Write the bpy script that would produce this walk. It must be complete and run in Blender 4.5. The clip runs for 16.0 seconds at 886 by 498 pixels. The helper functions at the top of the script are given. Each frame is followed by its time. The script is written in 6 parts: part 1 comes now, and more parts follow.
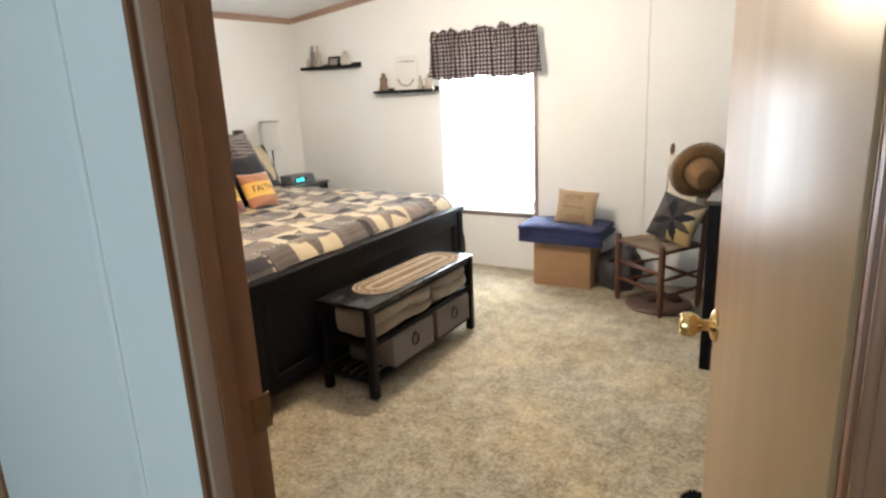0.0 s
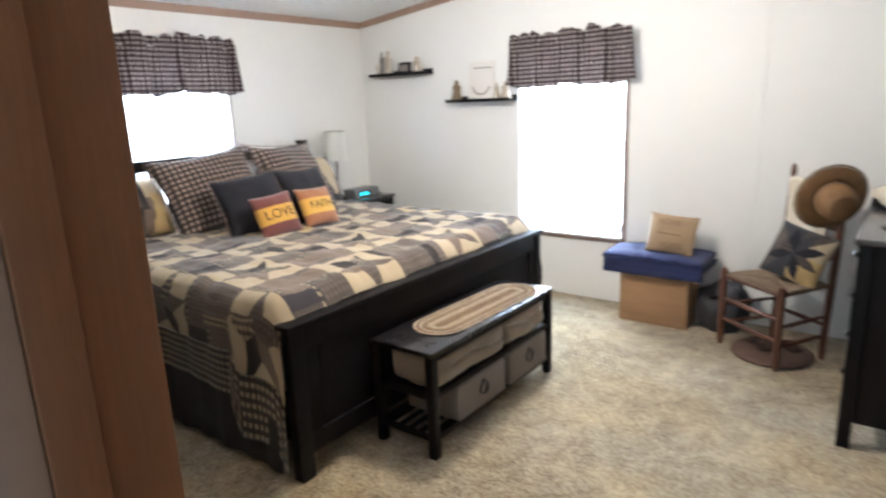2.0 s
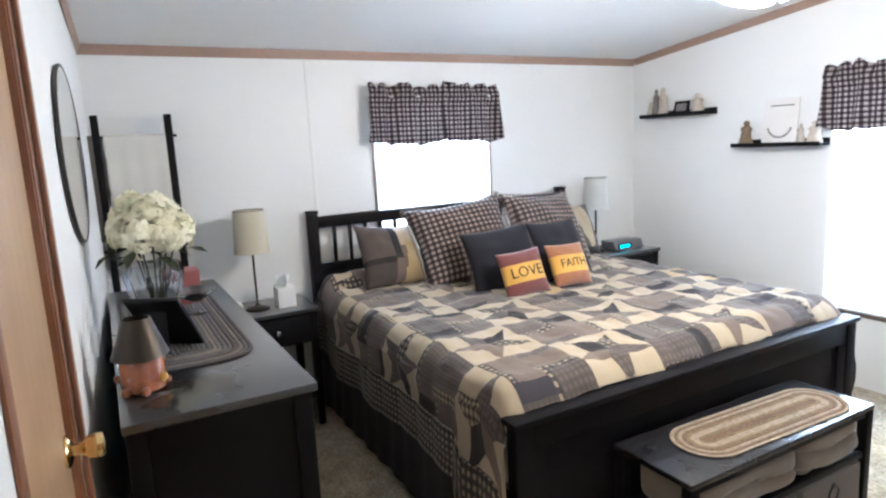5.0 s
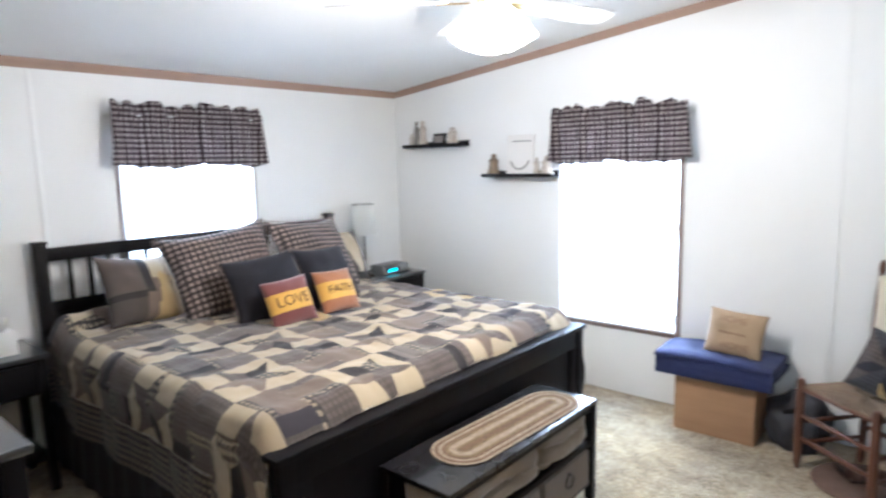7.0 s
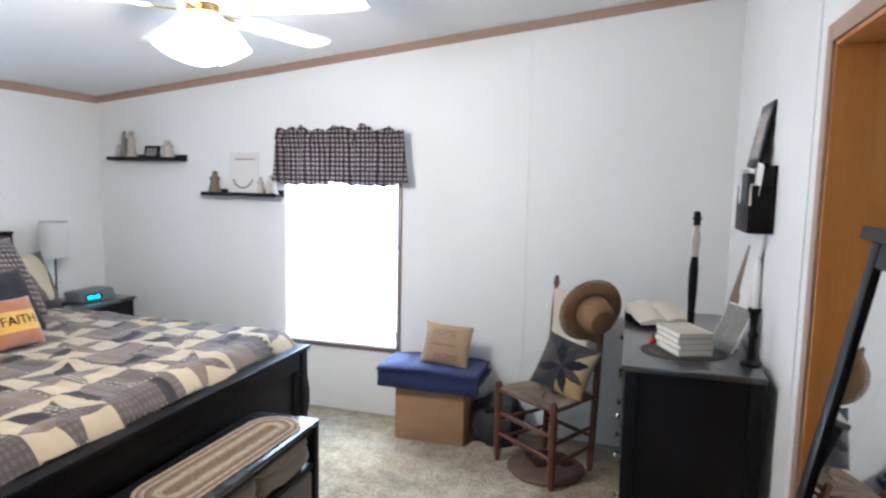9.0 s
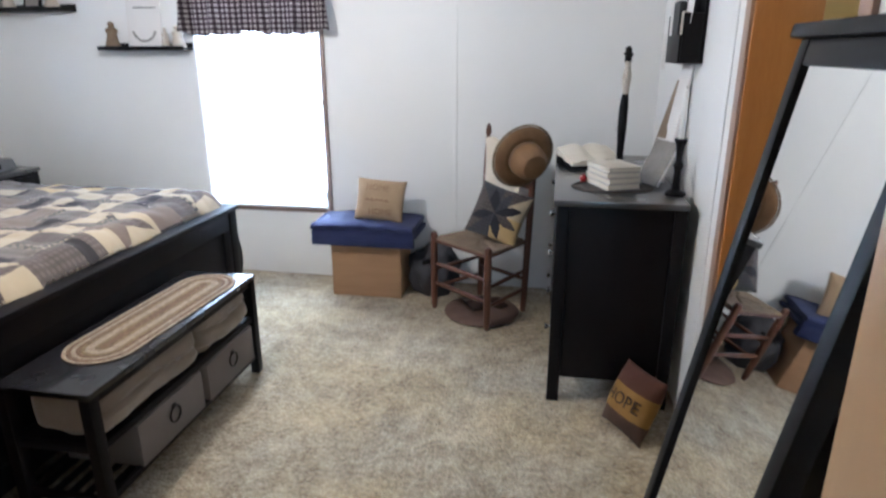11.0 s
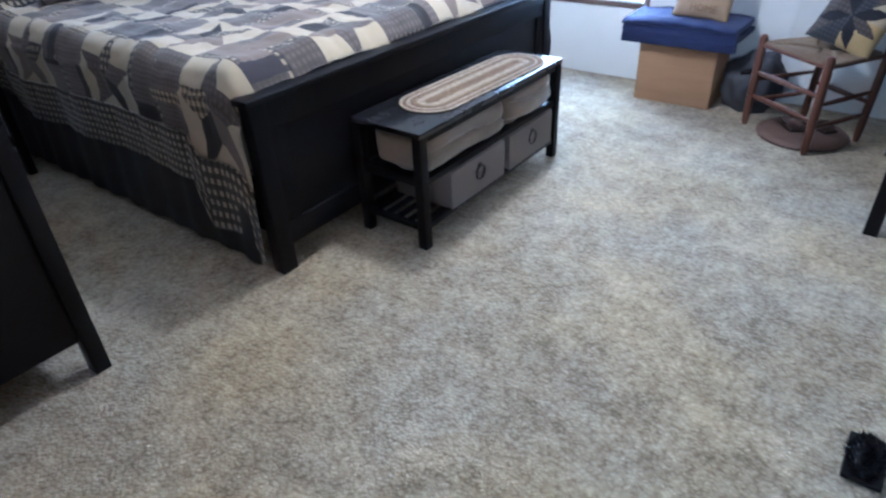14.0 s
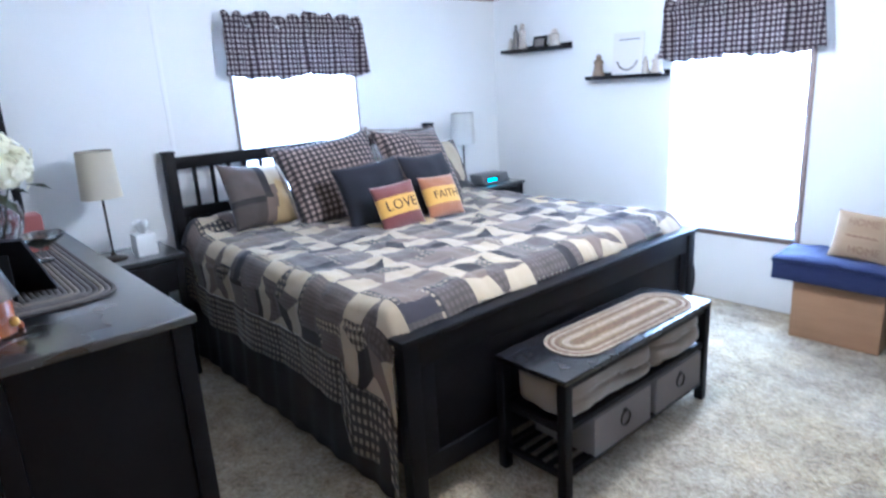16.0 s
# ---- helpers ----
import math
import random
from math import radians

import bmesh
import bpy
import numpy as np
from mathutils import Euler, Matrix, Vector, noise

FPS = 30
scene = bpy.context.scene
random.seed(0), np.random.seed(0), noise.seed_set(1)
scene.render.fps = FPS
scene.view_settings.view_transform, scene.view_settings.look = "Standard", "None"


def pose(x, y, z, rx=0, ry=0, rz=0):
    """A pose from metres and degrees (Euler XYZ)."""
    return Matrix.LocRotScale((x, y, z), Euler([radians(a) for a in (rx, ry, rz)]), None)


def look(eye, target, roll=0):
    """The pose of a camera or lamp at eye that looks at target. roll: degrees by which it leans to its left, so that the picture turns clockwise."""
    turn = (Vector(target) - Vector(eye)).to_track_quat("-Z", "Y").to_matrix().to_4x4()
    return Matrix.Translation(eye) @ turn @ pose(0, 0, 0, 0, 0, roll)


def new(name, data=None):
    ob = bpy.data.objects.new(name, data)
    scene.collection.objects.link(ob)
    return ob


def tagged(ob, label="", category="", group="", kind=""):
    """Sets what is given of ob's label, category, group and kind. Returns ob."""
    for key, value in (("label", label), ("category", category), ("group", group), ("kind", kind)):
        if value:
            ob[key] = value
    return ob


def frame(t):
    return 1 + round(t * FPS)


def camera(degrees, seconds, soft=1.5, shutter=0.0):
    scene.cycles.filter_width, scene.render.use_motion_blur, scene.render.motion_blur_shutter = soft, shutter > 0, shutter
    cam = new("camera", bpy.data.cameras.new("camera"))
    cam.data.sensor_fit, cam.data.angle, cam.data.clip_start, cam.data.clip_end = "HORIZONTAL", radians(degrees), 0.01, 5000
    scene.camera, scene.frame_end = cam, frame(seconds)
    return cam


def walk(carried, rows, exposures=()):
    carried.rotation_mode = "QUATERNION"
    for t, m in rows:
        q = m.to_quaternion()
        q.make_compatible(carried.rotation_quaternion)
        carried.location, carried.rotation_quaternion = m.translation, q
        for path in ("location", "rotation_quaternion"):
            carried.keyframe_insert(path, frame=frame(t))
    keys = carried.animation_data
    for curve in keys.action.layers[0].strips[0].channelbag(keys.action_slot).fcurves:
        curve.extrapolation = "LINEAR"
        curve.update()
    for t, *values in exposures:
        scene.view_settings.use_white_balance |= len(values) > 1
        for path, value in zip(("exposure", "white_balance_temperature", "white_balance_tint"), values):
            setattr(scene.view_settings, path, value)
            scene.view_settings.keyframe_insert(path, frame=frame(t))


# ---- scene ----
cam = camera(71.2, 16.0, soft=2.3, shutter=0.5)
PATH = [
    (0, (0.427, 0.285, 1.471), (-0.569, 1.945, 0.968), -2.7),
    (0.5, (0.409, 0.327, 1.446), (-0.589, 1.966, 0.885), -2.6),
    (1, (0.329, 0.421, 1.433), (-0.645, 2.076, 0.876), -1.9),
    (1.5, (0.226, 0.535, 1.457), (-0.744, 2.208, 0.947), -1.7),
    (2, (0.148, 0.662, 1.467), (-1.029, 2.210, 1.001), -2.3),
    (2.5, (0.089, 0.776, 1.506), (-1.269, 2.170, 1.050), -2.5),
    (3, (-0.055, 0.848, 1.517), (-1.459, 2.207, 1.091), -3.5),
    (3.5, (-0.095, 0.927, 1.557), (-1.709, 2.03, 1.134), -3.6),
    (3.7, (-0.103, 0.96, 1.565), (-1.812, 1.923, 1.179), -4.2),
    (5.8, (-0.1, 0.974, 1.57), (-1.821, 1.951, 1.277), -1.8),
    (6, (-0.081, 1.012, 1.562), (-1.744, 2.082, 1.266), -1.7),
    (6.5, (-0.068, 1.007, 1.577), (-1.557, 2.307, 1.273), -2.1),
    (7, (-0.057, 1.019, 1.574), (-1.35, 2.518, 1.292), -1.4),
    (7.5, (-0.023, 1.039, 1.584), (-1.074, 2.722, 1.334), -0.6),
    (8, (-0.01, 1.042, 1.582), (-0.894, 2.824, 1.372), -0.4),
    (8.5, (0.001, 1.061, 1.554), (-0.707, 2.922, 1.364), 0.4),
    (8.7, (0.007, 1.049, 1.571), (-0.639, 2.932, 1.378), 0.8),
    (10.8, (0.006, 1.086, 1.463), (-0.341, 2.973, 0.898), -0.1),
    (11, (0.006, 1.078, 1.439), (-0.332, 2.953, 0.83), -0.1),
    (11.5, (0.003, 1.047, 1.403), (-0.323, 2.874, 0.659), 1.8),
    (12, (0.02, 1.019, 1.367), (-0.38, 2.75, 0.45), 2.3),
    (12.5, (0.035, 0.981, 1.335), (-0.622, 2.552, 0.286), 2.0),
    (13, (-0.009, 0.954, 1.301), (-0.82, 2.385, 0.163), 0.8),
    (13.5, (-0.011, 0.932, 1.303), (-0.938, 2.294, 0.169), -0.7),
    (14, (-0.011, 0.926, 1.306), (-1.05, 2.245, 0.219), -2.8),
    (14.5, (-0.038, 0.926, 1.32), (-1.181, 2.221, 0.311), -3.8),
    (15, (-0.071, 0.917, 1.366), (-1.322, 2.221, 0.509), -2.9),
    (15.5, (-0.113, 0.909, 1.435), (-1.476, 2.215, 0.775), -3.1),
    (16, (-0.109, 0.921, 1.482), (-1.572, 2.183, 0.967), -3.4),
]
# seconds, stops, kelvin, tint: the clip's camera opens up and turns cooler once it is inside the room
EXPOSURES = [(0, -0.32, 6150, 11), (1.0, -0.35, 6050, 12), (1.5, -0.38, 6100, 12), (2.0, -0.33, 5550, 11), (2.5, -0.25, 5250, 11), (3, -0.24, 5100, 11), (6, -0.18, 5130, 11), (8.5, -0.52, 5100, 11), (11, -0.65, 5060, 12), (12.0, -0.60, 4930, 12), (12.6, -0.56, 4480, 11), (13.1, -0.60, 4400, 11), (13.5, -0.37, 4330, 11), (14.5, -0.25, 4240, 12), (15.3, -0.12, 4250, 12), (16, -0.05, 4350, 12)]
walk(cam, [(t, look(eye, target, roll)) for t, eye, target, roll in PATH], EXPOSURES)

# ---- world and light ----
world = bpy.data.worlds.new("sky")
scene.world = world
world.use_nodes = True
wn = world.node_tree.nodes
sky = wn.new("ShaderNodeTexSky")
sky.sky_type, sky.sun_disc, sky.sun_elevation, sky.sun_rotation = "NISHITA", False, radians(50), radians(-60)
world.node_tree.links.new(sky.outputs["Color"], wn["Background"].inputs["Color"])
wn["Background"].inputs["Strength"].default_value = 0.12


def area_lamp(name, m, sx, sy, watts, colour):
    data = bpy.data.lights.new(name, "AREA")
    data.shape, data.size, data.size_y, data.energy, data.color = "RECTANGLE", sx, sy, watts, colour
    ob = new(name, data)
    ob.matrix_world = m
    return ob


def point_lamp(name, place, watts, colour, radius):
    data = bpy.data.lights.new(name, "POINT")
    data.energy, data.color, data.shadow_soft_size = watts, colour, radius
    ob = new(name, data)
    ob.location = place
    return ob


# plan of the room
WEST, EAST, NORTH, SOUTH, HALL = -3.822, 0.56, 4.815, 0.852, 0.755
LOW, RISE = 2.150, 0.1145


def ceiling_z(x):
    return LOW + RISE * (x - WEST)


area_lamp("daylight_north", look((-1.81, NORTH + 0.30, 1.15), (-1.81, 0, 1.0)), 0.78, 1.30, 165, (0.84, 0.93, 1.0))
area_lamp("daylight_west", look((WEST - 0.30, 2.97, 1.20), (0, 2.97, 1.0)), 0.84, 1.30, 108, (0.84, 0.93, 1.0))
area_lamp("daylight_hall", look((0.30, -1.46, 1.45), (-0.25, 0.8, 1.2)), 0.70, 1.0, 26, (0.74, 0.95, 1.0))
point_lamp("fan_bulb", (-1.49, 2.96, 1.94), 66, (1.0, 0.77, 0.49), 0.06)
point_lamp("bath_bulb", (1.5, 2.2, 2.0), 14, (1.0, 0.80, 0.42), 0.12)


# ---- materials ----
def nodes_of(name):
    m = bpy.data.materials.new(name)
    m.use_nodes = True
    return m, m.node_tree.nodes, m.node_tree.links, m.node_tree.nodes["Principled BSDF"]


def surface(name, a, b=None, rough=0.6, metal=0.0, big=3.0, fine=60.0, bump=0.1, depth=0.002, stretch=(1, 1, 1), rough_var=0.1, coat=0.0, sheen=0.0, amount=0.6):
    """A surface whose colour wanders between a and b at a coarse and a fine scale, with fine relief."""
    m, n, l, p = nodes_of(name)
    b = b or tuple(c * 0.8 for c in a)
    tc, mp = n.new("ShaderNodeTexCoord"), n.new("ShaderNodeMapping")
    mp.inputs["Scale"].default_value = stretch
    l.new(tc.outputs["Object"], mp.inputs["Vector"])
    t1, t2 = n.new("ShaderNodeTexNoise"), n.new("ShaderNodeTexNoise")
    t1.inputs["Scale"].default_value, t2.inputs["Scale"].default_value = big, fine
    t1.inputs["Detail"].default_value, t2.inputs["Detail"].default_value = 4, 3
    for t in (t1, t2):
        l.new(mp.outputs["Vector"], t.inputs["Vector"])
    add = n.new("ShaderNodeMath")
    add.operation = "MULTIPLY_ADD"
    l.new(t2.outputs["Fac"], add.inputs[0])
    add.inputs[1].default_value = amount
    sub = n.new("ShaderNodeMath")
    sub.operation = "MULTIPLY_ADD"
    l.new(t1.outputs["Fac"], sub.inputs[0])
    sub.inputs[1].default_value, sub.inputs[2].default_value = 1.3, -0.15 - amount / 2
    l.new(sub.outputs[0], add.inputs[2])
    add.use_clamp = True
    mix = n.new("ShaderNodeMix")
    mix.data_type = "RGBA"
    l.new(add.outputs[0], mix.inputs["Factor"])
    mix.inputs["A"].default_value, mix.inputs["B"].default_value = (*a, 1), (*b, 1)
    l.new(mix.outputs["Result"], p.inputs["Base Color"])
    rr = n.new("ShaderNodeMath")
    rr.operation = "MULTIPLY_ADD"
    l.new(t1.outputs["Fac"], rr.inputs[0])
    rr.inputs[1].default_value, rr.inputs[2].default_value = rough_var * 2, rough - rough_var
    rr.use_clamp = True
    l.new(rr.outputs[0], p.inputs["Roughness"])
    p.inputs["Metallic"].default_value = metal
    p.inputs["Coat Weight"].default_value = coat
    p.inputs["Sheen Weight"].default_value = sheen
    if bump:
        bp = n.new("ShaderNodeBump")
        bp.inputs["Strength"].default_value, bp.inputs["Distance"].default_value = bump, depth
        l.new(t2.outputs["Fac"], bp.inputs["Height"])
        l.new(bp.outputs["Normal"], p.inputs["Normal"])
    return m


def checked(name, dark, light, step=0.03, axes="xz", both=None, weave=900.0, duty=0.5, uv=False, through_light=0.0):
    """Woven check: two crossed sets of stripes, with the crossings darkest, and a fine thread relief."""
    m, n, l, p = nodes_of(name)
    tc, sep = n.new("ShaderNodeTexCoord"), n.new("ShaderNodeSeparateXYZ")
    l.new(tc.outputs["UV" if uv else "Object"], sep.inputs[0])
    bands = []
    for axis in axes.upper():
        mul, fr, gt = (n.new("ShaderNodeMath") for _ in range(3))
        mul.operation, fr.operation, gt.operation = "MULTIPLY", "FRACT", "GREATER_THAN"
        l.new(sep.outputs[axis], mul.inputs[0])
        mul.inputs[1].default_value, gt.inputs[1].default_value = 1 / step, duty
        l.new(mul.outputs[0], fr.inputs[0])
        l.new(fr.outputs[0], gt.inputs[0])
        bands.append(gt)
    s = n.new("ShaderNodeMath")
    s.operation = "ADD"
    l.new(bands[0].outputs[0], s.inputs[0])
    l.new(bands[1].outputs[0], s.inputs[1])
    half = n.new("ShaderNodeMath")
    half.operation = "MULTIPLY"
    l.new(s.outputs[0], half.inputs[0])
    half.inputs[1].default_value = 0.5
    ramp = n.new("ShaderNodeValToRGB")
    ramp.color_ramp.interpolation = "CONSTANT"
    e = ramp.color_ramp.elements
    e[0].position, e[0].color = 0.0, (*dark, 1)
    e[1].position, e[1].color = 0.75, (*light, 1)
    mid = e.new(0.25)
    mid.color = (*(both or tuple((a + b) * 0.42 for a, b in zip(dark, light))), 1)
    l.new(half.outputs[0], ramp.inputs["Fac"])
    t = n.new("ShaderNodeTexNoise")
    t.inputs["Scale"].default_value, t.inputs["Detail"].default_value = 14, 5
    l.new(tc.outputs["Object"], t.inputs["Vector"])
    hs = n.new("ShaderNodeMix")
    hs.data_type, hs.blend_type = "RGBA", "MULTIPLY"
    hs.inputs["Factor"].default_value = 0.45
    l.new(ramp.outputs["Color"], hs.inputs["A"])
    l.new(t.outputs["Fac"], hs.inputs["B"])
    l.new(hs.outputs["Result"], p.inputs["Base Color"])
    p.inputs["Roughness"].default_value, p.inputs["Sheen Weight"].default_value = 0.92, 0.15
    w = n.new("ShaderNodeTexNoise")
    w.inputs["Scale"].default_value = weave / 3
    l.new(tc.outputs["Object"], w.inputs["Vector"])
    bp = n.new("ShaderNodeBump")
    bp.inputs["Strength"].default_value, bp.inputs["Distance"].default_value = 0.25, 0.001
    l.new(w.outputs["Fac"], bp.inputs["Height"])
    l.new(bp.outputs["Normal"], p.inputs["Normal"])
    if through_light:
        tr, mx, out = n.new("ShaderNodeBsdfTranslucent"), n.new("ShaderNodeMixShader"), n["Material Output"]
        l.new(hs.outputs["Result"], tr.inputs["Color"])
        mx.inputs["Fac"].default_value = through_light
        l.new(p.outputs[0], mx.inputs[1])
        l.new(tr.outputs[0], mx.inputs[2])
        l.new(mx.outputs[0], out.inputs["Surface"])
    return m


def glowing(name, colour, strength):
    m, n, l, p = nodes_of(name)
    p.inputs["Base Color"].default_value = (*colour, 1)
    p.inputs["Emission Color"].default_value, p.inputs["Emission Strength"].default_value = (*colour, 1), strength
    return m


def sheer(name, colour, share, rough=0.7):
    """Thin stuff that lets light through."""
    m, n, l, p = nodes_of(name)
    p.inputs["Base Color"].default_value, p.inputs["Roughness"].default_value = (*colour, 1), rough
    tr, mx = n.new("ShaderNodeBsdfTranslucent"), n.new("ShaderNodeMixShader")
    tr.inputs["Color"].default_value, mx.inputs["Fac"].default_value = (*colour, 1), share
    l.new(p.outputs[0], mx.inputs[1])
    l.new(tr.outputs[0], mx.inputs[2])
    l.new(mx.outputs[0], n["Material Output"].inputs["Surface"])
    return m


def glass_of(name, colour=(1, 1, 1), rough=0.0, ior=1.45):
    m, n, l, p = nodes_of(name)
    p.inputs["Base Color"].default_value, p.inputs["Roughness"].default_value = (*colour, 1), rough
    p.inputs["Transmission Weight"].default_value, p.inputs["IOR"].default_value = 1.0, ior
    return m


def carpet_of(name):
    """Cut-pile carpet: mottled beige, with worn and shaded patches, and a tufted relief."""
    m, n, l, p = nodes_of(name)
    tc = n.new("ShaderNodeTexCoord")
    tex = []
    for scale, detail, rough in ((2.1, 5, 0.6), (11, 3, 0.55), (44, 2, 0.5)):
        t = n.new("ShaderNodeTexNoise")
        t.inputs["Scale"].default_value, t.inputs["Detail"].default_value, t.inputs["Roughness"].default_value = scale, detail, rough
        l.new(tc.outputs["Object"], t.inputs["Vector"])
        tex.append(t)
    tuft = n.new("ShaderNodeTexVoronoi")
    tuft.inputs["Scale"].default_value, tuft.inputs["Randomness"].default_value = 88, 1.0
    l.new(tc.outputs["Object"], tuft.inputs["Vector"])
    ramp = n.new("ShaderNodeValToRGB")
    e = ramp.color_ramp.elements
    e[0].position, e[0].color = 0.20, (0.188, 0.153, 0.103, 1)
    e[1].position, e[1].color = 0.84, (0.550, 0.482, 0.360, 1)
    acc = None
    for way, w in zip([t.outputs["Fac"] for t in tex] + [tuft.outputs["Distance"]], (0.28, 0.32, 0.24, -0.11)):
        k = n.new("ShaderNodeMath")
        k.operation = "MULTIPLY_ADD"
        l.new(way, k.inputs[0])
        k.inputs[1].default_value = w
        k.inputs[2].default_value = 0.0
        if acc:
            l.new(acc.outputs[0], k.inputs[2])
        acc = k
    st = n.new("ShaderNodeMath")
    st.operation = "MULTIPLY_ADD"
    l.new(acc.outputs[0], st.inputs[0])
    st.inputs[1].default_value, st.inputs[2].default_value = 2.5, -0.42
    l.new(st.outputs[0], ramp.inputs["Fac"])
    hue = n.new("ShaderNodeTexNoise")
    hue.inputs["Scale"].default_value, hue.inputs["Detail"].default_value = 1.3, 5
    l.new(tc.outputs["Object"], hue.inputs["Vector"])
    tone = n.new("ShaderNodeValToRGB")
    tone.color_ramp.elements[0].position, tone.color_ramp.elements[0].color = 0.40, (1.0, 0.93, 0.78, 1)
    tone.color_ramp.elements[1].position, tone.color_ramp.elements[1].color = 0.60, (0.93, 0.93, 0.935, 1)
    l.new(hue.outputs["Fac"], tone.inputs["Fac"])
    tint = n.new("ShaderNodeMix")
    tint.data_type, tint.blend_type = "RGBA", "MULTIPLY"
    tint.inputs["Factor"].default_value = 1.0
    l.new(ramp.outputs["Color"], tint.inputs["A"])
    l.new(tone.outputs["Color"], tint.inputs["B"])
    l.new(tint.outputs["Result"], p.inputs["Base Color"])
    p.inputs["Roughness"].default_value, p.inputs["Sheen Weight"].default_value = 1.0, 0.3
    p.inputs["Specular IOR Level"].default_value = 0.1
    h = n.new("ShaderNodeMath")
    h.operation = "SUBTRACT"
    l.new(tex[2].outputs["Fac"], h.inputs[0])
    l.new(tuft.outputs["Distance"], h.inputs[1])
    bp = n.new("ShaderNodeBump")
    bp.inputs["Strength"].default_value, bp.inputs["Distance"].default_value = 0.8, 0.007
    l.new(h.outputs[0], bp.inputs["Height"])
    l.new(bp.outputs["Normal"], p.inputs["Normal"])
    return m


WALL = surface("white_wall_paint", (0.81, 0.81, 0.80), (0.75, 0.75, 0.74), 0.55, big=1.5, fine=260, bump=0.12, depth=0.0006, amount=0.3)
CEIL = surface("ceiling_paint", (0.80, 0.80, 0.79), (0.75, 0.75, 0.74), 0.85, big=2, fine=130, bump=0.35, depth=0.0015, amount=0.3)
CARPET = carpet_of("beige_carpet")
WINTRIM = surface("dark_window_trim", (0.22, 0.155, 0.125), (0.16, 0.11, 0.09), 0.5, big=4, fine=50, bump=0.05)
TRIM = surface("mauve_wood_trim", (0.36, 0.245, 0.185), (0.29, 0.19, 0.14), 0.5, big=4, fine=50, stretch=(1, 1, 1), bump=0.05)
JAMB = surface("stained_oak", (0.245, 0.105, 0.046), (0.145, 0.058, 0.026), 0.42, big=2.2, fine=34, stretch=(9, 9, 0.7), bump=0.15, depth=0.0008)
OAK = surface("honey_oak", (0.56, 0.265, 0.075), (0.38, 0.155, 0.038), 0.4, big=2.6, fine=42, stretch=(9, 9, 0.6), bump=0.12, depth=0.0008)
DOORWOOD = surface("pale_oak_door_skin", (0.44, 0.285, 0.155), (0.365, 0.230, 0.120), 0.32, big=1.1, fine=40, stretch=(7, 7, 0.35), bump=0.04, depth=0.0004, amount=0.25)
BLACK = surface("black_stained_wood", (0.0050, 0.0046, 0.0056), (0.0095, 0.0085, 0.0095), 0.42, big=3, fine=60, stretch=(1, 1, 1), bump=0.06, depth=0.0006)
BLACK.node_tree.nodes["Principled BSDF"].inputs["Specular IOR Level"].default_value = 0.12
BLACKTOP = surface("black_lacquer_top", (0.016, 0.017, 0.019), (0.026, 0.027, 0.029), 0.30, big=3, fine=70, bump=0.03, depth=0.0004, coat=1.0)
BLACKTOP.node_tree.nodes["Principled BSDF"].inputs["Specular IOR Level"].default_value = 0.85
BLACKTOP.node_tree.nodes["Principled BSDF"].inputs["Coat Roughness"].default_value = 0.16
BENCHTOP = surface("black_satin_top", (0.010, 0.0095, 0.011), (0.017, 0.016, 0.018), 0.26, big=3, fine=70, bump=0.05, depth=0.0005, coat=0.25)
BRASS = surface("polished_brass", (0.74, 0.55, 0.26), (0.64, 0.46, 0.20), 0.14, metal=1.0, big=8, fine=90, bump=0.02, depth=0.0002, rough_var=0.05)
NICKEL = surface("nickel", (0.6, 0.59, 0.57), (0.5, 0.49, 0.47), 0.25, metal=1.0, bump=0.02)
CARDBOARD = surface("cardboard", (0.36, 0.215, 0.115), (0.29, 0.17, 0.09), 0.85, big=4, fine=120, stretch=(1, 1, 6), bump=0.1, depth=0.0005)
NAVY = surface("navy_quilted_cotton", (0.013, 0.019, 0.075), (0.021, 0.029, 0.10), 0.92, big=8, fine=240, bump=0.4, depth=0.0015, sheen=0.05)
WHITE = surface("white_enamel", (0.80, 0.80, 0.78), (0.74, 0.74, 0.72), 0.4, bump=0.02)
CREAM = surface("cream_fabric", (0.62, 0.56, 0.46), (0.54, 0.48, 0.38), 0.92, big=6, fine=300, bump=0.3, depth=0.001, sheen=0.2)
BLIND = sheer("white_blind_slat", (0.88, 0.88, 0.86), 0.62)
SHADE = sheer("linen_lampshade", (0.66, 0.60, 0.47), 0.35)
PANE = glass_of("window_glass", ior=1.02)
MIRROR = surface("silvered_mirror", (0.88, 0.89, 0.89), (0.86, 0.87, 0.87), 0.02, metal=1.0, bump=0.0, rough_var=0.01)


# ---- building helpers ----
def add_box(bm, x0, x1, y0, y1, z0, z1, bevel=0.0, mat=0, m=None):
    v = bmesh.ops.create_cube(bm, size=1)["verts"]
    bmesh.ops.transform(bm, verts=v, matrix=Matrix.LocRotScale(((x0 + x1) / 2, (y0 + y1) / 2, (z0 + z1) / 2), None, (x1 - x0, y1 - y0, z1 - z0)))
    faces = {f for q in v for f in q.link_faces}
    for f in faces:
        f.material_index = mat
    if bevel:
        r = bmesh.ops.bevel(bm, geom=list({e for q in v for e in q.link_edges}), offset=bevel, segments=2, affect="EDGES", profile=0.6)
        v = list({q for f in r["faces"] for q in f.verts} | {q for q in v if q.is_valid})
    if m is not None:
        bmesh.ops.transform(bm, verts=v, matrix=m)
    return v


def box(x0, x1, y0, y1, z0, z1, bevel=0.003, m=None):
    bm = bmesh.new()
    add_box(bm, x0, x1, y0, y1, z0, z1, bevel, 0, m)
    return bm


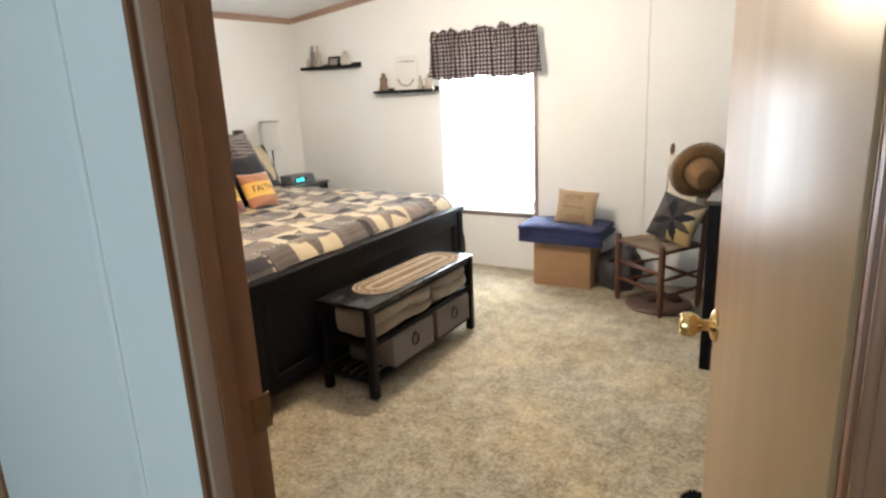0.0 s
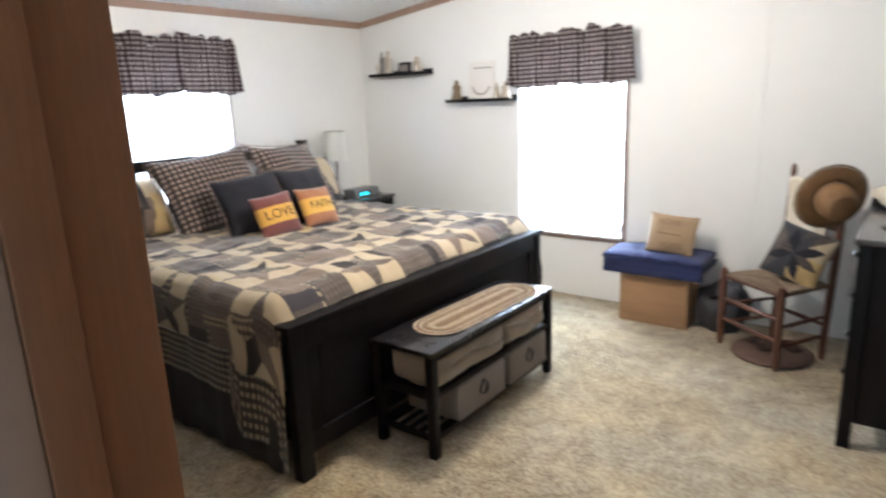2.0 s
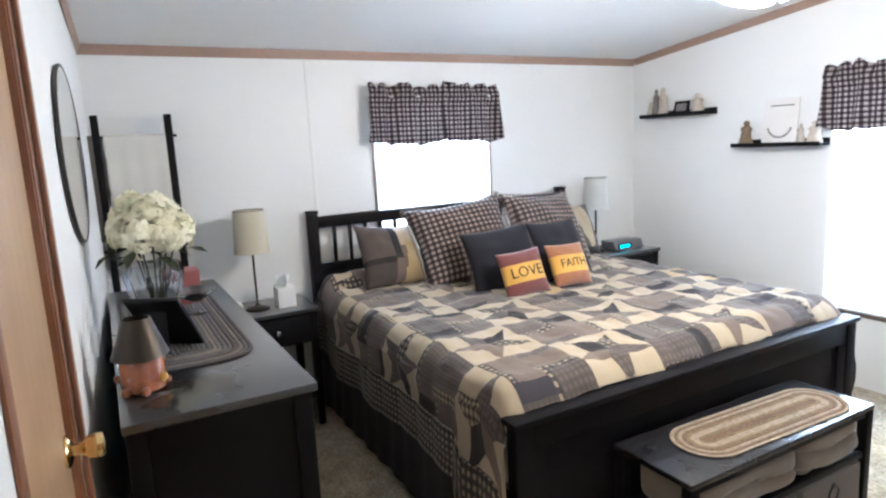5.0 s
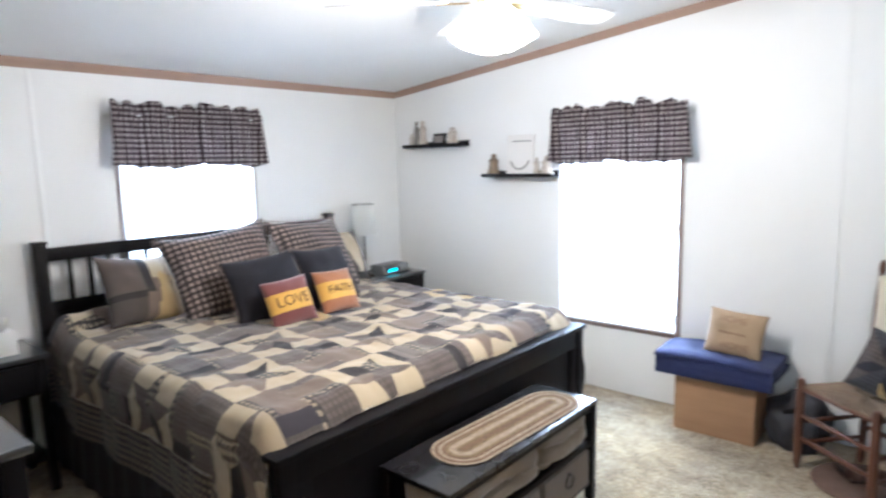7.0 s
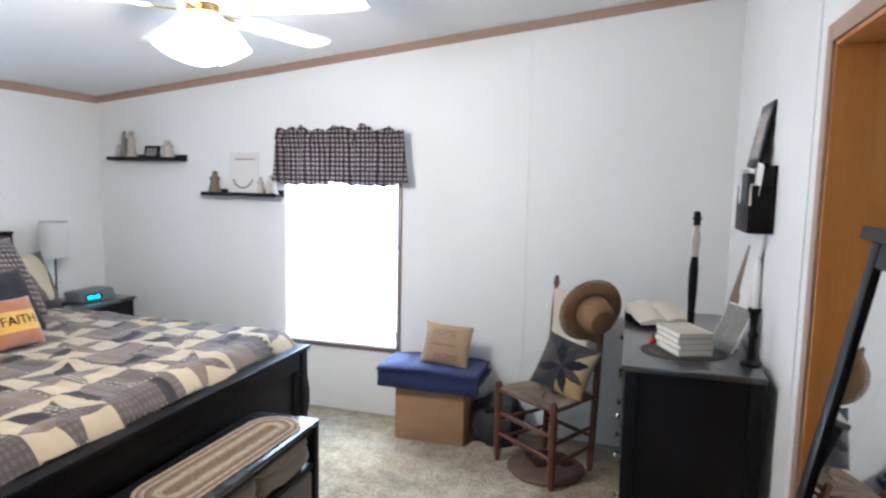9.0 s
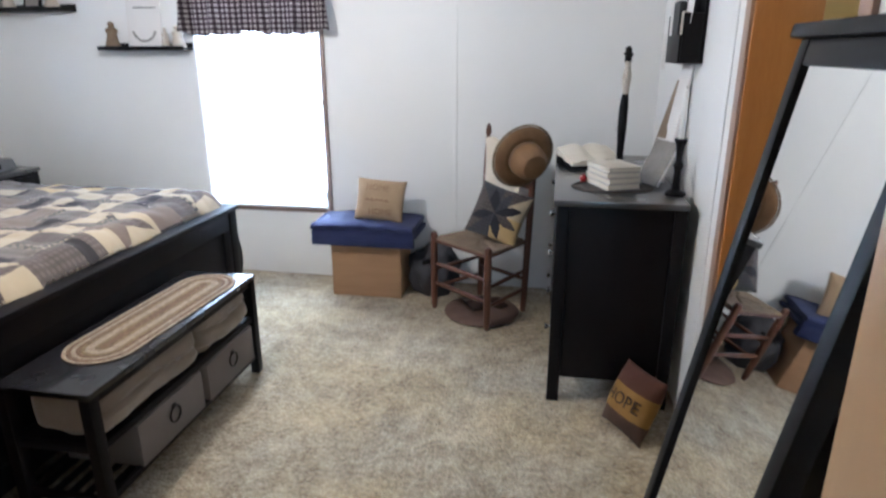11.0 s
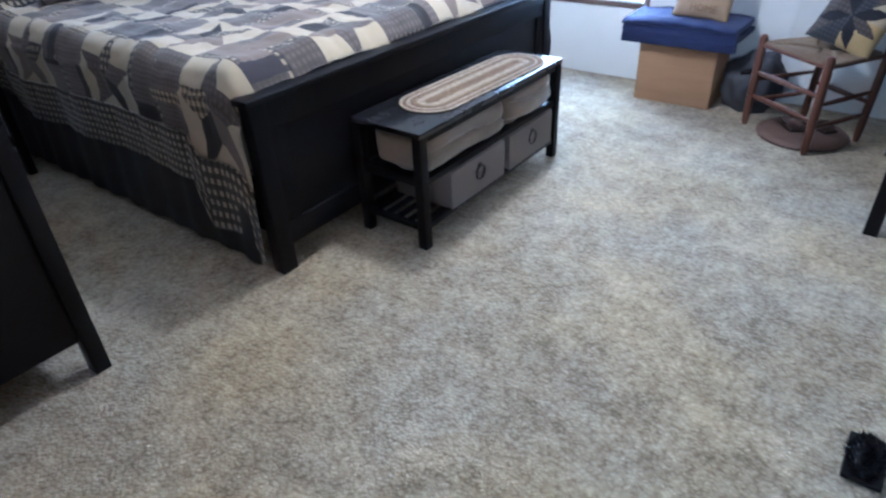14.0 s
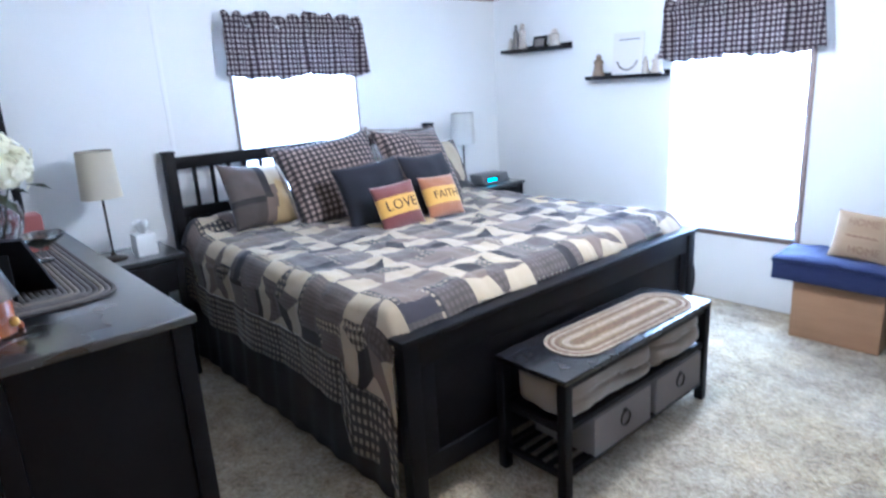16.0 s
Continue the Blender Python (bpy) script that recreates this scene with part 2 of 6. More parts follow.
def add_turned(bm, profile, m=None, seg=16, caps=True):
    """A body of revolution about z from (radius, z) pairs."""
    rings = [[bm.verts.new((r * math.cos(2 * math.pi * k / seg), r * math.sin(2 * math.pi * k / seg), z)) for k in range(seg)] for r, z in profile]
    for a, b in zip(rings, rings[1:]):
        for k in range(seg):
            bm.faces.new((a[k], a[(k + 1) % seg], b[(k + 1) % seg], b[k]))
    if caps:
        bm.faces.new(rings[0][::-1])
        bm.faces.new(rings[-1])
    v = [q for r in rings for q in r]
    if m is not None:
        bmesh.ops.transform(bm, verts=v, matrix=m)
    return v


def turned(profile, m=None, seg=16, caps=True):
    bm = bmesh.new()
    add_turned(bm, profile, m, seg, caps)
    return bm


def between(a, b):
    """The pose whose z axis runs from a to b."""
    a, b = Vector(a), Vector(b)
    return Matrix.Translation(a) @ (b - a).to_track_quat("Z", "Y").to_matrix().to_4x4()


def rod(a, b, r, r2=None, seg=12, swell=0.0):
    d = (Vector(b) - Vector(a)).length
    r2 = r if r2 is None else r2
    prof = [(r + (r2 - r) * k / 6 + swell * math.sin(math.pi * k / 6), d * k / 6) for k in range(7)]
    return turned(prof, between(a, b), seg)


def thing(name, m, label, category, group="", kind=""):
    ob = new(name)
    ob.empty_display_size = 0.05
    ob.matrix_world = m if isinstance(m, Matrix) else Matrix.Translation(m)
    return tagged(ob, label, category, group, kind)


def part(name, bm, material, parent=None, label="", smooth=True, local=False, angle=40):
    """Links a bmesh as one mesh object; under a thing its geometry is in world axes unless local."""
    me = bpy.data.meshes.new(name)
    bmesh.ops.recalc_face_normals(bm, faces=bm.faces)
    bm.to_mesh(me)
    bm.free()
    for mt in material if isinstance(material, (list, tuple)) else [material]:
        me.materials.append(mt)
    if smooth:
        me.shade_smooth()
        me.set_sharp_from_angle(angle=radians(angle))
    ob = new(name, me)
    if parent is not None:
        ob.parent = parent
        if parent.type == "EMPTY" and not local:
            ob.matrix_parent_inverse = parent.matrix_basis.inverted()
    if label:
        ob["label"] = label
    return ob


def solo(name, bm, material, label, category, group="", kind="", smooth=True):
    return tagged(part(name, bm, material, smooth=smooth), label, category, group, kind)


def again(ob, name, m, parent, label=""):
    """A further part on the same mesh, moved by m."""
    o = new(name, ob.data)
    o.parent = parent
    o.matrix_parent_inverse = ob.matrix_parent_inverse.copy()
    o.matrix_basis = m
    if label:
        o["label"] = label
    return o


def lettering(text, size, depth=0.001):
    cu = bpy.data.curves.new("lettering", "FONT")
    cu.body, cu.size, cu.extrude, cu.align_x, cu.align_y, cu.resolution_u = text, size, depth, "CENTER", "CENTER", 3
    ob = bpy.data.objects.new("lettering", cu)
    scene.collection.objects.link(ob)
    me = bpy.data.meshes.new_from_object(ob.evaluated_get(bpy.context.evaluated_depsgraph_get()))
    bm = bmesh.new()
    bm.from_mesh(me)
    bpy.data.objects.remove(ob)
    bpy.data.meshes.remove(me)
    return bm


# ---- the large structure ----
def wall_along_x(name, y0, y1, x0, x1, top, holes, label):
    bm = bmesh.new()
    at = x0
    for a, b, z0, z1 in holes:
        add_box(bm, at, a, y0, y1, -0.1, top)
        if z0 > 0:
            add_box(bm, a, b, y0, y1, -0.1, z0)
        add_box(bm, a, b, y0, y1, z1, top)
        at = b
    add_box(bm, at, x1, y0, y1, -0.1, top)
    return tagged(part(name, bm, WALL, smooth=False), label, "wall", kind="structure")


def wall_along_y(name, x0, x1, y0, y1, top, holes, label, material=None):
    bm = bmesh.new()
    at = y0
    for a, b, z0, z1 in holes:
        add_box(bm, x0, x1, at, a, -0.1, top)
        if z0 > 0:
            add_box(bm, x0, x1, a, b, -0.1, z0)
        add_box(bm, x0, x1, a, b, z1, top)
        at = b
    add_box(bm, x0, x1, at, y1, -0.1, top)
    return tagged(part(name, bm, material or WALL, smooth=False), label, "wall", kind="structure")


# window openings: along the wall, then heights
WIN_N = (-2.215, -1.415, 0.455, 1.80)
WIN_W = (2.54, 3.40, 0.52, 1.84)
DOOR = (-0.250, 0.495, 0.0, 2.02)
CLOSET = (-1.600, -0.89, 0.0, 2.02)
BATH = (2.42, 3.14, 0.0, 2.0)
wall_along_x("wall_north", NORTH, NORTH + 0.12, WEST - 0.12, EAST + 0.18, 2.9, [WIN_N], "white vinyl-papered wall with a window")
wall_along_y("wall_west", WEST - 0.12, WEST, SOUTH - 0.1, NORTH, 2.9, [WIN_W], "white vinyl-papered wall behind the bed")
STEP, CLOSET_NEAR, CLOSET_FACE = -1.66, 0.860, 0.935
wall_along_x("wall_south", HALL, SOUTH, STEP, EAST, 2.9, [CLOSET, DOOR], "white wall with the bedroom doorway")


def closet_y(x):
    """The face of the wall behind the dresser, which runs slightly out of square."""
    return CLOSET_NEAR + (CLOSET_FACE - CLOSET_NEAR) * (STEP - x) / (STEP + 3.44)


closet_wall = wall_along_x("wall_closet", HALL, CLOSET_FACE, WEST, STEP, 2.9, [], "white wall behind the long dresser")
for v in closet_wall.data.vertices:
    if v.co.y > HALL + 0.02:
        v.co.y = closet_y(v.co.x)
wall_along_y("wall_east", EAST, EAST + 0.18, SOUTH - 0.1, NORTH, 2.9, [BATH], "white wall with an open bathroom doorway")
# hall and bathroom, closed with plain walls
wall_along_x("wall_hall_south", -1.52, -1.40, -2.72, 0.95, 2.9, [(-0.05, 0.65, 0.9, 2.0)], "plain white hall wall with a window")
wall_along_y("wall_hall_west", -2.72, -2.60, -1.40, HALL, 2.9, [], "plain white hall wall")
wall_along_y("wall_hall_east", 0.83, 0.95, -1.40, HALL, 2.9, [], "plain white hall wall")
BATHWALL = surface("warm_cream_paint", (0.74, 0.64, 0.42), (0.68, 0.58, 0.37), 0.6, big=2, fine=200, bump=0.1, depth=0.0005, amount=0.3)
bm = bmesh.new()
add_box(bm, EAST + 0.18, 2.4, 3.75, 3.85, -0.1, 2.9)
add_box(bm, EAST + 0.18, 2.4, 1.2, 1.3, -0.1, 2.9)
add_box(bm, 2.3, 2.4, 1.3, 3.75, -0.1, 2.9)
tagged(part("wall_bathroom", bm, BATHWALL, smooth=False), "cream painted bathroom wall lit warm", "wall", kind="structure")
bm = bmesh.new()
add_box(bm, 1.16, 1.26, 3.728, 3.748, 0.0, 2.05, 0.003)
tagged(part("trim_bathroom", bm, OAK), "honey oak door trim in the bathroom", "trim", kind="structure")

bm = bmesh.new()
bmesh.ops.create_grid(bm, x_segments=60, y_segments=60, size=1, matrix=Matrix.LocRotScale((-0.75, 1.65, 0), None, (3.3, 3.3, 1)))
for v in bm.verts:
    v.co.z = 0.004 * noise.noise(v.co * 3)
    v.co.z = min(v.co.z, 0.002)
tagged(part("floor", bm, CARPET), "mottled beige cut-pile carpet, trodden and brushed", "carpet", kind="structure")
bm = bmesh.new()
add_box(bm, WEST - 0.3, 2.5, -1.7, NORTH + 0.2, 0.0, 0.08)
for v in bm.verts:
    v.co.z += ceiling_z(v.co.x)
tagged(part("ceiling", bm, CEIL, smooth=False), "white sloping textured ceiling", "ceiling", kind="structure")


def crown(name, a, b, inward):
    """A moulded strip along the line a to b, with its face turned inward."""
    a, b, n = Vector(a), Vector(b), Vector(inward)
    prof = [(0, 0), (0.002, -0.050), (0.008, -0.052), (0.011, -0.036), (0.019, -0.022), (0.023, -0.010), (0.023, 0)]
    bm = bmesh.new()
    rings = [[bm.verts.new(p + n * u + Vector((0, 0, w))) for u, w in prof] for p in (a, b)]
    for k in range(len(prof)):
        bm.faces.new((rings[0][k], rings[0][(k + 1) % 7], rings[1][(k + 1) % 7], rings[1][k]))
    bm.faces.new(rings[0])
    bm.faces.new(rings[1][::-1])
    return tagged(part(name, bm, TRIM), "brown wood-grain crown moulding", "trim", kind="structure")


zw, ze = ceiling_z(WEST) + 0.001, ceiling_z(EAST) + 0.001
crown("trim_crown_west", (WEST, closet_y(WEST), zw), (WEST, NORTH, zw), (1, 0, 0))
crown("trim_crown_north", (WEST + 0.03, NORTH, zw + 0.004), (EAST, NORTH, ze), (0, -1, 0))
crown("trim_crown_south", (STEP, SOUTH, ceiling_z(STEP)), (EAST, SOUTH, ze), (0, 1, 0))
crown("trim_crown_closet", (WEST + 0.024, closet_y(WEST + 0.024), zw + 0.003), (STEP, CLOSET_NEAR, ceiling_z(STEP)), (0, 1, 0))
crown("trim_crown_east", (EAST, SOUTH, ze), (EAST, NORTH, ze), (-1, 0, 0))


def batten(name, x0, x1, y0, y1, z1):
    bm = box(x0, x1, y0, y1, 0.0, z1, 0.0015)
    tagged(part(name, bm, WALL), "white batten covering a wallboard joint", "trim", kind="structure")


batten("trim_batten_north", -0.605, -0.578, NORTH - 0.005, NORTH, ceiling_z(-0.6) - 0.054)
batten("trim_batten_west", WEST, WEST + 0.004, 2.118, 2.143, LOW - 0.052)
batten("trim_batten_hall", -0.425, -0.400, HALL - 0.005, HALL, 2.2)
batten("trim_batten_east", EAST - 0.005, EAST, 3.30, 3.325, ceiling_z(EAST) - 0.054)


def casing_x(name, hole, y, out, mat, w=0.055, t=0.013):
    """Flat casing round a doorway in a wall along x; out is the side it stands proud on."""
    a, b, _, z1 = hole
    y0, y1 = sorted((y, y + out * t))
    bm = bmesh.new()
    add_box(bm, a - w, a + 0.004, y0, y1, 0, z1 + w, 0.003)
    add_box(bm, b - 0.004, b + w, y0, y1, 0, z1 + w, 0.003)
    add_box(bm, a + 0.004, b - 0.004, y0, y1, z1 - 0.004, z1 + w, 0.003)
    return tagged(part(name, bm, mat), "brown stained door casing", "trim", kind="structure")


def lining_x(name, hole, y0, y1, mat, stop):
    """Jamb boards in a doorway in a wall along x, with a stop strip."""
    a, b, _, z1 = hole
    bm = bmesh.new()
    add_box(bm, a, a + 0.016, y0, y1, 0, z1, 0.001)
    add_box(bm, b - 0.016, b, y0, y1, 0, z1, 0.001)
    add_box(bm, a + 0.016, b - 0.016, y0, y1, z1 - 0.016, z1, 0.001)
    add_box(bm, a + 0.016, a + 0.026, stop, stop + 0.03, 0, z1 - 0.016, 0.002)
    add_box(bm, b - 0.026, b - 0.016, stop, stop + 0.03, 0, z1 - 0.016, 0.002)
    return tagged(part(name, bm, mat), "stained oak door jamb with stop strip", "door frame", kind="structure")


casing_x("trim_door_hall", (DOOR[0], DOOR[1] - 0.02, 0, DOOR[3]), HALL, -1, JAMB, 0.005, 0.010)
tagged(part("trim_door_bead", box(DOOR[0] + 0.0165, DOOR[0] + 0.024, HALL - 0.009, HALL + 0.0195, 0, 2.0, 0.002), TRIM), "mauve-brown bead along the outer edge of the door jamb", "trim", kind="structure")
casing_x("trim_door_room", (DOOR[0], DOOR[1] - 0.02, 0, DOOR[3]), SOUTH, 1, JAMB, 0.048, 0.008)
jamb = lining_x("door_frame_bedroom", DOOR, HALL - 0.002, SOUTH + 0.002, JAMB, HALL + 0.02)
part("strike_plate", box(DOOR[0] + 0.0155, DOOR[0] + 0.0185, SOUTH - 0.022, SOUTH + 0.012, 0.995, 1.050, 0.001), surface("worn_bronze", (0.20, 0.12, 0.06), (0.10, 0.06, 0.03), 0.45, metal=0.7, fine=90), jamb, "worn brass strike plate")
casing_x("trim_closet", CLOSET, SOUTH, 1, JAMB, 0.042, 0.006)
lining_x("door_frame_closet", CLOSET, HALL - 0.002, SOUTH + 0.002, JAMB, HALL + 0.010)
tagged(part("trim_closet_edge", box(STEP - 0.045, STEP + 0.012, SOUTH + 0.007, CLOSET_NEAR + 0.010, 0, 2.06, 0.003), JAMB), "stained oak corner board beside the closet door", "trim", kind="structure")


def knob(parent, place, way, suffix=""):
    """Round-rimmed flared brass knob on its rose, standing out from place along way."""
    a = Vector(place)
    m = between(a, a + Vector(way))
    part("knob_rose", turned([(0.034, 0), (0.034, 0.004), (0.028, 0.010), (0.016, 0.014)], m, 24), BRASS, parent, "brass knob rose")
    part("door_knob", turned([(0.0125, 0.012), (0.0115, 0.026), (0.016, 0.034), (0.024, 0.042), (0.0265, 0.058), (0.0245, 0.068), (0.020, 0.071), (0.017, 0.066)], m, 24), BRASS, parent, "flared brass door knob")


# the open bedroom door, hinged at its foot on the eastern jamb
hinge, free = Vector((0.466, SOUTH + 0.010, 0)), Vector((0.281, 1.640, 0))
swing = math.degrees(math.atan2(free.y - hinge.y, free.x - hinge.x))
leaf_m = pose(hinge.x, hinge.y, 0, 0, 0, swing)
leaf = thing("door_1", leaf_m, "pale oak-veneer flush door standing open, brass knob", "door", kind="structure")
LEAF = (free - hinge).length
bm = bmesh.new()
add_box(bm, 0.0, LEAF, -0.035, 0.0, 0.015, 2.0, 0.0015)
part("door_leaf", bm, DOORWOOD, leaf, local=True)
bm2 = bmesh.new()
for zc in (0.25, 1.0, 1.75):
    add_turned(bm2, [(0.006, zc - 0.045), (0.006, zc + 0.045)], pose(0.0, -0.040, 0), 10)
part("hinge", bm2, BRASS, leaf, "brass hinge knuckles", local=True)
for side, y in ((1, 0.0), (-1, -0.035)):
    m = pose(LEAF - 0.048, y, 0.970, -90 * side)
    part("knob_rose", turned([(0.034, 0), (0.034, 0.004), (0.028, 0.010), (0.016, 0.014)], m, 24), BRASS, leaf, "brass knob rose", local=True)
    part("door_knob", turned([(0.0125, 0.012), (0.0115, 0.026), (0.016, 0.034), (0.024, 0.042), (0.0265, 0.058), (0.0245, 0.068), (0.020, 0.071), (0.017, 0.066)], m, 24), BRASS, leaf, "flared brass door knob", local=True)
part("latch_plate", box(LEAF - 0.0005, LEAF + 0.0015, -0.029, -0.006, 0.935, 0.995, 0.0005), BRASS, leaf, "brass latch plate", local=True)

closet = thing("door_2", (-1.29, HALL + 0.02, 0), "closed oak-veneer closet door with a brass knob", "door", kind="structure")
part("door_leaf", box(CLOSET[0] + 0.018, CLOSET[1] - 0.018, SOUTH - 0.047, SOUTH - 0.012, 0.012, 2.0, 0.001), DOORWOOD, closet)
knob(closet, (CLOSET[0] + 0.080, SOUTH - 0.012, 0.985), (0, 1, 0))

# bathroom doorway in the east wall
bm = bmesh.new()
for y0, y1 in ((BATH[0], BATH[0] + 0.016), (BATH[1] - 0.016, BATH[1])):
    add_box(bm, EAST - 0.002, EAST + 0.182, y0, y1, 0, BATH[3], 0.001)
add_box(bm, EAST - 0.002, EAST + 0.182, BATH[0] + 0.016, BATH[1] - 0.016, BATH[3] - 0.016, BATH[3], 0.001)
tagged(part("door_frame_bathroom", bm, OAK), "honey oak door jamb of the bathroom", "door frame", kind="structure")
bm = bmesh.new()
for y0, y1 in ((BATH[0] - 0.05, BATH[0] + 0.004), (BATH[1] - 0.004, BATH[1] + 0.05)):
    add_box(bm, EAST - 0.013, EAST, y0, y1, 0, BATH[3] + 0.05, 0.003)
add_box(bm, EAST - 0.013, EAST, BATH[0] + 0.004, BATH[1] - 0.004, BATH[3] - 0.004, BATH[3] + 0.05, 0.003)
tagged(part("trim_bathroom_door", bm, TRIM), "brown door casing round the bathroom doorway", "trim", kind="structure")


# ---- windows, built along local x with the room at -y ----
def window(name, m, w, z0, z1, label):
    """Trim, sash, panes and sill in an opening w wide whose inner wall face is local y = 0."""
    win = thing(name, m, label, "window", kind="structure")
    f = bmesh.new()
    add_box(f, -w / 2 - 0.022, -w / 2 + 0.010, -0.010, 0.0, z0 - 0.022, z1 + 0.022, 0.002)
    add_box(f, w / 2 - 0.010, w / 2 + 0.022, -0.010, 0.0, z0 - 0.022, z1 + 0.022, 0.002)
    add_box(f, -w / 2 + 0.010, w / 2 - 0.010, -0.010, 0.0, z0 - 0.022, z0 + 0.008, 0.002)
    add_box(f, -w / 2 + 0.010, w / 2 - 0.010, -0.010, 0.0, z1 - 0.008, z1 + 0.022, 0.002)
    part("window_trim", f, WINTRIM, win, "brown window trim", local=True)
    s = bmesh.new()
    for a, b in ((-w / 2, -w / 2 + 0.035), (w / 2 - 0.035, w / 2)):
        add_box(s, a, b, 0.065, 0.105, z0, z1, 0.002)
    for a, b in ((z0, z0 + 0.035), ((z0 + z1) / 2 - 0.018, (z0 + z1) / 2 + 0.018), (z1 - 0.035, z1)):
        add_box(s, -w / 2 + 0.035, w / 2 - 0.035, 0.065, 0.105, a, b, 0.002)
    part("window_frame", s, WHITE, win, "white window sash", local=True)
    for a, b in ((z0 + 0.035, (z0 + z1) / 2 - 0.018), ((z0 + z1) / 2 + 0.018, z1 - 0.035)):
        g = part("pane", box(-w / 2 + 0.035, w / 2 - 0.035, 0.083, 0.087, a, b, 0), PANE, win, local=True)
        g.visible_shadow = False
    return win


def blind(m, w, z0, z1, wand=True):
    b = thing("mini_blind", m, "closed white mini blind glowing with daylight", "window blind", "window blinds")
    part("head_rail", box(-w / 2, w / 2, 0.012, 0.040, z1 - 0.028, z1, 0.002), WHITE, b, local=True)
    sl = bmesh.new()
    n = 5
    for k in range(n + 1):
        u = -0.0125 + 0.025 * k / n
        z = 0.0022 * (1 - (2 * k / n - 1) ** 2)
        sl.verts.new((-w / 2, u, z))
        sl.verts.new((w / 2, u, z))
    sl.verts.ensure_lookup_table()
    for k in range(n):
        sl.faces.new([sl.verts[i] for i in (2 * k, 2 * k + 1, 2 * k + 3, 2 * k + 2)])
    first, k, z = None, 0, z0 + 0.035
    while z < z1 - 0.035:
        tilt = pose(0, 0.026, z, 58 + 3 * math.sin(k * 1.7), 0, 0.1 * math.sin(k * 2.3))
        if first is None:
            first = part("slat", sl, BLIND, b, local=True)
            first.matrix_basis = tilt
        else:
            again(first, "slat", tilt, b)
        z += 0.0205
        k += 1
    part("bottom_rail", box(-w / 2, w / 2, 0.014, 0.038, z0 + 0.004, z0 + 0.020, 0.002), WHITE, b, local=True)
    for x in (-w / 2 + 0.12, w / 2 - 0.12):
        part("cord", rod((x, 0.024, z0 + 0.02), (x, 0.024, z1 - 0.028), 0.0009, seg=6), WHITE, b, local=True)
    if wand:
        part("wand", rod((w / 2 - 0.03, 0.004, z1 - 0.75), (w / 2 - 0.03, 0.004, z1 - 0.03), 0.003, seg=8), glass_of("clear_wand", rough=0.1), b, local=True)
    return b


CHECK = checked("plum_and_cream_check", (0.036, 0.024, 0.031), (0.62, 0.56, 0.54), 0.030, "xz", (0.150, 0.110, 0.122), uv=False, through_light=0.42)


def valance(m, w, z0, z1, seed):
    """Gathered check valance: rod pocket with a ruffled heading, and folds that widen to the hem."""
    v = thing("valance", m, "plum and cream checked gathered cotton valance", "curtain", "window valances")
    rnd = random.Random(seed)
    ph = [rnd.uniform(0, 6) for _ in range(4)]

    def spot(u, q, back=0.0):
        wob = noise.noise(Vector((u * 7, seed, 0)))
        fold = math.sin(u * 58 + ph[0] + 3.2 * wob) * 0.5 + math.sin(u * 25 + ph[2] + 2.4 * wob) * 0.75
        drop = 1 - q
        tight = math.exp(-((q - 0.76) / 0.05) ** 2)
        y = -0.090 - (0.016 + 0.016 * drop) * fold * (1 - 0.6 * tight) - 0.012 * math.exp(-((q - 0.80) / 0.09) ** 2)
        lobe = abs(math.sin(u * 15.5 + ph[3] + 2.2 * noise.noise(Vector((u * 6, seed, 3))))) ** 0.55
        top = z1 - 0.030 + 0.058 * lobe * (0.75 + 0.5 * noise.noise(Vector((u * 8, seed, 8)))) + 0.010 * noise.noise(Vector((u * 34, seed, 5)))
        low = z0 + 0.010 * math.sin(u * 12 + ph[2]) + 0.008 * fold
        if q > 0.80:
            y -= 0.030 * (q - 0.80) / 0.20 * math.sin(u * 31 + ph[1] + 3 * wob)
        return ((u - 0.5) * w * (1 + 0.055 * drop) + 0.010 * math.sin(q * 3 + u * 20) * drop, y + back, low + (top - low) * q)

    def sheet(q0, q1, nz, back=0.0):
        bm = bmesh.new()
        nx = 170
        grid = [[bm.verts.new(spot(i / nx, q0 + (q1 - q0) * j / nz, back)) for j in range(nz + 1)] for i in range(nx + 1)]
        for i in range(nx):
            for j in range(nz):
                bm.faces.new((grid[i][j], grid[i + 1][j], grid[i + 1][j + 1], grid[i][j + 1]))
        return bm

    bm = sheet(0.0, 1.0, 28)
    part("turned_heading", sheet(0.70, 0.995, 10, 0.005), CHECK, v, "doubled heading cloth", local=True, angle=80)
    part("turned_hem", sheet(0.008, 0.15, 5, 0.005), CHECK, v, "doubled hem cloth", local=True, angle=80)
    cloth = part("gathered_cloth", bm, CHECK, v, local=True, angle=80)
    sol = cloth.modifiers.new("thick", "SOLIDIFY")
    sol.thickness = 0.0015
    zr = z0 + (z1 - z0) * 0.80
    part("curtain_rod", rod((-w / 2 + 0.005, -0.078, zr), (w / 2 - 0.005, -0.078, zr), 0.005, seg=10), WHITE, v, local=True)
    for x in (-w / 2 + 0.005, w / 2 - 0.005):
        part("rod_bracket", rod((x, -0.078, zr), (x, 0.0, zr), 0.005, seg=10), WHITE, v, local=True)
    return v


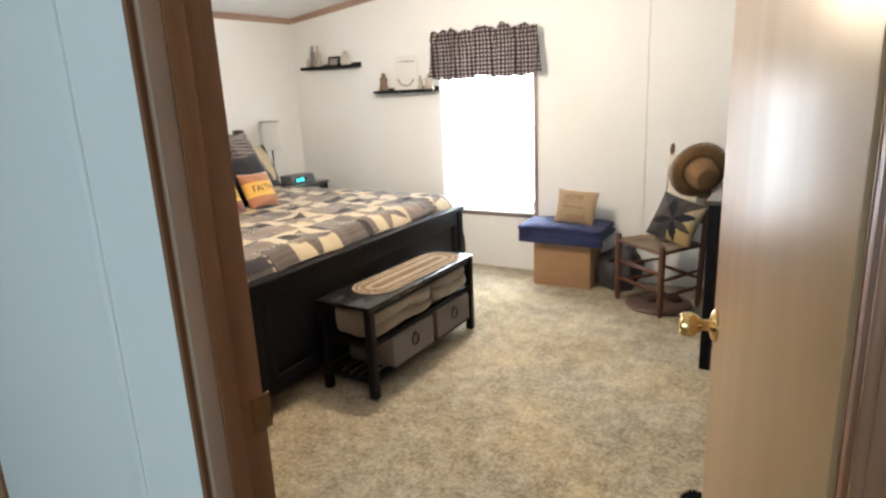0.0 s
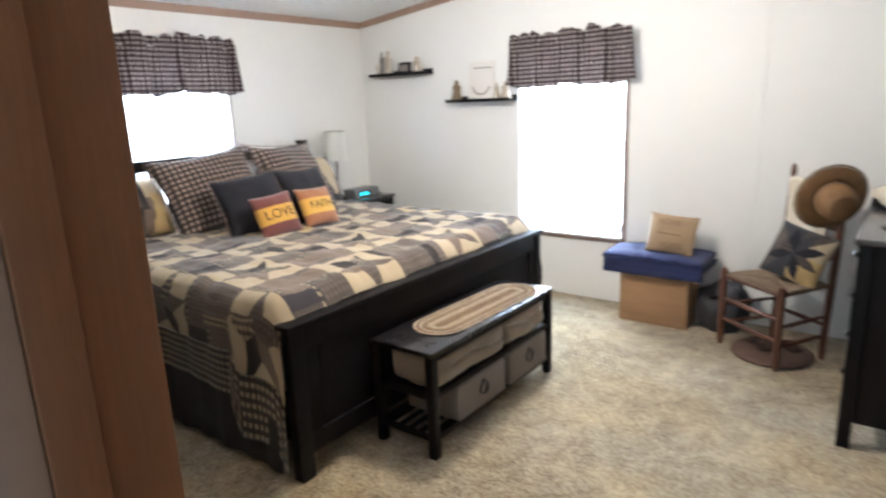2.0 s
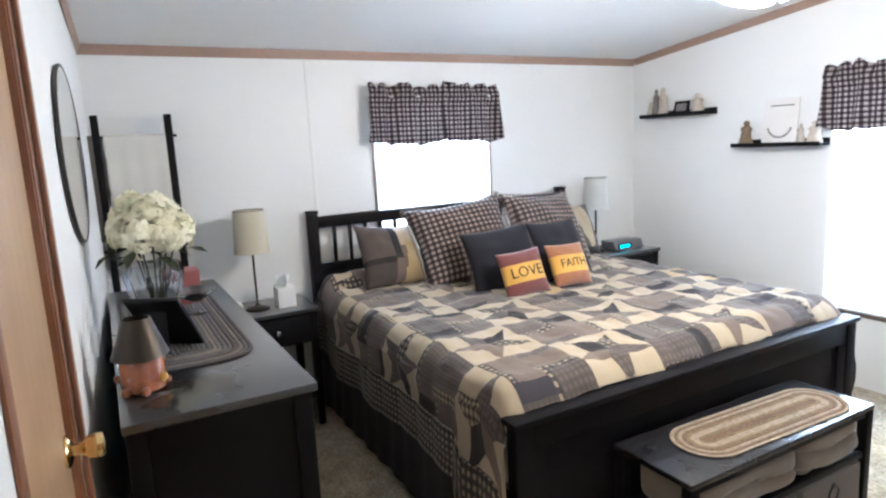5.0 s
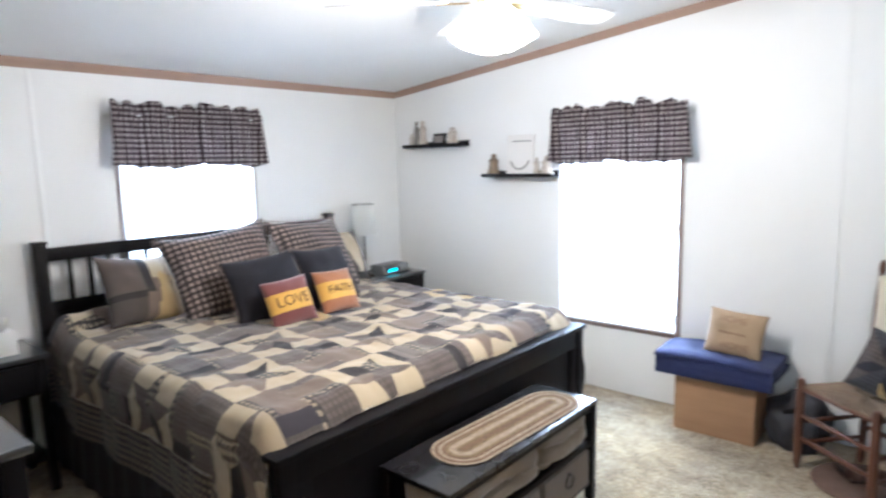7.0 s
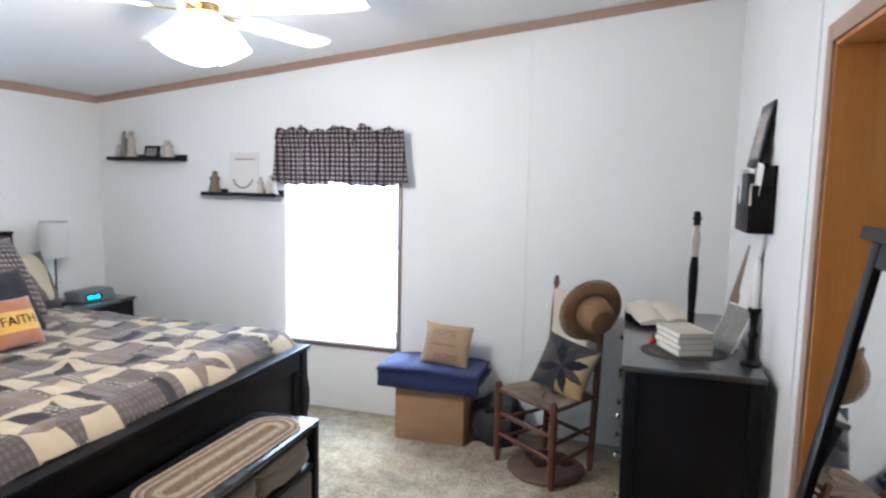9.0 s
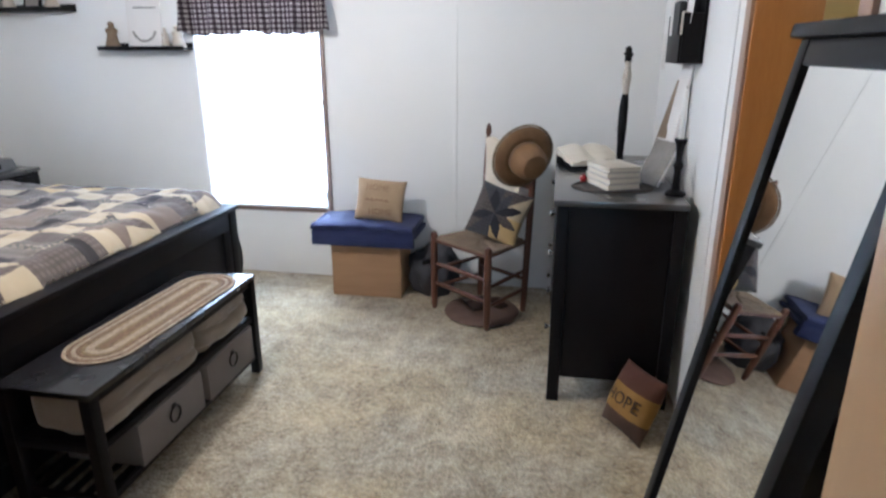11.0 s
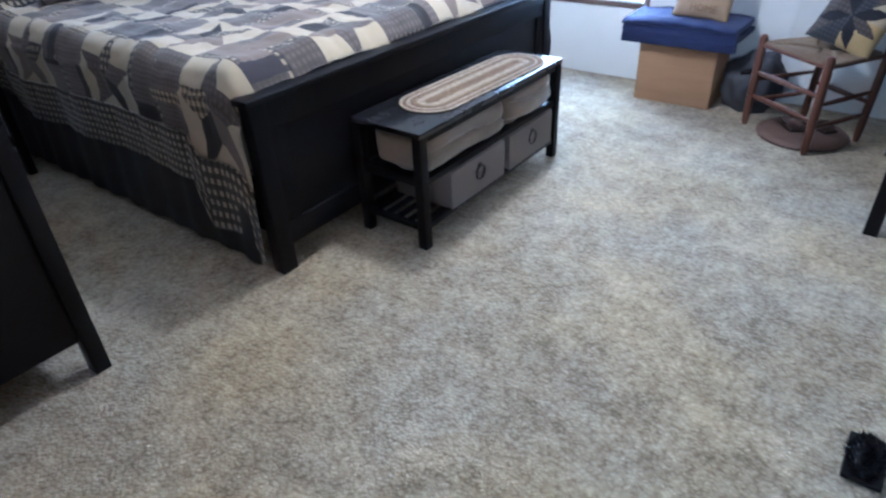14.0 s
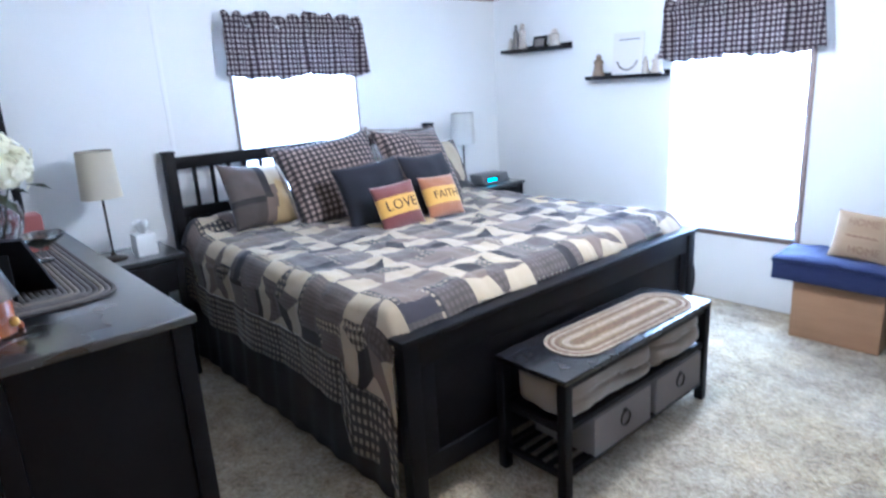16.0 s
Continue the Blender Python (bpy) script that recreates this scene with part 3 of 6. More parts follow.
mn = pose((WIN_N[0] + WIN_N[1]) / 2, NORTH, 0)
mw = pose(WEST, (WIN_W[0] + WIN_W[1]) / 2, 0, 0, 0, 90)
window("window_1", mn, WIN_N[1] - WIN_N[0], WIN_N[2], WIN_N[3], "double-hung window with brown trim, bright with daylight")
window("window_2", mw, WIN_W[1] - WIN_W[0], WIN_W[2], WIN_W[3], "double-hung window behind the bed, bright with daylight")
blind(mn @ pose(-0.012, -0.052, 0), 0.806, WIN_N[2] + 0.008, WIN_N[3] - 0.01)
blind(mw @ pose(-0.012, -0.052, 0), 0.866, WIN_W[2] + 0.008, WIN_W[3] - 0.01)
valance(pose(-1.80, NORTH, 0), 0.900, 1.540, 1.900, 3)
valance(pose(WEST, 2.96, 0, 0, 0, 90), 0.955, 1.578, 1.945, 8)


# ---- cloth helpers ----
def pillow_y(u, v, t):
    """Half thickness of a pillow at u, v in -1..1."""
    return 0.5 * t * (max(0.0, 1 - abs(u) ** 2.6) ** 0.62) * (max(0.0, 1 - abs(v) ** 2.6) ** 0.62)


def pillow_xz(u, v, w, h, ears=0.055):
    """The seam pulled in between the corners, by the share ears at its middle."""
    return 0.5 * w * u * (1 - ears * (1 - v * v) * u * u), 0.5 * h * v * (1 - ears * (1 - u * u) * v * v)


def pillow_mesh(w, h, t, bands=None, seed=0, n=22, sag=0.0, ears=0.055):
    """A stuffed pillow upright in local x and z, its front towards -y, its base at z = 0. bands: (v0, v1, material index)."""
    rnd = random.Random(seed)
    off = Vector((rnd.uniform(0, 50), rnd.uniform(0, 50), 0))
    vs = sorted({-1 + 2 * k / n for k in range(n + 1)} | {b for q in (bands or []) for b in q[:2]})
    us = [-1 + 2 * k / n for k in range(n + 1)]
    bm = bmesh.new()
    uvl = bm.loops.layers.uv.new("UVMap")
    for side in (-1, 1):
        g = []
        for u in us:
            row = []
            for v in vs:
                x, z = pillow_xz(u, v, w, h, ears)
                wob = 0.10 * t * noise.noise(Vector((u * 2.2, v * 2.2, side * 3)) + off) * (1 - u ** 4) * (1 - v ** 4)
                y = side * (pillow_y(u, v, t) + wob * 0.8)
                row.append(bm.verts.new((x * (1 + sag * (0.5 - v / 2)), y + sag * t * 0.3 * (v - 1), z + h / 2)))
            g.append(row)
        for i in range(len(us) - 1):
            for j in range(len(vs) - 1):
                f = bm.faces.new((g[i][j], g[i + 1][j], g[i + 1][j + 1], g[i][j + 1]))
                mid = (vs[j] + vs[j + 1]) / 2
                for a, b, k in bands or []:
                    if a - 1e-6 <= mid <= b + 1e-6:
                        f.material_index = k
                for lp in f.loops:
                    lp[uvl].uv = (lp.vert.co.x, lp.vert.co.z)
    bmesh.ops.remove_doubles(bm, verts=bm.verts, dist=0.0006)
    return bm


def fringe(w, h, every=0.011, length=0.016, seed=1, sides="lrtb"):
    """Short tufted threads round a pillow's seam."""
    rnd = random.Random(seed)
    bm = bmesh.new()
    steps = int(w / every)
    for s in sides:
        for k in range(steps):
            q = -1 + 2 * (k + 0.5) / steps
            u, v = {"l": (-1, q), "r": (1, q), "t": (q, 1), "b": (q, -1)}[s]
            x, z = pillow_xz(u, v, w, h)
            d = Vector((u if s in "lr" else rnd.uniform(-0.3, 0.3), rnd.uniform(-0.5, 0.5), v if s in "tb" else rnd.uniform(-0.3, 0.3))).normalized()
            a = Vector((x, 0, z + h / 2)) - d * 0.004
            add_turned(bm, [(0.0022, 0), (0.0028, length * 0.5), (0.0012, length * rnd.uniform(0.8, 1.2))], between(a, a + d), 5)
    return bm


def printed(text, size, w, h, t, dx, z, material, parent, label):
    """Letters laid on the front of a pillow."""
    bm = lettering(text, size, 0.0008)
    bmesh.ops.triangulate(bm, faces=bm.faces)
    for q in bm.verts:
        x, zz, out = q.co.x + dx, q.co.y + z, q.co.z
        u, v = max(-1, min(1, x / (w / 2))), max(-1, min(1, (zz - h / 2) / (h / 2)))
        q.co = Vector((x, -pillow_y(u, v, t) - 0.0045 - out, zz))
    return part("lettering", bm, material, parent, label, smooth=False, local=True)


def tube_loop(path, r, flat=1.0, seg=8, braid=0.0, pitch=0.02):
    """A closed cord along a flat path of (x, y) points, its underside at z = 0."""
    bm = bmesh.new()
    n = len(path)
    rings, run = [], 0.0
    for k, (x, y) in enumerate(path):
        xa, ya = path[k - 1]
        xb, yb = path[(k + 1) % n]
        tx, ty = xb - xa, yb - ya
        d = math.hypot(tx, ty) or 1
        nx, ny = -ty / d, tx / d
        run += math.hypot(x - xa, y - ya)
        rr = r * (1 + braid * math.sin(2 * math.pi * run / pitch))
        rings.append([bm.verts.new((x + nx * rr * math.cos(a), y + ny * rr * math.cos(a), r * flat + rr * flat * math.sin(a))) for a in (2 * math.pi * j / seg for j in range(seg))])
    for k in range(n):
        a, b = rings[k], rings[(k + 1) % n]
        for j in range(seg):
            bm.faces.new((a[j], a[(j + 1) % seg], b[(j + 1) % seg], b[j]))
    return bm


def stadium(length, radius, step=0.007, square=0.0):
    """Points round a stadium whose straight sides are length long; square flattens the ends to rounded corners."""
    pts = []
    n = max(2, int(length / step))
    m = max(6, int(math.pi * radius / step))
    for k in range(n):
        pts.append((-length / 2 + length * k / n, -radius))
    for k in range(m):
        a = -math.pi / 2 + math.pi * k / m
        c, s = math.cos(a), math.sin(a)
        e = 1 / (1 + 2.0 * square)
        pts.append((length / 2 + radius * abs(c) ** e, radius * math.copysign(abs(s) ** e, s)))
    for k in range(n):
        pts.append((length / 2 - length * k / n, radius))
    for k in range(m):
        a = math.pi / 2 + math.pi * k / m
        c, s = math.cos(a), math.sin(a)
        e = 1 / (1 + 2.0 * square)
        pts.append((-length / 2 - radius * abs(c) ** e, radius * math.copysign(abs(s) ** e, s)))
    return pts


def braided(name, m, core, cords, r, colours, label, category, flat=0.55, square=0.0):
    """A braided oval mat: one cord a ring, from the middle out."""
    mat = thing(name, m, label, category)
    for k in range(cords):
        rad = r + 2 * r * 0.97 * k
        part("braid", tube_loop(stadium(core, rad, 0.006, square), r, flat, 8, 0.13, 0.017), colours[k % len(colours)], mat, local=True, angle=180)
    part("middle", tube_loop(stadium(core, 0.0005, 0.02), r * 0.5, flat, 6), colours[0], mat, local=True)
    return mat


def braid_mat(name, a, b):
    m, n, l, p = nodes_of(name)
    tc, v = n.new("ShaderNodeTexCoord"), n.new("ShaderNodeTexVoronoi")
    v.inputs["Scale"].default_value = 95
    l.new(tc.outputs["Object"], v.inputs["Vector"])
    mix = n.new("ShaderNodeMix")
    mix.data_type = "RGBA"
    mix.inputs["A"].default_value, mix.inputs["B"].default_value = (*a, 1), (*b, 1)
    sep = n.new("ShaderNodeSeparateColor")
    l.new(v.outputs["Color"], sep.inputs[0])
    l.new(sep.outputs[0], mix.inputs["Factor"])
    l.new(mix.outputs["Result"], p.inputs["Base Color"])
    p.inputs["Roughness"].default_value = 0.95
    bp = n.new("ShaderNodeBump")
    bp.inputs["Strength"].default_value, bp.inputs["Distance"].default_value = 0.5, 0.002
    l.new(v.outputs["Distance"], bp.inputs["Height"])
    l.new(bp.outputs["Normal"], p.inputs["Normal"])
    return m


# ---- the bed ----
BED_S, BED_N, HEAD, FOOT = 2.045, 4.03, -3.80, -1.645
bed = thing("bed", ((HEAD + FOOT) / 2, (BED_S + BED_N) / 2, 0), "black-stained wooden king bed with spindle headboard and panelled footboard", "bed")
for y in (BED_S, BED_N):
    s = 1 if y == BED_S else -1
    bm = bmesh.new()
    add_box(bm, HEAD, HEAD + 0.06, min(y, y + s * 0.06), max(y, y + s * 0.06), 0, 1.19, 0.005)
    add_box(bm, HEAD - 0.004, HEAD + 0.064, min(y - s * 0.004, y + s * 0.064), max(y - s * 0.004, y + s * 0.064), 1.186, 1.203, 0.005)
    part("headboard_post", bm, BLACK, bed)
    part("footboard_post", box(FOOT - 0.055, FOOT, min(y, y + s * 0.07), max(y, y + s * 0.07), 0, 0.648, 0.006), BLACK, bed)
    part("side_rail", box(HEAD + 0.06, FOOT - 0.055, min(y + s * 0.015, y + s * 0.045), max(y + s * 0.015, y + s * 0.045), 0.16, 0.36, 0.004), BLACK, bed)
part("headboard_top_rail", box(HEAD + 0.010, HEAD + 0.050, BED_S + 0.06, BED_N - 0.06, 1.095, 1.165, 0.006), BLACK, bed)
part("headboard_lower_rail", box(HEAD + 0.012, HEAD + 0.048, BED_S + 0.06, BED_N - 0.06, 0.815, 0.875, 0.005), BLACK, bed)
part("headboard_panel", box(HEAD + 0.020, HEAD + 0.040, BED_S + 0.06, BED_N - 0.06, 0.30, 0.815, 0.003), BLACK, bed)
sp = part("spindle", box(-0.010, 0.010, -0.011, 0.011, 0.872, 1.098, 0.003), BLACK, bed)
count = 17
for k in range(count):
    m = Matrix.Translation((HEAD + 0.030, BED_S + 0.06 + (BED_N - BED_S - 0.12) * (k + 1) / (count + 1), 0))
    if k == 0:
        sp.matrix_basis = m
    else:
        again(sp, "spindle", m, bed)
part("footboard_cap", box(FOOT - 0.070, FOOT + 0.012, BED_S - 0.012, BED_N + 0.012, 0.642, 0.666, 0.006), BLACK, bed)
part("footboard_panel", box(FOOT - 0.040, FOOT - 0.018, BED_S + 0.068, BED_N - 0.068, 0.10, 0.642, 0.002), BLACK, bed)
for z0, z1 in ((0.545, 0.642), (0.10, 0.19)):
    part("footboard_rail", box(FOOT - 0.045, FOOT - 0.006, BED_S + 0.068, BED_N - 0.068, z0, z1, 0.005), BLACK, bed)
for y0, y1 in ((BED_S + 0.068, BED_S + 0.135), (BED_N - 0.135, BED_N - 0.068)):
    part("footboard_stile", box(FOOT - 0.045, FOOT - 0.006, y0, y1, 0.188, 0.547, 0.004), BLACK, bed)
# shaped bracket on the far post
bm = bmesh.new()
prof = [(0, 0.64), (0.012, 0.60), (0.016, 0.54), (0.03, 0.46), (0.05, 0.40), (0.05, 0.33), (0.03, 0.28), (0.012, 0.24), (0, 0.20)]
loop = [bm.verts.new((FOOT - 0.045, BED_N + y, z)) for y, z in prof]
f = bm.faces.new(loop)
ext = bmesh.ops.extrude_face_region(bm, geom=[f])
bmesh.ops.translate(bm, verts=[q for q in ext["geom"] if isinstance(q, bmesh.types.BMVert)], vec=(0.03, 0, 0))
part("footboard_bracket", bm, BLACK, bed)

mat_bm = box(HEAD + 0.08, FOOT - 0.075, BED_S + 0.035, BED_N - 0.035, 0.36, 0.715, 0.07)
solo("mattress", mat_bm, CREAM, "cream mattress under the quilt on the bed", "mattress")

# patchwork quilt: pieces cut from star blocks and strip blocks, laid over the mattress
QTAUPE = checked("taupe_plaid", (0.108, 0.083, 0.069), (0.175, 0.139, 0.118), 0.018, "xy", uv=True)
QGREY = checked("grey_brown_plaid", (0.078, 0.060, 0.051), (0.132, 0.105, 0.089), 0.024, "xy", uv=True)
QCREAM = surface("quilt_cream_cotton", (0.41, 0.335, 0.225), (0.345, 0.28, 0.185), 0.95, big=9, fine=320, bump=0.4, depth=0.001, sheen=0.15)
QTAN = surface("quilt_gold_cotton", (0.43, 0.305, 0.135), (0.36, 0.255, 0.11), 0.95, big=9, fine=320, bump=0.4, depth=0.001, sheen=0.15)
QDARK = surface("quilt_charcoal_cotton", (0.018, 0.016, 0.018), (0.030, 0.026, 0.027), 0.95, big=9, fine=320, bump=0.4, depth=0.001, sheen=0.04)
QBROWN = surface("quilt_brown_cotton", (0.155, 0.112, 0.083), (0.118, 0.085, 0.065), 0.95, big=9, fine=320, bump=0.4, depth=0.001, sheen=0.15)
QCHECK = checked("quilt_black_check", (0.018, 0.016, 0.016), (0.38, 0.30, 0.20), 0.030, "xy", (0.05, 0.042, 0.036), uv=True)
QSMALL = checked("quilt_tan_check", (0.030, 0.026, 0.022), (0.48, 0.39, 0.26), 0.025, "xy", (0.20, 0.155, 0.105), uv=True)
QNIGHT = surface("quilt_navy_cotton", (0.026, 0.023, 0.029), (0.040, 0.035, 0.042), 0.95, big=9, fine=320, bump=0.4, depth=0.001, sheen=0.05)
QUILT = [QTAUPE, QGREY, QCREAM, QTAN, QDARK, QBROWN, QCHECK, QSMALL, QNIGHT]
TAUPE, GREY, CRM, TAN, DARK, BROWN, CHK, SML, QN = range(9)
MID = (BED_S + BED_N) / 2
HALF = (BED_N - BED_S) / 2 + 0.012
Q0, Q1 = HEAD + 0.10, FOOT - 0.048


def quilt_point(s, d):
    """A place on the quilt: s metres from the head, d metres across from the bed's middle line along the cloth."""
    x = Q0 + s
    top = 0.752 + 0.010 * noise.noise(Vector((x * 2.1, d * 2.1, 7)))
    r = 0.105
    flat = HALF - r
    a = abs(d)
    sg = 1 if d > 0 else -1
    end = max(0.0, (x - (Q1 - 0.13)) / 0.13)
    top -= 0.080 * min(1.2, end) ** 3
    head = max(0.0, (Q0 + 0.22 - x) / 0.22)
    top += 0.085 * math.sin(math.pi * min(1.0, head)) - 0.04 * head ** 3
    puff = 0.010 * (abs(math.sin(math.pi * s / 0.1675)) ** 0.5 * abs(math.sin(math.pi * d / 0.1675)) ** 0.5 - 0.5)
    wr = 0.011 * noise.noise(Vector((x * 6, d * 6, 1))) + 0.006 * noise.noise(Vector((x * 17, d * 13, 5))) + 0.003 * noise.noise(Vector((x * 38, d * 38, 9)))
    if a < flat:
        return Vector((x, MID + d, top + puff + wr))
    arc = math.pi / 2 * r
    if a < flat + arc:
        th = (a - flat) / r
        return Vector((x, MID + sg * (flat + (r + puff) * math.sin(th)), top - r + (r + puff) * math.cos(th) + wr))
    q = (a - flat - arc) * (1 + 0.55 * max(0.0, min(1.0, (x - (Q1 - 0.33)) / 0.07)))
    ripple = (0.004 + 0.035 * min(1.0, q / 0.5)) * (math.sin(x * 11 + 1.3 * math.sin(x * 4)) * 0.5 + 0.6 * noise.noise(Vector((x * 3.5, q * 1.2, 4 * sg))))
    if x > Q1 - 0.25:
        ripple += 0.012 * min(1.0, q / 0.45) * (x - Q1 + 0.25) / 0.25
    return Vector((x + 0.010 * math.sin(q * 9), MID + sg * (HALF + ripple + 0.012 + puff), top - r - q))


def cut(bm, uvl, pts, mat, s0, d0, size, levels, lim):
    """One patch, given in block units, split fine and laid on the bed."""
    tris = [(pts[0], pts[k], pts[k + 1]) for k in range(1, len(pts) - 1)]
    for _ in range(levels):
        nxt = []
        for a, b, c in tris:
            ab, bc, ca = [((p[0] + q[0]) / 2, (p[1] + q[1]) / 2) for p, q in ((a, b), (b, c), (c, a))]
            nxt += [(a, ab, ca), (ab, b, bc), (ca, bc, c), (ab, bc, ca)]
        tris = nxt
    memo = {}

    def vert(p):
        key = (round(p[0], 5), round(p[1], 5))
        if key not in memo:
            s, d = s0 + p[0] * size, d0 + p[1] * size
            memo[key] = (bm.verts.new(quilt_point(max(0.0, min(s, lim[0])), max(-lim[1], min(lim[1], d)))), (s, d))
        return memo[key]

    for t in tris:
        vs = [vert(p) for p in t]
        if len({q[0] for q in vs}) < 3 or not 0 < sum(p[0] for p in t) / 3 * size + s0 < lim[0] or abs(sum(p[1] for p in t) / 3 * size + d0) > lim[1]:
            continue
        f = bm.faces.new([q[0] for q in vs])
        f.material_index, f.smooth = mat, True
        for lp, q in zip(f.loops, vs):
            lp[uvl].uv = q[1]


def clipped(pts):
    """The part of a convex patch that lies inside the unit square."""
    for axis, lim, sg in ((0, 0.0, 1), (0, 1.0, -1), (1, 0.0, 1), (1, 1.0, -1)):
        out = []
        for p, q in zip(pts, pts[1:] + pts[:1]):
            a, b = sg * (p[axis] - lim), sg * (q[axis] - lim)
            if a >= 0:
                out.append(p)
            if a * b < 0:
                f = a / (a - b)
                out.append((p[0] + (q[0] - p[0]) * f, p[1] + (q[1] - p[1]) * f))
        pts = out
        if len(pts) < 3:
            return []
    return pts


def star_block(rnd):
    """A five-pointed star of kites on cream and gold wedges."""
    turn = rnd.choice([0, 0, 0, 1, 3]) * math.pi / 2 + rnd.uniform(-0.12, 0.12)
    fills = [rnd.choice([TAUPE, BROWN, GREY]) for _ in range(5)]
    fills[rnd.randrange(5)] = DARK
    fills[rnd.randrange(5)] = rnd.choice([CHK, SML, CHK])

    def at(k, r):
        a = turn + 2 * math.pi * k / 5
        return (0.5 + r * math.cos(a), 0.5 + r * math.sin(a))

    out = []
    tint = rnd.choice([CRM, CRM, TAN])
    for k in range(5):
        out.append((clipped([(0.5, 0.5), at(k - 0.5, 0.225), at(k, 0.56), at(k + 0.5, 0.225)]), fills[k]))
        wedge = [at(k + 0.5, 0.225), at(k, 0.56), at(k, 1.2), at(k + 0.5, 1.2)]
        out.append((clipped(wedge), rnd.choice([tint, CRM])))
        wedge = [at(k + 0.5, 0.225), at(k + 0.5, 1.2), at(k + 1, 1.2), at(k + 1, 0.56)]
        out.append((clipped(wedge), rnd.choice([tint, CRM]) if k % 2 else tint))
    return [(p, m) for p, m in out if len(p) > 2]


def strip_block(rnd):
    """A plaid square pieced from bars and narrow checked strips."""
    q = rnd.choice([0, 0, 0, 2, 1, 3])
    g = [rnd.choice([TAUPE, GREY, TAUPE]), rnd.choice([GREY, TAUPE]), rnd.choice([BROWN, TAUPE]), rnd.choice([TAUPE, BROWN, GREY])]
    bars = [
        ((0.00, 0.00, 0.42, 0.46), g[0]), ((0.00, 0.46, 0.42, 0.53), rnd.choice([DARK, CHK])),
        ((0.00, 0.53, 0.15, 1.00), g[1]), ((0.15, 0.53, 0.32, 1.00), rnd.choice([DARK, DARK, QN])),
        ((0.42, 0.00, 0.55, 0.53), rnd.choice([SML, CHK, SML])), ((0.55, 0.00, 0.87, 0.53), g[2]),
        ((0.87, 0.00, 1.00, 0.53), rnd.choice([DARK, GREY])), ((0.32, 0.53, 1.00, 0.91), g[3]),
        ((0.32, 0.91, 1.00, 1.00), rnd.choice([CHK, SML, CHK]))]
    out = []
    for (a, b, c, d), m in bars:
        pts = [(a, b), (c, b), (c, d), (a, d)]
        for _ in range(q):
            pts = [(1 - y, x) for x, y in pts]
        out.append((pts, m))
    return out


quilt = thing("quilt", ((HEAD + FOOT) / 2, MID, 0.7), "patchwork quilt of taupe plaid, cream and charcoal over the bed", "quilt")
rnd = random.Random(11)
BLOCK = 0.335
REACH = HALF - 0.105 + math.pi / 2 * 0.105 + 0.150
SHIFT_S, SHIFT_D = 0.035, 0.083
for i in range(-1, 6):
    for j in range(-5, 4):
        bm = bmesh.new()
        uvl = bm.loops.layers.uv.new("UVMap")
        for pts, k in star_block(rnd) if (i + j) % 2 == 1 else strip_block(rnd):
            cut(bm, uvl, pts, k, i * BLOCK + SHIFT_S, j * BLOCK + SHIFT_D, BLOCK, 3, (Q1 - Q0, REACH))
        bmesh.ops.remove_doubles(bm, verts=bm.verts, dist=0.0008)
        if len(bm.faces):
            part("quilt_block", bm, QUILT, quilt, angle=180)
for sg in (-1, 1):
    bm = bmesh.new()
    uvl = bm.loops.layers.uv.new("UVMap")
    k = 0.0
    while k < Q1 - Q0:
        cut(bm, uvl, [(0, 0), (0.10, 0), (0.10, 0.185 * sg), (0, 0.185 * sg)], CHK, k, sg * REACH, 1.0, 3, (Q1 - Q0, REACH + 0.19))
        k += 0.10
    bmesh.ops.remove_doubles(bm, verts=bm.verts, dist=0.0008)
    part("checked_border", bm, QUILT, quilt, "black and tan checked border", angle=180).modifiers.new("thick", "SOLIDIFY").thickness = 0.006
# plain dark valance sheet under the quilt
skirt = thing("bed_skirt", ((HEAD + FOOT) / 2, MID, 0), "charcoal gathered bed skirt hanging to the carpet", "bed skirt")
SKIRT = surface("charcoal_bedskirt", (0.020, 0.019, 0.021), (0.034, 0.032, 0.033), 0.95, big=5, fine=260, bump=0.3, depth=0.001)
for y, sg in ((BED_S, -1), (BED_N, 1)):
    bm = bmesh.new()
    g = []
    for i in range(121):
        x = HEAD + 0.1 + (FOOT - 0.09 - HEAD - 0.1) * i / 120
        yy = y + sg * (0.004 + 0.006 * math.sin(x * 38) + 0.004 * math.sin(x * 17))
        g.append([bm.verts.new((x, yy + sg * 0.004 * q, 0.36 - 0.33 * q / 4)) for q in range(5)])
    for a, b in zip(g, g[1:]):
        for q in range(4):
            bm.faces.new((a[q], b[q], b[q + 1], a[q + 1]))
    part("skirt_side", bm, SKIRT, skirt).modifiers.new("thick", "SOLIDIFY").thickness = 0.003

# pillows
SHAM = checked("sham_black_tan_check", (0.018, 0.013, 0.016), (0.40, 0.30, 0.255), 0.034, "xz", (0.085, 0.062, 0.052))
DENIM = surface("dark_navy_denim", (0.0075, 0.007, 0.0115), (0.013, 0.012, 0.018), 0.95, big=8, fine=280, bump=0.4, depth=0.001, sheen=0.04)
MAROON = surface("maroon_wool", (0.155, 0.045, 0.040), (0.11, 0.032, 0.030), 0.95, big=9, fine=300, bump=0.5, depth=0.0015, sheen=0.3)
RUST = surface("rust_wool", (0.31, 0.125, 0.052), (0.24, 0.095, 0.042), 0.95, big=9, fine=300, bump=0.5, depth=0.0015, sheen=0.3)
GOLD = surface("mustard_wool", (0.58, 0.335, 0.055), (0.48, 0.27, 0.045), 0.95, big=9, fine=300, bump=0.5, depth=0.0015, sheen=0.3)
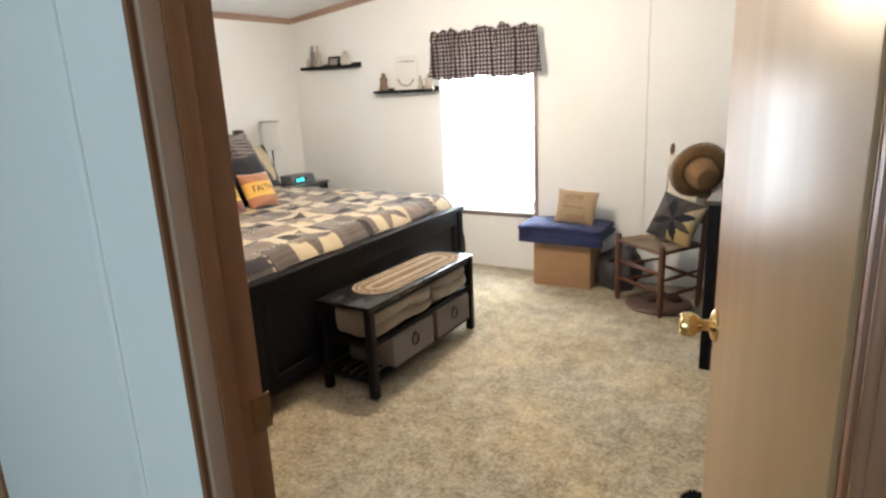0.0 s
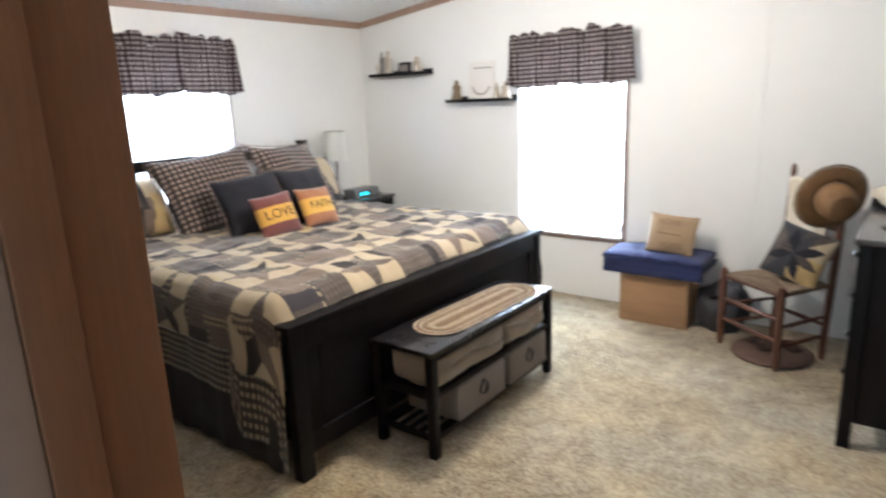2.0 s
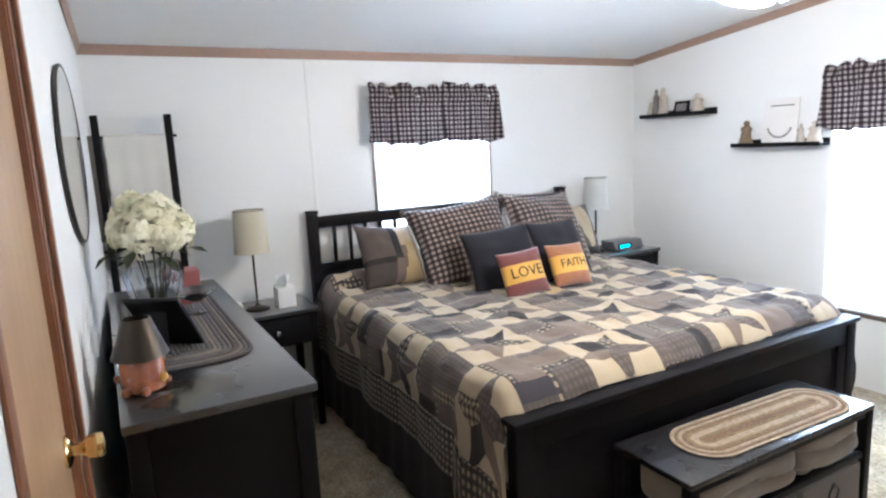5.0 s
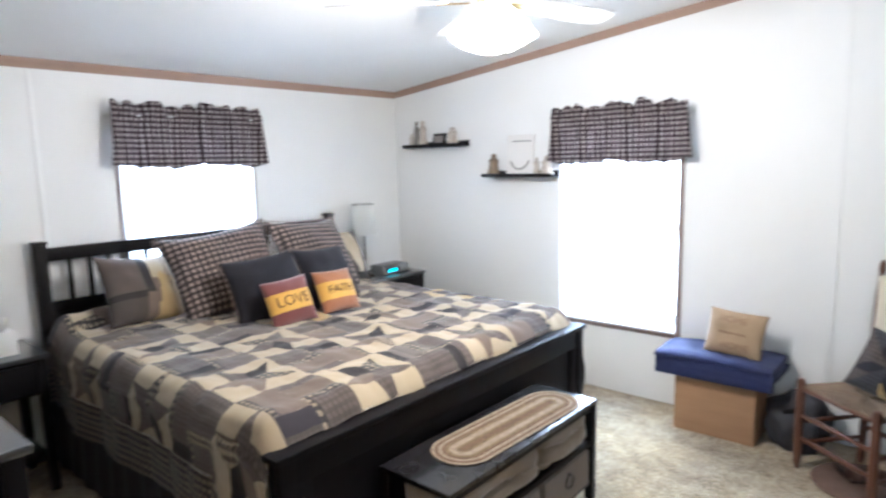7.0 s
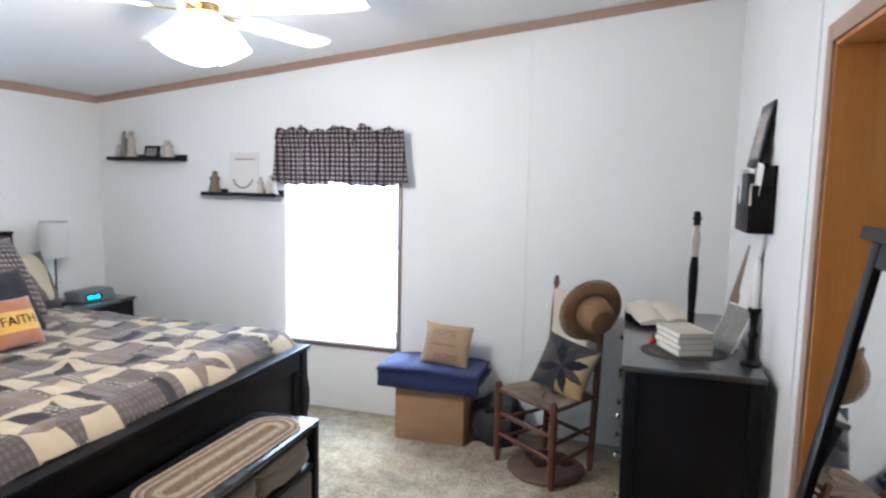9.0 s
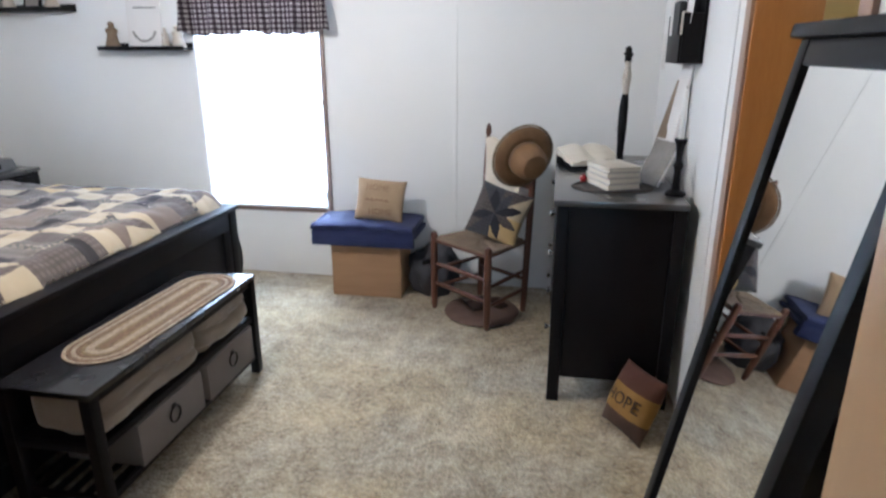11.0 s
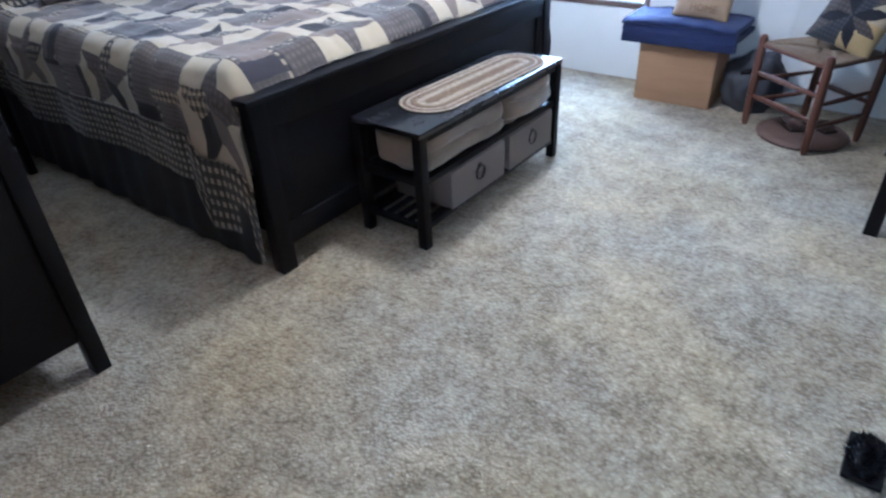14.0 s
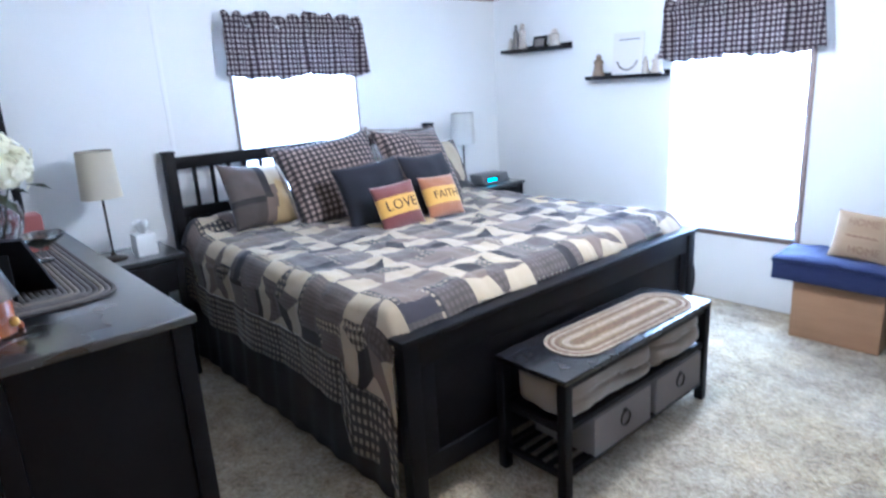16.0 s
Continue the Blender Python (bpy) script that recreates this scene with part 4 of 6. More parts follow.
INK = surface("dark_brown_stitching", (0.035, 0.022, 0.014), (0.05, 0.03, 0.02), 0.95, bump=0.2)
THREAD = surface("taupe_fringe_thread", (0.20, 0.15, 0.12), (0.13, 0.095, 0.08), 0.95, bump=0.1)


def facing_east(x, y, z, lean, turn=0, roll=0):
    return pose(x, y, z, 0, 0, 90 + turn) @ pose(0, 0, 0, -lean, roll, 0)


def sham(x, y, seed, turn, lean, roll, w):
    p = thing("euro_pillow", facing_east(x, y, 0.730, lean, turn, roll), "large square pillow in black and tan check with fringe", "pillow", "pillows on the bed")
    part("pillow_cover", pillow_mesh(w, 0.555, 0.22, seed=seed, ears=0.12), SHAM, p, local=True, angle=180)
    part("fringe", fringe(w, 0.555, seed=seed), THREAD, p, "dark fringe", local=True)
    return p


sham(-3.196, 2.902, 1, -6, 30, -6, 0.67)
sham(-3.170, 3.525, 2, 9, 30, 3, 0.63)


def patch_sham(x, y, seed, turn, roll, cut_as):
    p = thing("quilted_sham", facing_east(x, y, 0.740, 26, turn, roll), "patchwork pillow sham of taupe plaid, charcoal and tan", "pillow", "pillows on the bed")
    bm = pillow_mesh(0.46, 0.40, 0.18, seed=seed, n=34, ears=0.10)
    for f in bm.faces:
        c = f.calc_center_median()
        u, v = c.x / 0.23, (c.z - 0.20) / 0.20
        if cut_as == 0:
            if u < -0.20:
                k = TAUPE if v > -0.15 else SML if v > -0.33 else GREY
            elif u < 0.05:
                k = DARK if v > -0.05 else SML if v > -0.25 else BROWN
            elif u < 0.22 + 0.15 * v:
                k = BROWN if v < 0.2 else CRM
            else:
                k = CRM if v > 0.45 - 0.4 * u else TAN
        else:
            k = TAUPE if -0.35 < u + 0.5 * v < 0.0 else CRM if u < 0.55 else GREY
            if v < -0.72:
                k = SML
        f.material_index = k
    kinds = sorted({f.material_index for f in bm.faces})
    for k in kinds:
        piece = bm.copy()
        bmesh.ops.delete(piece, geom=[f for f in piece.faces if f.material_index != k], context="FACES")
        for f in piece.faces:
            f.material_index = 0
        left = set(piece.faces)
        while left:
            grown, edge = set(), [next(iter(left))]
            while edge:
                f = edge.pop()
                if f in grown:
                    continue
                grown.add(f)
                edge += [g for e in f.edges for g in e.link_faces if g not in grown]
            left -= grown
            one = bmesh.new()
            made = {v: one.verts.new(v.co) for f in grown for v in f.verts}
            for f in sorted(grown, key=lambda q: q.index):
                one.faces.new([made[v] for v in f.verts])
            if len(grown) > 3:
                part("patch", one, QUILT[k], p, local=True, angle=180)
            else:
                one.free()
        piece.free()
    bm.free()
    return p


patch_sham(-3.383, 2.456, 5, 12, 6.5, 0)
patch_sham(-3.36, 3.83, 6, 6, 4, 1)


def denim_pillow(x, y, seed, turn, roll):
    p = thing("denim_pillow", facing_east(x, y, 0.738, 28, turn, roll), "dark navy denim pillow with a frayed fringe", "pillow", "pillows on the bed")
    part("pillow_cover", pillow_mesh(0.44, 0.385, 0.15, seed=seed, ears=0.10), DENIM, p, local=True, angle=180)
    part("fringe", fringe(0.44, 0.385, seed=seed, length=0.013), THREAD, p, "taupe fringe", local=True)


denim_pillow(-2.893, 2.925, 11, -10, -5)
denim_pillow(-2.881, 3.340, 12, 10, 3)


def word_pillow(m, text, size, mats, label, name="word_pillow", w=0.27, h=0.255, t=0.10):
    p = thing(name, m, label, "pillow", "small lettered pillows")
    part("pillow_cover", pillow_mesh(w, h, t, [(-1, -0.42, 0), (-0.42, 0.38, 1), (0.38, 1, 2)], seed=len(text) * 3), mats, p, local=True, angle=180)
    printed(text, size, w, h, t, 0.0, h * 0.49, INK, p, "dark stitched letters")
    return p


word_pillow(facing_east(-2.714, 2.913, 0.742, 24, -5.5, -4), "LOVE", 0.080, [MAROON, GOLD, MAROON], "small maroon and mustard wool pillow reading LOVE")
word_pillow(facing_east(-2.729, 3.240, 0.742, 27, 0.5, 2), "FAITH", 0.066, [RUST, GOLD, RUST], "small rust and mustard wool pillow reading FAITH")

# ---- bench at the foot of the bed ----
BX0, BX1, BY0, BY1, BZ = -1.635, -1.300, 2.462, 3.515, 0.480
bench = thing("storage_bench", ((BX0 + BX1) / 2, (BY0 + BY1) / 2, 0), "black wooden storage bench with an open shelf beside the bed", "bench")
part("bench_top", box(BX0, BX1, BY0, BY1, BZ - 0.022, BZ, 0.004), BENCHTOP, bench)
for x in (BX0 + 0.022, BX1 - 0.022):
    for y in (BY0 + 0.022, BY1 - 0.022):
        part("leg", box(x - 0.02, x + 0.02, y - 0.02, y + 0.02, 0, BZ - 0.022, 0.004), BLACK, bench)
for x in (BX0 + 0.022, BX1 - 0.022):
    part("apron", box(x - 0.010, x + 0.010, BY0 + 0.042, BY1 - 0.042, BZ - 0.050, BZ - 0.022, 0.002), BLACK, bench)
    part("shelf_rail", box(x - 0.010, x + 0.010, BY0 + 0.042, BY1 - 0.042, 0.262, 0.286, 0.002), BLACK, bench)
    part("foot_rail", box(x - 0.010, x + 0.010, BY0 + 0.042, BY1 - 0.042, 0.075, 0.100, 0.002), BLACK, bench)
for z in (0.262, 0.075):
    for y in (BY0 + 0.022, BY1 - 0.022):
        part("end_rail", box(BX0 + 0.042, BX1 - 0.042, y - 0.010, y + 0.010, z, z + 0.025, 0.002), BLACK, bench)
part("shelf", box(BX0 + 0.032, BX1 - 0.032, BY0 + 0.032, BY1 - 0.032, 0.270, 0.280, 0.001), BLACK, bench)
for k in range(5):
    x = BX0 + 0.055 + k * 0.056
    part("slat", box(x - 0.012, x + 0.012, BY0 + 0.032, BY1 - 0.032, 0.080, 0.092, 0.002), BLACK, bench)

BINCLOTH = surface("grey_canvas", (0.20, 0.178, 0.165), (0.165, 0.146, 0.135), 0.92, big=5, fine=350, bump=0.4, depth=0.001)
BLANKET = surface("taupe_fleece", (0.245, 0.20, 0.155), (0.18, 0.145, 0.112), 0.97, big=6, fine=200, bump=0.5, depth=0.003, sheen=0.4)
for y0, y1 in ((2.645, 3.03), (3.07, 3.455)):
    b = thing("storage_bin", (-1.46, (y0 + y1) / 2, 0.1), "grey canvas storage bin with a ring pull in the bench", "storage bin", "bins in the bench")
    bm = bmesh.new()
    add_box(bm, -1.60, -1.305, y0, y1, 0.094, 0.255, 0.008)
    for v in bm.verts:
        v.co.x += 0.004 * noise.noise(v.co * 9)
    part("bin_body", bm, BINCLOTH, b)
    m = pose(-1.303, (y0 + y1) / 2, 0.185, 0, 90, 0)
    part("pull_plate", box(-1.306, -1.302, (y0 + y1) / 2 - 0.012, (y0 + y1) / 2 + 0.012, 0.205, 0.225, 0.001), surface("dark_metal", (0.05, 0.05, 0.05), rough=0.4, metal=1.0), b, "dark metal plate")
    ring = tube_loop([(0.030 * math.cos(2 * math.pi * k / 28), 0.030 * math.sin(2 * math.pi * k / 28)) for k in range(28)], 0.0035)
    bmesh.ops.transform(ring, verts=ring.verts, matrix=m)
    part("ring_pull", ring, bpy.data.materials["dark_metal"], b, "dark metal ring")


def rolled_blanket(y0, y1, z0, seed, xf=-1.315):
    """A soft folded blanket with rounded front folds."""
    bm = bmesh.new()
    add_box(bm, -1.59, xf, y0, y1, z0, z0 + 0.150, 0.0)
    bmesh.ops.subdivide_edges(bm, edges=bm.edges, cuts=14, use_grid_fill=True)
    c = Vector(((-1.59 + xf) / 2, (y0 + y1) / 2, z0 + 0.075))
    half = Vector(((xf + 1.59) / 2, (y1 - y0) / 2, 0.075))
    for v in bm.verts:
        q = Vector(((v.co.x - c.x) / half.x, (v.co.y - c.y) / half.y, (v.co.z - c.z) / half.z))
        L = (abs(q.x) ** 8 + abs(q.y) ** 8 + abs(q.z) ** 8) ** (1 / 8)
        if L > 1:
            q = q / L
        v.co = c + Vector((q.x * half.x, q.y * half.y, q.z * half.z))
        v.co += Vector((0.020, 0.006, 0.012)) * noise.noise(v.co * 8 + Vector((seed, 0, 0))) + Vector((0.005, 0.002, 0.003)) * noise.noise(v.co * 27)
        if q.x > 0.7:
            v.co.x -= 0.020 * max(0.0, math.cos(v.co.z * 85 + 6 * noise.noise(Vector((v.co.y * 2.5, seed, 0))))) ** 3
        v.co.z = max(v.co.z, z0)
    return solo("folded_blanket", bm, BLANKET, "folded taupe fleece blanket on the bench shelf", "blanket", "blankets in the bench")


rolled_blanket(2.515, 3.06, 0.287, 2.0)
rolled_blanket(3.075, 3.475, 0.287, 5.0)
B1 = braid_mat("braid_cream", (0.33, 0.265, 0.19), (0.20, 0.155, 0.105))
B2 = braid_mat("braid_brown", (0.085, 0.048, 0.026), (0.16, 0.098, 0.052))
B3 = braid_mat("braid_olive", (0.19, 0.135, 0.065), (0.105, 0.072, 0.036))
runner = pose((-1.455), 3.045, BZ + 0.0005, 0, 0, 90 - 2)
braided("braided_runner", runner, 0.60, 9, 0.0072, [B2, B3, B1, B1, B3, B2, B1, B2, B1], "oval braided runner in cream, brown and olive on the bench", "runner")


# ---- dressers ----
def knob_small(parent, place, way=(0, 1, 0)):
    part("drawer_knob", turned([(0.005, 0), (0.005, 0.010), (0.013, 0.016), (0.014, 0.022), (0.008, 0.027)], between(place, Vector(place) + Vector(way)), 14), NICKEL, parent, "small nickel knob")


LX0, LX1, LY0, LY1, LZ = -3.44, -1.722, CLOSET_FACE + 0.006, 1.415, 0.935
dresser = thing("long_dresser", ((LX0 + LX1) / 2, (LY0 + LY1) / 2, 0), "long black wooden dresser with a glossy top against the wall", "dresser")
part("dresser_top", box(LX0 - 0.012, LX1 + 0.014, LY0, LY1 + 0.014, LZ - 0.024, LZ, 0.004), BLACKTOP, dresser)
part("carcass", box(LX0 + 0.045, LX1 - 0.045, LY0 + 0.012, LY1 - 0.022, 0.13, LZ - 0.024, 0.003), BLACK, dresser)
for x in (LX0, LX1 - 0.05):
    for y in (LY0 + 0.005, LY1 - 0.05):
        bm = bmesh.new()
        add_box(bm, x, x + 0.05, y, y + 0.05, 0, LZ - 0.024, 0.004)
        part("corner_leg", bm, BLACK, dresser)
part("end_panel", box(LX1 - 0.045, LX1 - 0.012, LY0 + 0.055, LY1 - 0.05, 0.13, LZ - 0.024, 0.003), BLACK, dresser)
for col in range(2):
    for row in range(4):
        w = (LX1 - LX0 - 0.13) / 2
        x0 = LX0 + 0.06 + col * (w + 0.010)
        z0 = 0.155 + row * 0.184
        d = part("drawer", box(x0, x0 + w, LY1 - 0.024, LY1 - 0.004, z0, z0 + 0.174, 0.004), BLACK, dresser)
        for fx in (0.25, 0.75):
            knob_small(d, (x0 + w * fx, LY1 - 0.004, z0 + 0.09))

EX0, EX1, EY0, EY1, EZ = 0.026, 0.520, 3.472, 4.61, 0.888
chest = thing("chest_of_drawers", ((EX0 + EX1) / 2, (EY0 + EY1) / 2, 0), "black wooden chest of drawers on square legs against the wall", "dresser")
part("chest_top", box(EX0 - 0.012, EX1, EY0 - 0.014, EY1 + 0.014, EZ - 0.024, EZ, 0.004), BLACKTOP, chest)
part("carcass", box(EX0 + 0.022, EX1 - 0.008, EY0 + 0.045, EY1 - 0.045, 0.14, EZ - 0.024, 0.003), BLACK, chest)
for x in (EX0, EX1 - 0.05):
    for y in (EY0, EY1 - 0.05):
        part("corner_leg", box(x, x + 0.05, y, y + 0.05, 0, EZ - 0.024, 0.004), BLACK, chest)
for y in (EY0 + 0.010, EY1 - 0.035):
    part("end_panel", box(EX0 + 0.05, EX1 - 0.05, y, y + 0.025, 0.115, EZ - 0.024, 0.003), BLACK, chest)
for row in range(4):
    z0 = 0.16 + row * 0.176
    d = part("drawer", box(EX0 + 0.002, EX0 + 0.024, EY0 + 0.055, EY1 - 0.055, z0, z0 + 0.166, 0.004), BLACK, chest)
    for fy in (0.2, 0.8):
        knob_small(d, (EX0 + 0.002, EY0 + (EY1 - EY0) * fy, z0 + 0.085), (-1, 0, 0))


def nightstand(y0, y1):
    n = thing("nightstand", (-3.62, (y0 + y1) / 2, 0), "black wooden nightstand with a drawer beside the bed", "nightstand", "nightstands by the bed")
    part("nightstand_top", box(-3.812, -3.405, y0, y1, 0.675, 0.700, 0.004), BLACKTOP, n)
    for x in (-3.805, -3.455):
        for y in (y0 + 0.012, y1 - 0.052):
            part("leg", box(x, x + 0.04, y, y + 0.04, 0, 0.675, 0.004), BLACK, n)
    part("case", box(-3.795, -3.430, y0 + 0.03, y1 - 0.03, 0.50, 0.675, 0.002), BLACK, n)
    d = part("drawer", box(-3.432, -3.412, y0 + 0.055, y1 - 0.055, 0.515, 0.66, 0.003), BLACK, n)
    knob_small(d, (-3.412, (y0 + y1) / 2, 0.59), (1, 0, 0))
    part("lower_shelf", box(-3.795, -3.43, y0 + 0.03, y1 - 0.03, 0.16, 0.18, 0.002), BLACK, n)
    return n


nightstand(1.48, 1.965)
nightstand(4.12, 4.68)
IRON = surface("dark_bronze_metal", (0.035, 0.028, 0.022), (0.05, 0.04, 0.03), 0.4, metal=0.8, bump=0.05)


def table_lamp(m, cloth, label):
    l = thing("table_lamp", m, label, "lamp", "bedside lamps")
    part("base", turned([(0.068, 0), (0.068, 0.010), (0.055, 0.018), (0.014, 0.026), (0.008, 0.04)], None, 28), IRON, l, local=True)
    part("stem", turned([(0.006, 0.03), (0.006, 0.15), (0.009, 0.155), (0.006, 0.16), (0.006, 0.40)], None, 12), IRON, l, local=True)
    s = part("shade", turned([(0.098, 0.325), (0.096, 0.33), (0.083, 0.555), (0.082, 0.56)], None, 40, caps=False), cloth, l, local=True)
    s.modifiers.new("thick", "SOLIDIFY").thickness = 0.002
    part("harp", tube_loop([(0.081 * math.cos(2 * math.pi * k / 32), 0.081 * math.sin(2 * math.pi * k / 32)) for k in range(32)], 0.002), IRON, s, "wire ring").matrix_basis = Matrix.Translation((0, 0, 0.556))
    return l


table_lamp(pose(-3.58, 1.665, 0.700), SHADE, "slim bronze table lamp with a beige linen shade")
table_lamp(pose(-3.62, 4.22, 0.700), sheer("white_lampshade", (0.90, 0.90, 0.88), 0.72), "slim bronze table lamp with a white shade")

tissue = thing("tissue_box", (-3.56, 1.81, 0.700), "white tissue box with a tissue pulled up", "tissue box")
part("carton", box(-3.615, -3.505, 1.765, 1.865, 0.7005, 0.815, 0.004), WHITE, tissue)
bm = bmesh.new()
ring = []
for j in range(7):
    q = j / 6
    ring.append([bm.verts.new((-3.56 + (0.022 + 0.018 * math.sin(q * 2.6)) * math.cos(a) * (1 + 0.35 * math.sin(3 * a + q)), 1.815 + (0.012 + 0.026 * q) * math.sin(a), 0.813 + 0.062 * q + 0.014 * q * math.sin(2 * a + 1))) for a in (2 * math.pi * k / 18 for k in range(18))])
for a, b in zip(ring, ring[1:]):
    for k in range(18):
        bm.faces.new((a[k], a[(k + 1) % 18], b[(k + 1) % 18], b[k]))
part("tissue", bm, sheer("tissue_paper", (0.85, 0.85, 0.84), 0.3), tissue, "crumpled white tissue")

solo("notepad", box(-3.74, -3.66, 1.515, 1.60, 0.7005, 0.722, 0.003, pose(0, 0, 0)), WHITE, "small white box on the nightstand", "box")

clock = thing("clock_radio", pose(-3.56, 4.44, 0.7005, 0, 0, 90), "grey clock radio with a cyan digital display", "clock")
GREYP = surface("grey_plastic", (0.16, 0.165, 0.17), (0.13, 0.135, 0.14), 0.35, bump=0.03)
bm = bmesh.new()
add_box(bm, -0.145, 0.145, -0.075, 0.075, 0.0, 0.075, 0.016)
for v in bm.verts:
    if v.co.z > 0.04:
        v.co.y += 0.018
part("case", bm, GREYP, clock, local=True)
part("display_window", box(-0.115, 0.02, -0.0735, -0.068, 0.018, 0.052, 0.001, pose(0, 0, 0)), surface("black_acrylic", (0.01, 0.012, 0.013), rough=0.1, bump=0), clock, "black display window", local=True)
for k in range(4):
    part("digit", box(-0.098 + 0.024 * k + (0.006 if k > 1 else 0), -0.084 + 0.024 * k + (0.006 if k > 1 else 0), -0.076, -0.0735, 0.024, 0.046, 0.001), glowing("cyan_digits", (0.05, 0.75, 0.85), 4.0), clock, "glowing cyan digit", local=True)

# ---- on the long dresser ----
D1 = braid_mat("braid_charcoal", (0.045, 0.04, 0.038), (0.075, 0.066, 0.06))
D2 = braid_mat("braid_taupe", (0.165, 0.135, 0.11), (0.12, 0.10, 0.085))
D3 = braid_mat("braid_grey", (0.10, 0.092, 0.086), (0.07, 0.062, 0.058))
braided("braided_runner", pose(-2.66, 1.165, LZ + 0.0005), 0.86, 12, 0.0080, [D1, D1, D3, D3, D2, D2, D3, D3, D1, D2, D3, D1], "braided runner in taupe, grey and charcoal on the dresser", "runner", square=0.35)

CRYSTAL = glass_of("cut_glass", (0.80, 0.83, 0.86), 0.05, 1.55)
vase = thing("flower_vase", (-2.50, 1.10, LZ + 0.010), "cut-glass vase holding a bunch of cream silk hydrangeas", "vase")
zv = LZ + 0.010
bm = bmesh.new()
prof = [(0.045, 0), (0.05, 0.006), (0.032, 0.03), (0.05, 0.08), (0.085, 0.16), (0.098, 0.22), (0.088, 0.255), (0.080, 0.255), (0.088, 0.22), (0.076, 0.165), (0.042, 0.085), (0.02, 0.04)]
add_turned(bm, prof, None, 20)
for v in bm.verts:
    a = math.atan2(v.co.y, v.co.x)
    cutg = 1 + 0.07 * math.cos(10 * a + 18 * v.co.z)
    v.co.x *= cutg
    v.co.y *= cutg
bmesh.ops.translate(bm, verts=bm.verts, vec=(-2.50, 1.10, zv))
part("glass_body", bm, CRYSTAL, vase, "faceted clear glass", angle=15)
PETAL = sheer("cream_petal", (0.88, 0.85, 0.66), 0.25)
LEAFM = surface("silk_leaf_green", (0.040, 0.050, 0.022), (0.026, 0.032, 0.015), 0.6, big=20, fine=90, bump=0.1)
rnd = random.Random(4)
heads = [(-2.50, 1.03, 1.325, 0.062), (-2.47, 1.11, 1.375, 0.066), (-2.50, 1.195, 1.315, 0.062), (-2.56, 1.06, 1.38, 0.062), (-2.42, 1.05, 1.315, 0.066), (-2.43, 1.155, 1.305, 0.066), (-2.56, 1.15, 1.355, 0.062)]
stems = bmesh.new()
for hx, hy, hz, hr in heads:
    add_turned(stems, [(0.003, 0), (0.003, 1)], Matrix.Translation((-2.50, 1.10, zv + 0.06)) @ ((Vector((hx, hy, hz)) - Vector((-2.50, 1.10, zv + 0.06))).to_track_quat("Z", "Y").to_matrix().to_4x4()) @ Matrix.Diagonal((1, 1, (Vector((hx, hy, hz)) - Vector((-2.50, 1.10, zv + 0.06))).length, 1)), 6)
    bm = bmesh.new()
    for k in range(60):
        d = Vector((rnd.gauss(0, 1), rnd.gauss(0, 1), rnd.gauss(0.25, 1))).normalized()
        c = Vector((hx, hy, hz)) + d * hr * rnd.uniform(0.50, 1.15)
        q = d.to_track_quat("Z", "Y").to_matrix().to_4x4() @ pose(0, 0, 0, rnd.uniform(-35, 35), rnd.uniform(-35, 35), rnd.uniform(0, 360))
        m = Matrix.Translation(c) @ q
        s = rnd.uniform(0.022, 0.036)
        for p in range(4):
            a = math.pi / 2 * p
            ca, sa = math.cos(a), math.sin(a)
            pts = [(0, 0, 0), (0.55, -0.42, 0.12), (1.0, -0.25, 0.02), (1.08, 0.0, 0.05), (1.0, 0.25, 0.02), (0.55, 0.42, 0.12)]
            bm.faces.new([bm.verts.new(m @ Vector((s * (x * ca - y * sa), s * (x * sa + y * ca), s * z))) for x, y, z in pts])
    part("flower_head", bm, PETAL, vase, "cream silk hydrangea head", smooth=False)
part("stems", stems, LEAFM, vase, "green wire stems")
bm = bmesh.new()
for k in range(16):
    a = 2 * math.pi * k / 16 + rnd.uniform(-0.2, 0.2)
    r = rnd.uniform(0.05, 0.13)
    m = Matrix.Translation((-2.49 + r * math.cos(a), 1.10 + r * math.sin(a), 1.235 + rnd.uniform(-0.03, 0.04))) @ pose(0, 0, 0, rnd.uniform(-50, 10), 0, math.degrees(a) - 90)
    pts = [(0, 0, 0), (-0.018, 0.02, 0.004), (-0.02, 0.045, 0.006), (0, 0.075, -0.006), (0.02, 0.045, 0.006), (0.018, 0.02, 0.004)]
    bm.faces.new([bm.verts.new(m @ Vector(p)) for p in pts])
part("leaves", bm, LEAFM, vase, "dark green silk leaves", smooth=False)

dish = thing("glass_dish", (-2.70, 1.25, LZ + 0.009), "clear glass pedestal dish on the runner", "dish")
part("bowl", turned([(0.034, 0), (0.034, 0.004), (0.008, 0.012), (0.008, 0.05), (0.03, 0.058), (0.075, 0.085), (0.083, 0.10), (0.078, 0.10), (0.028, 0.064), (0.004, 0.06)], pose(-2.70, 1.25, LZ + 0.0095), 28), CRYSTAL, dish)

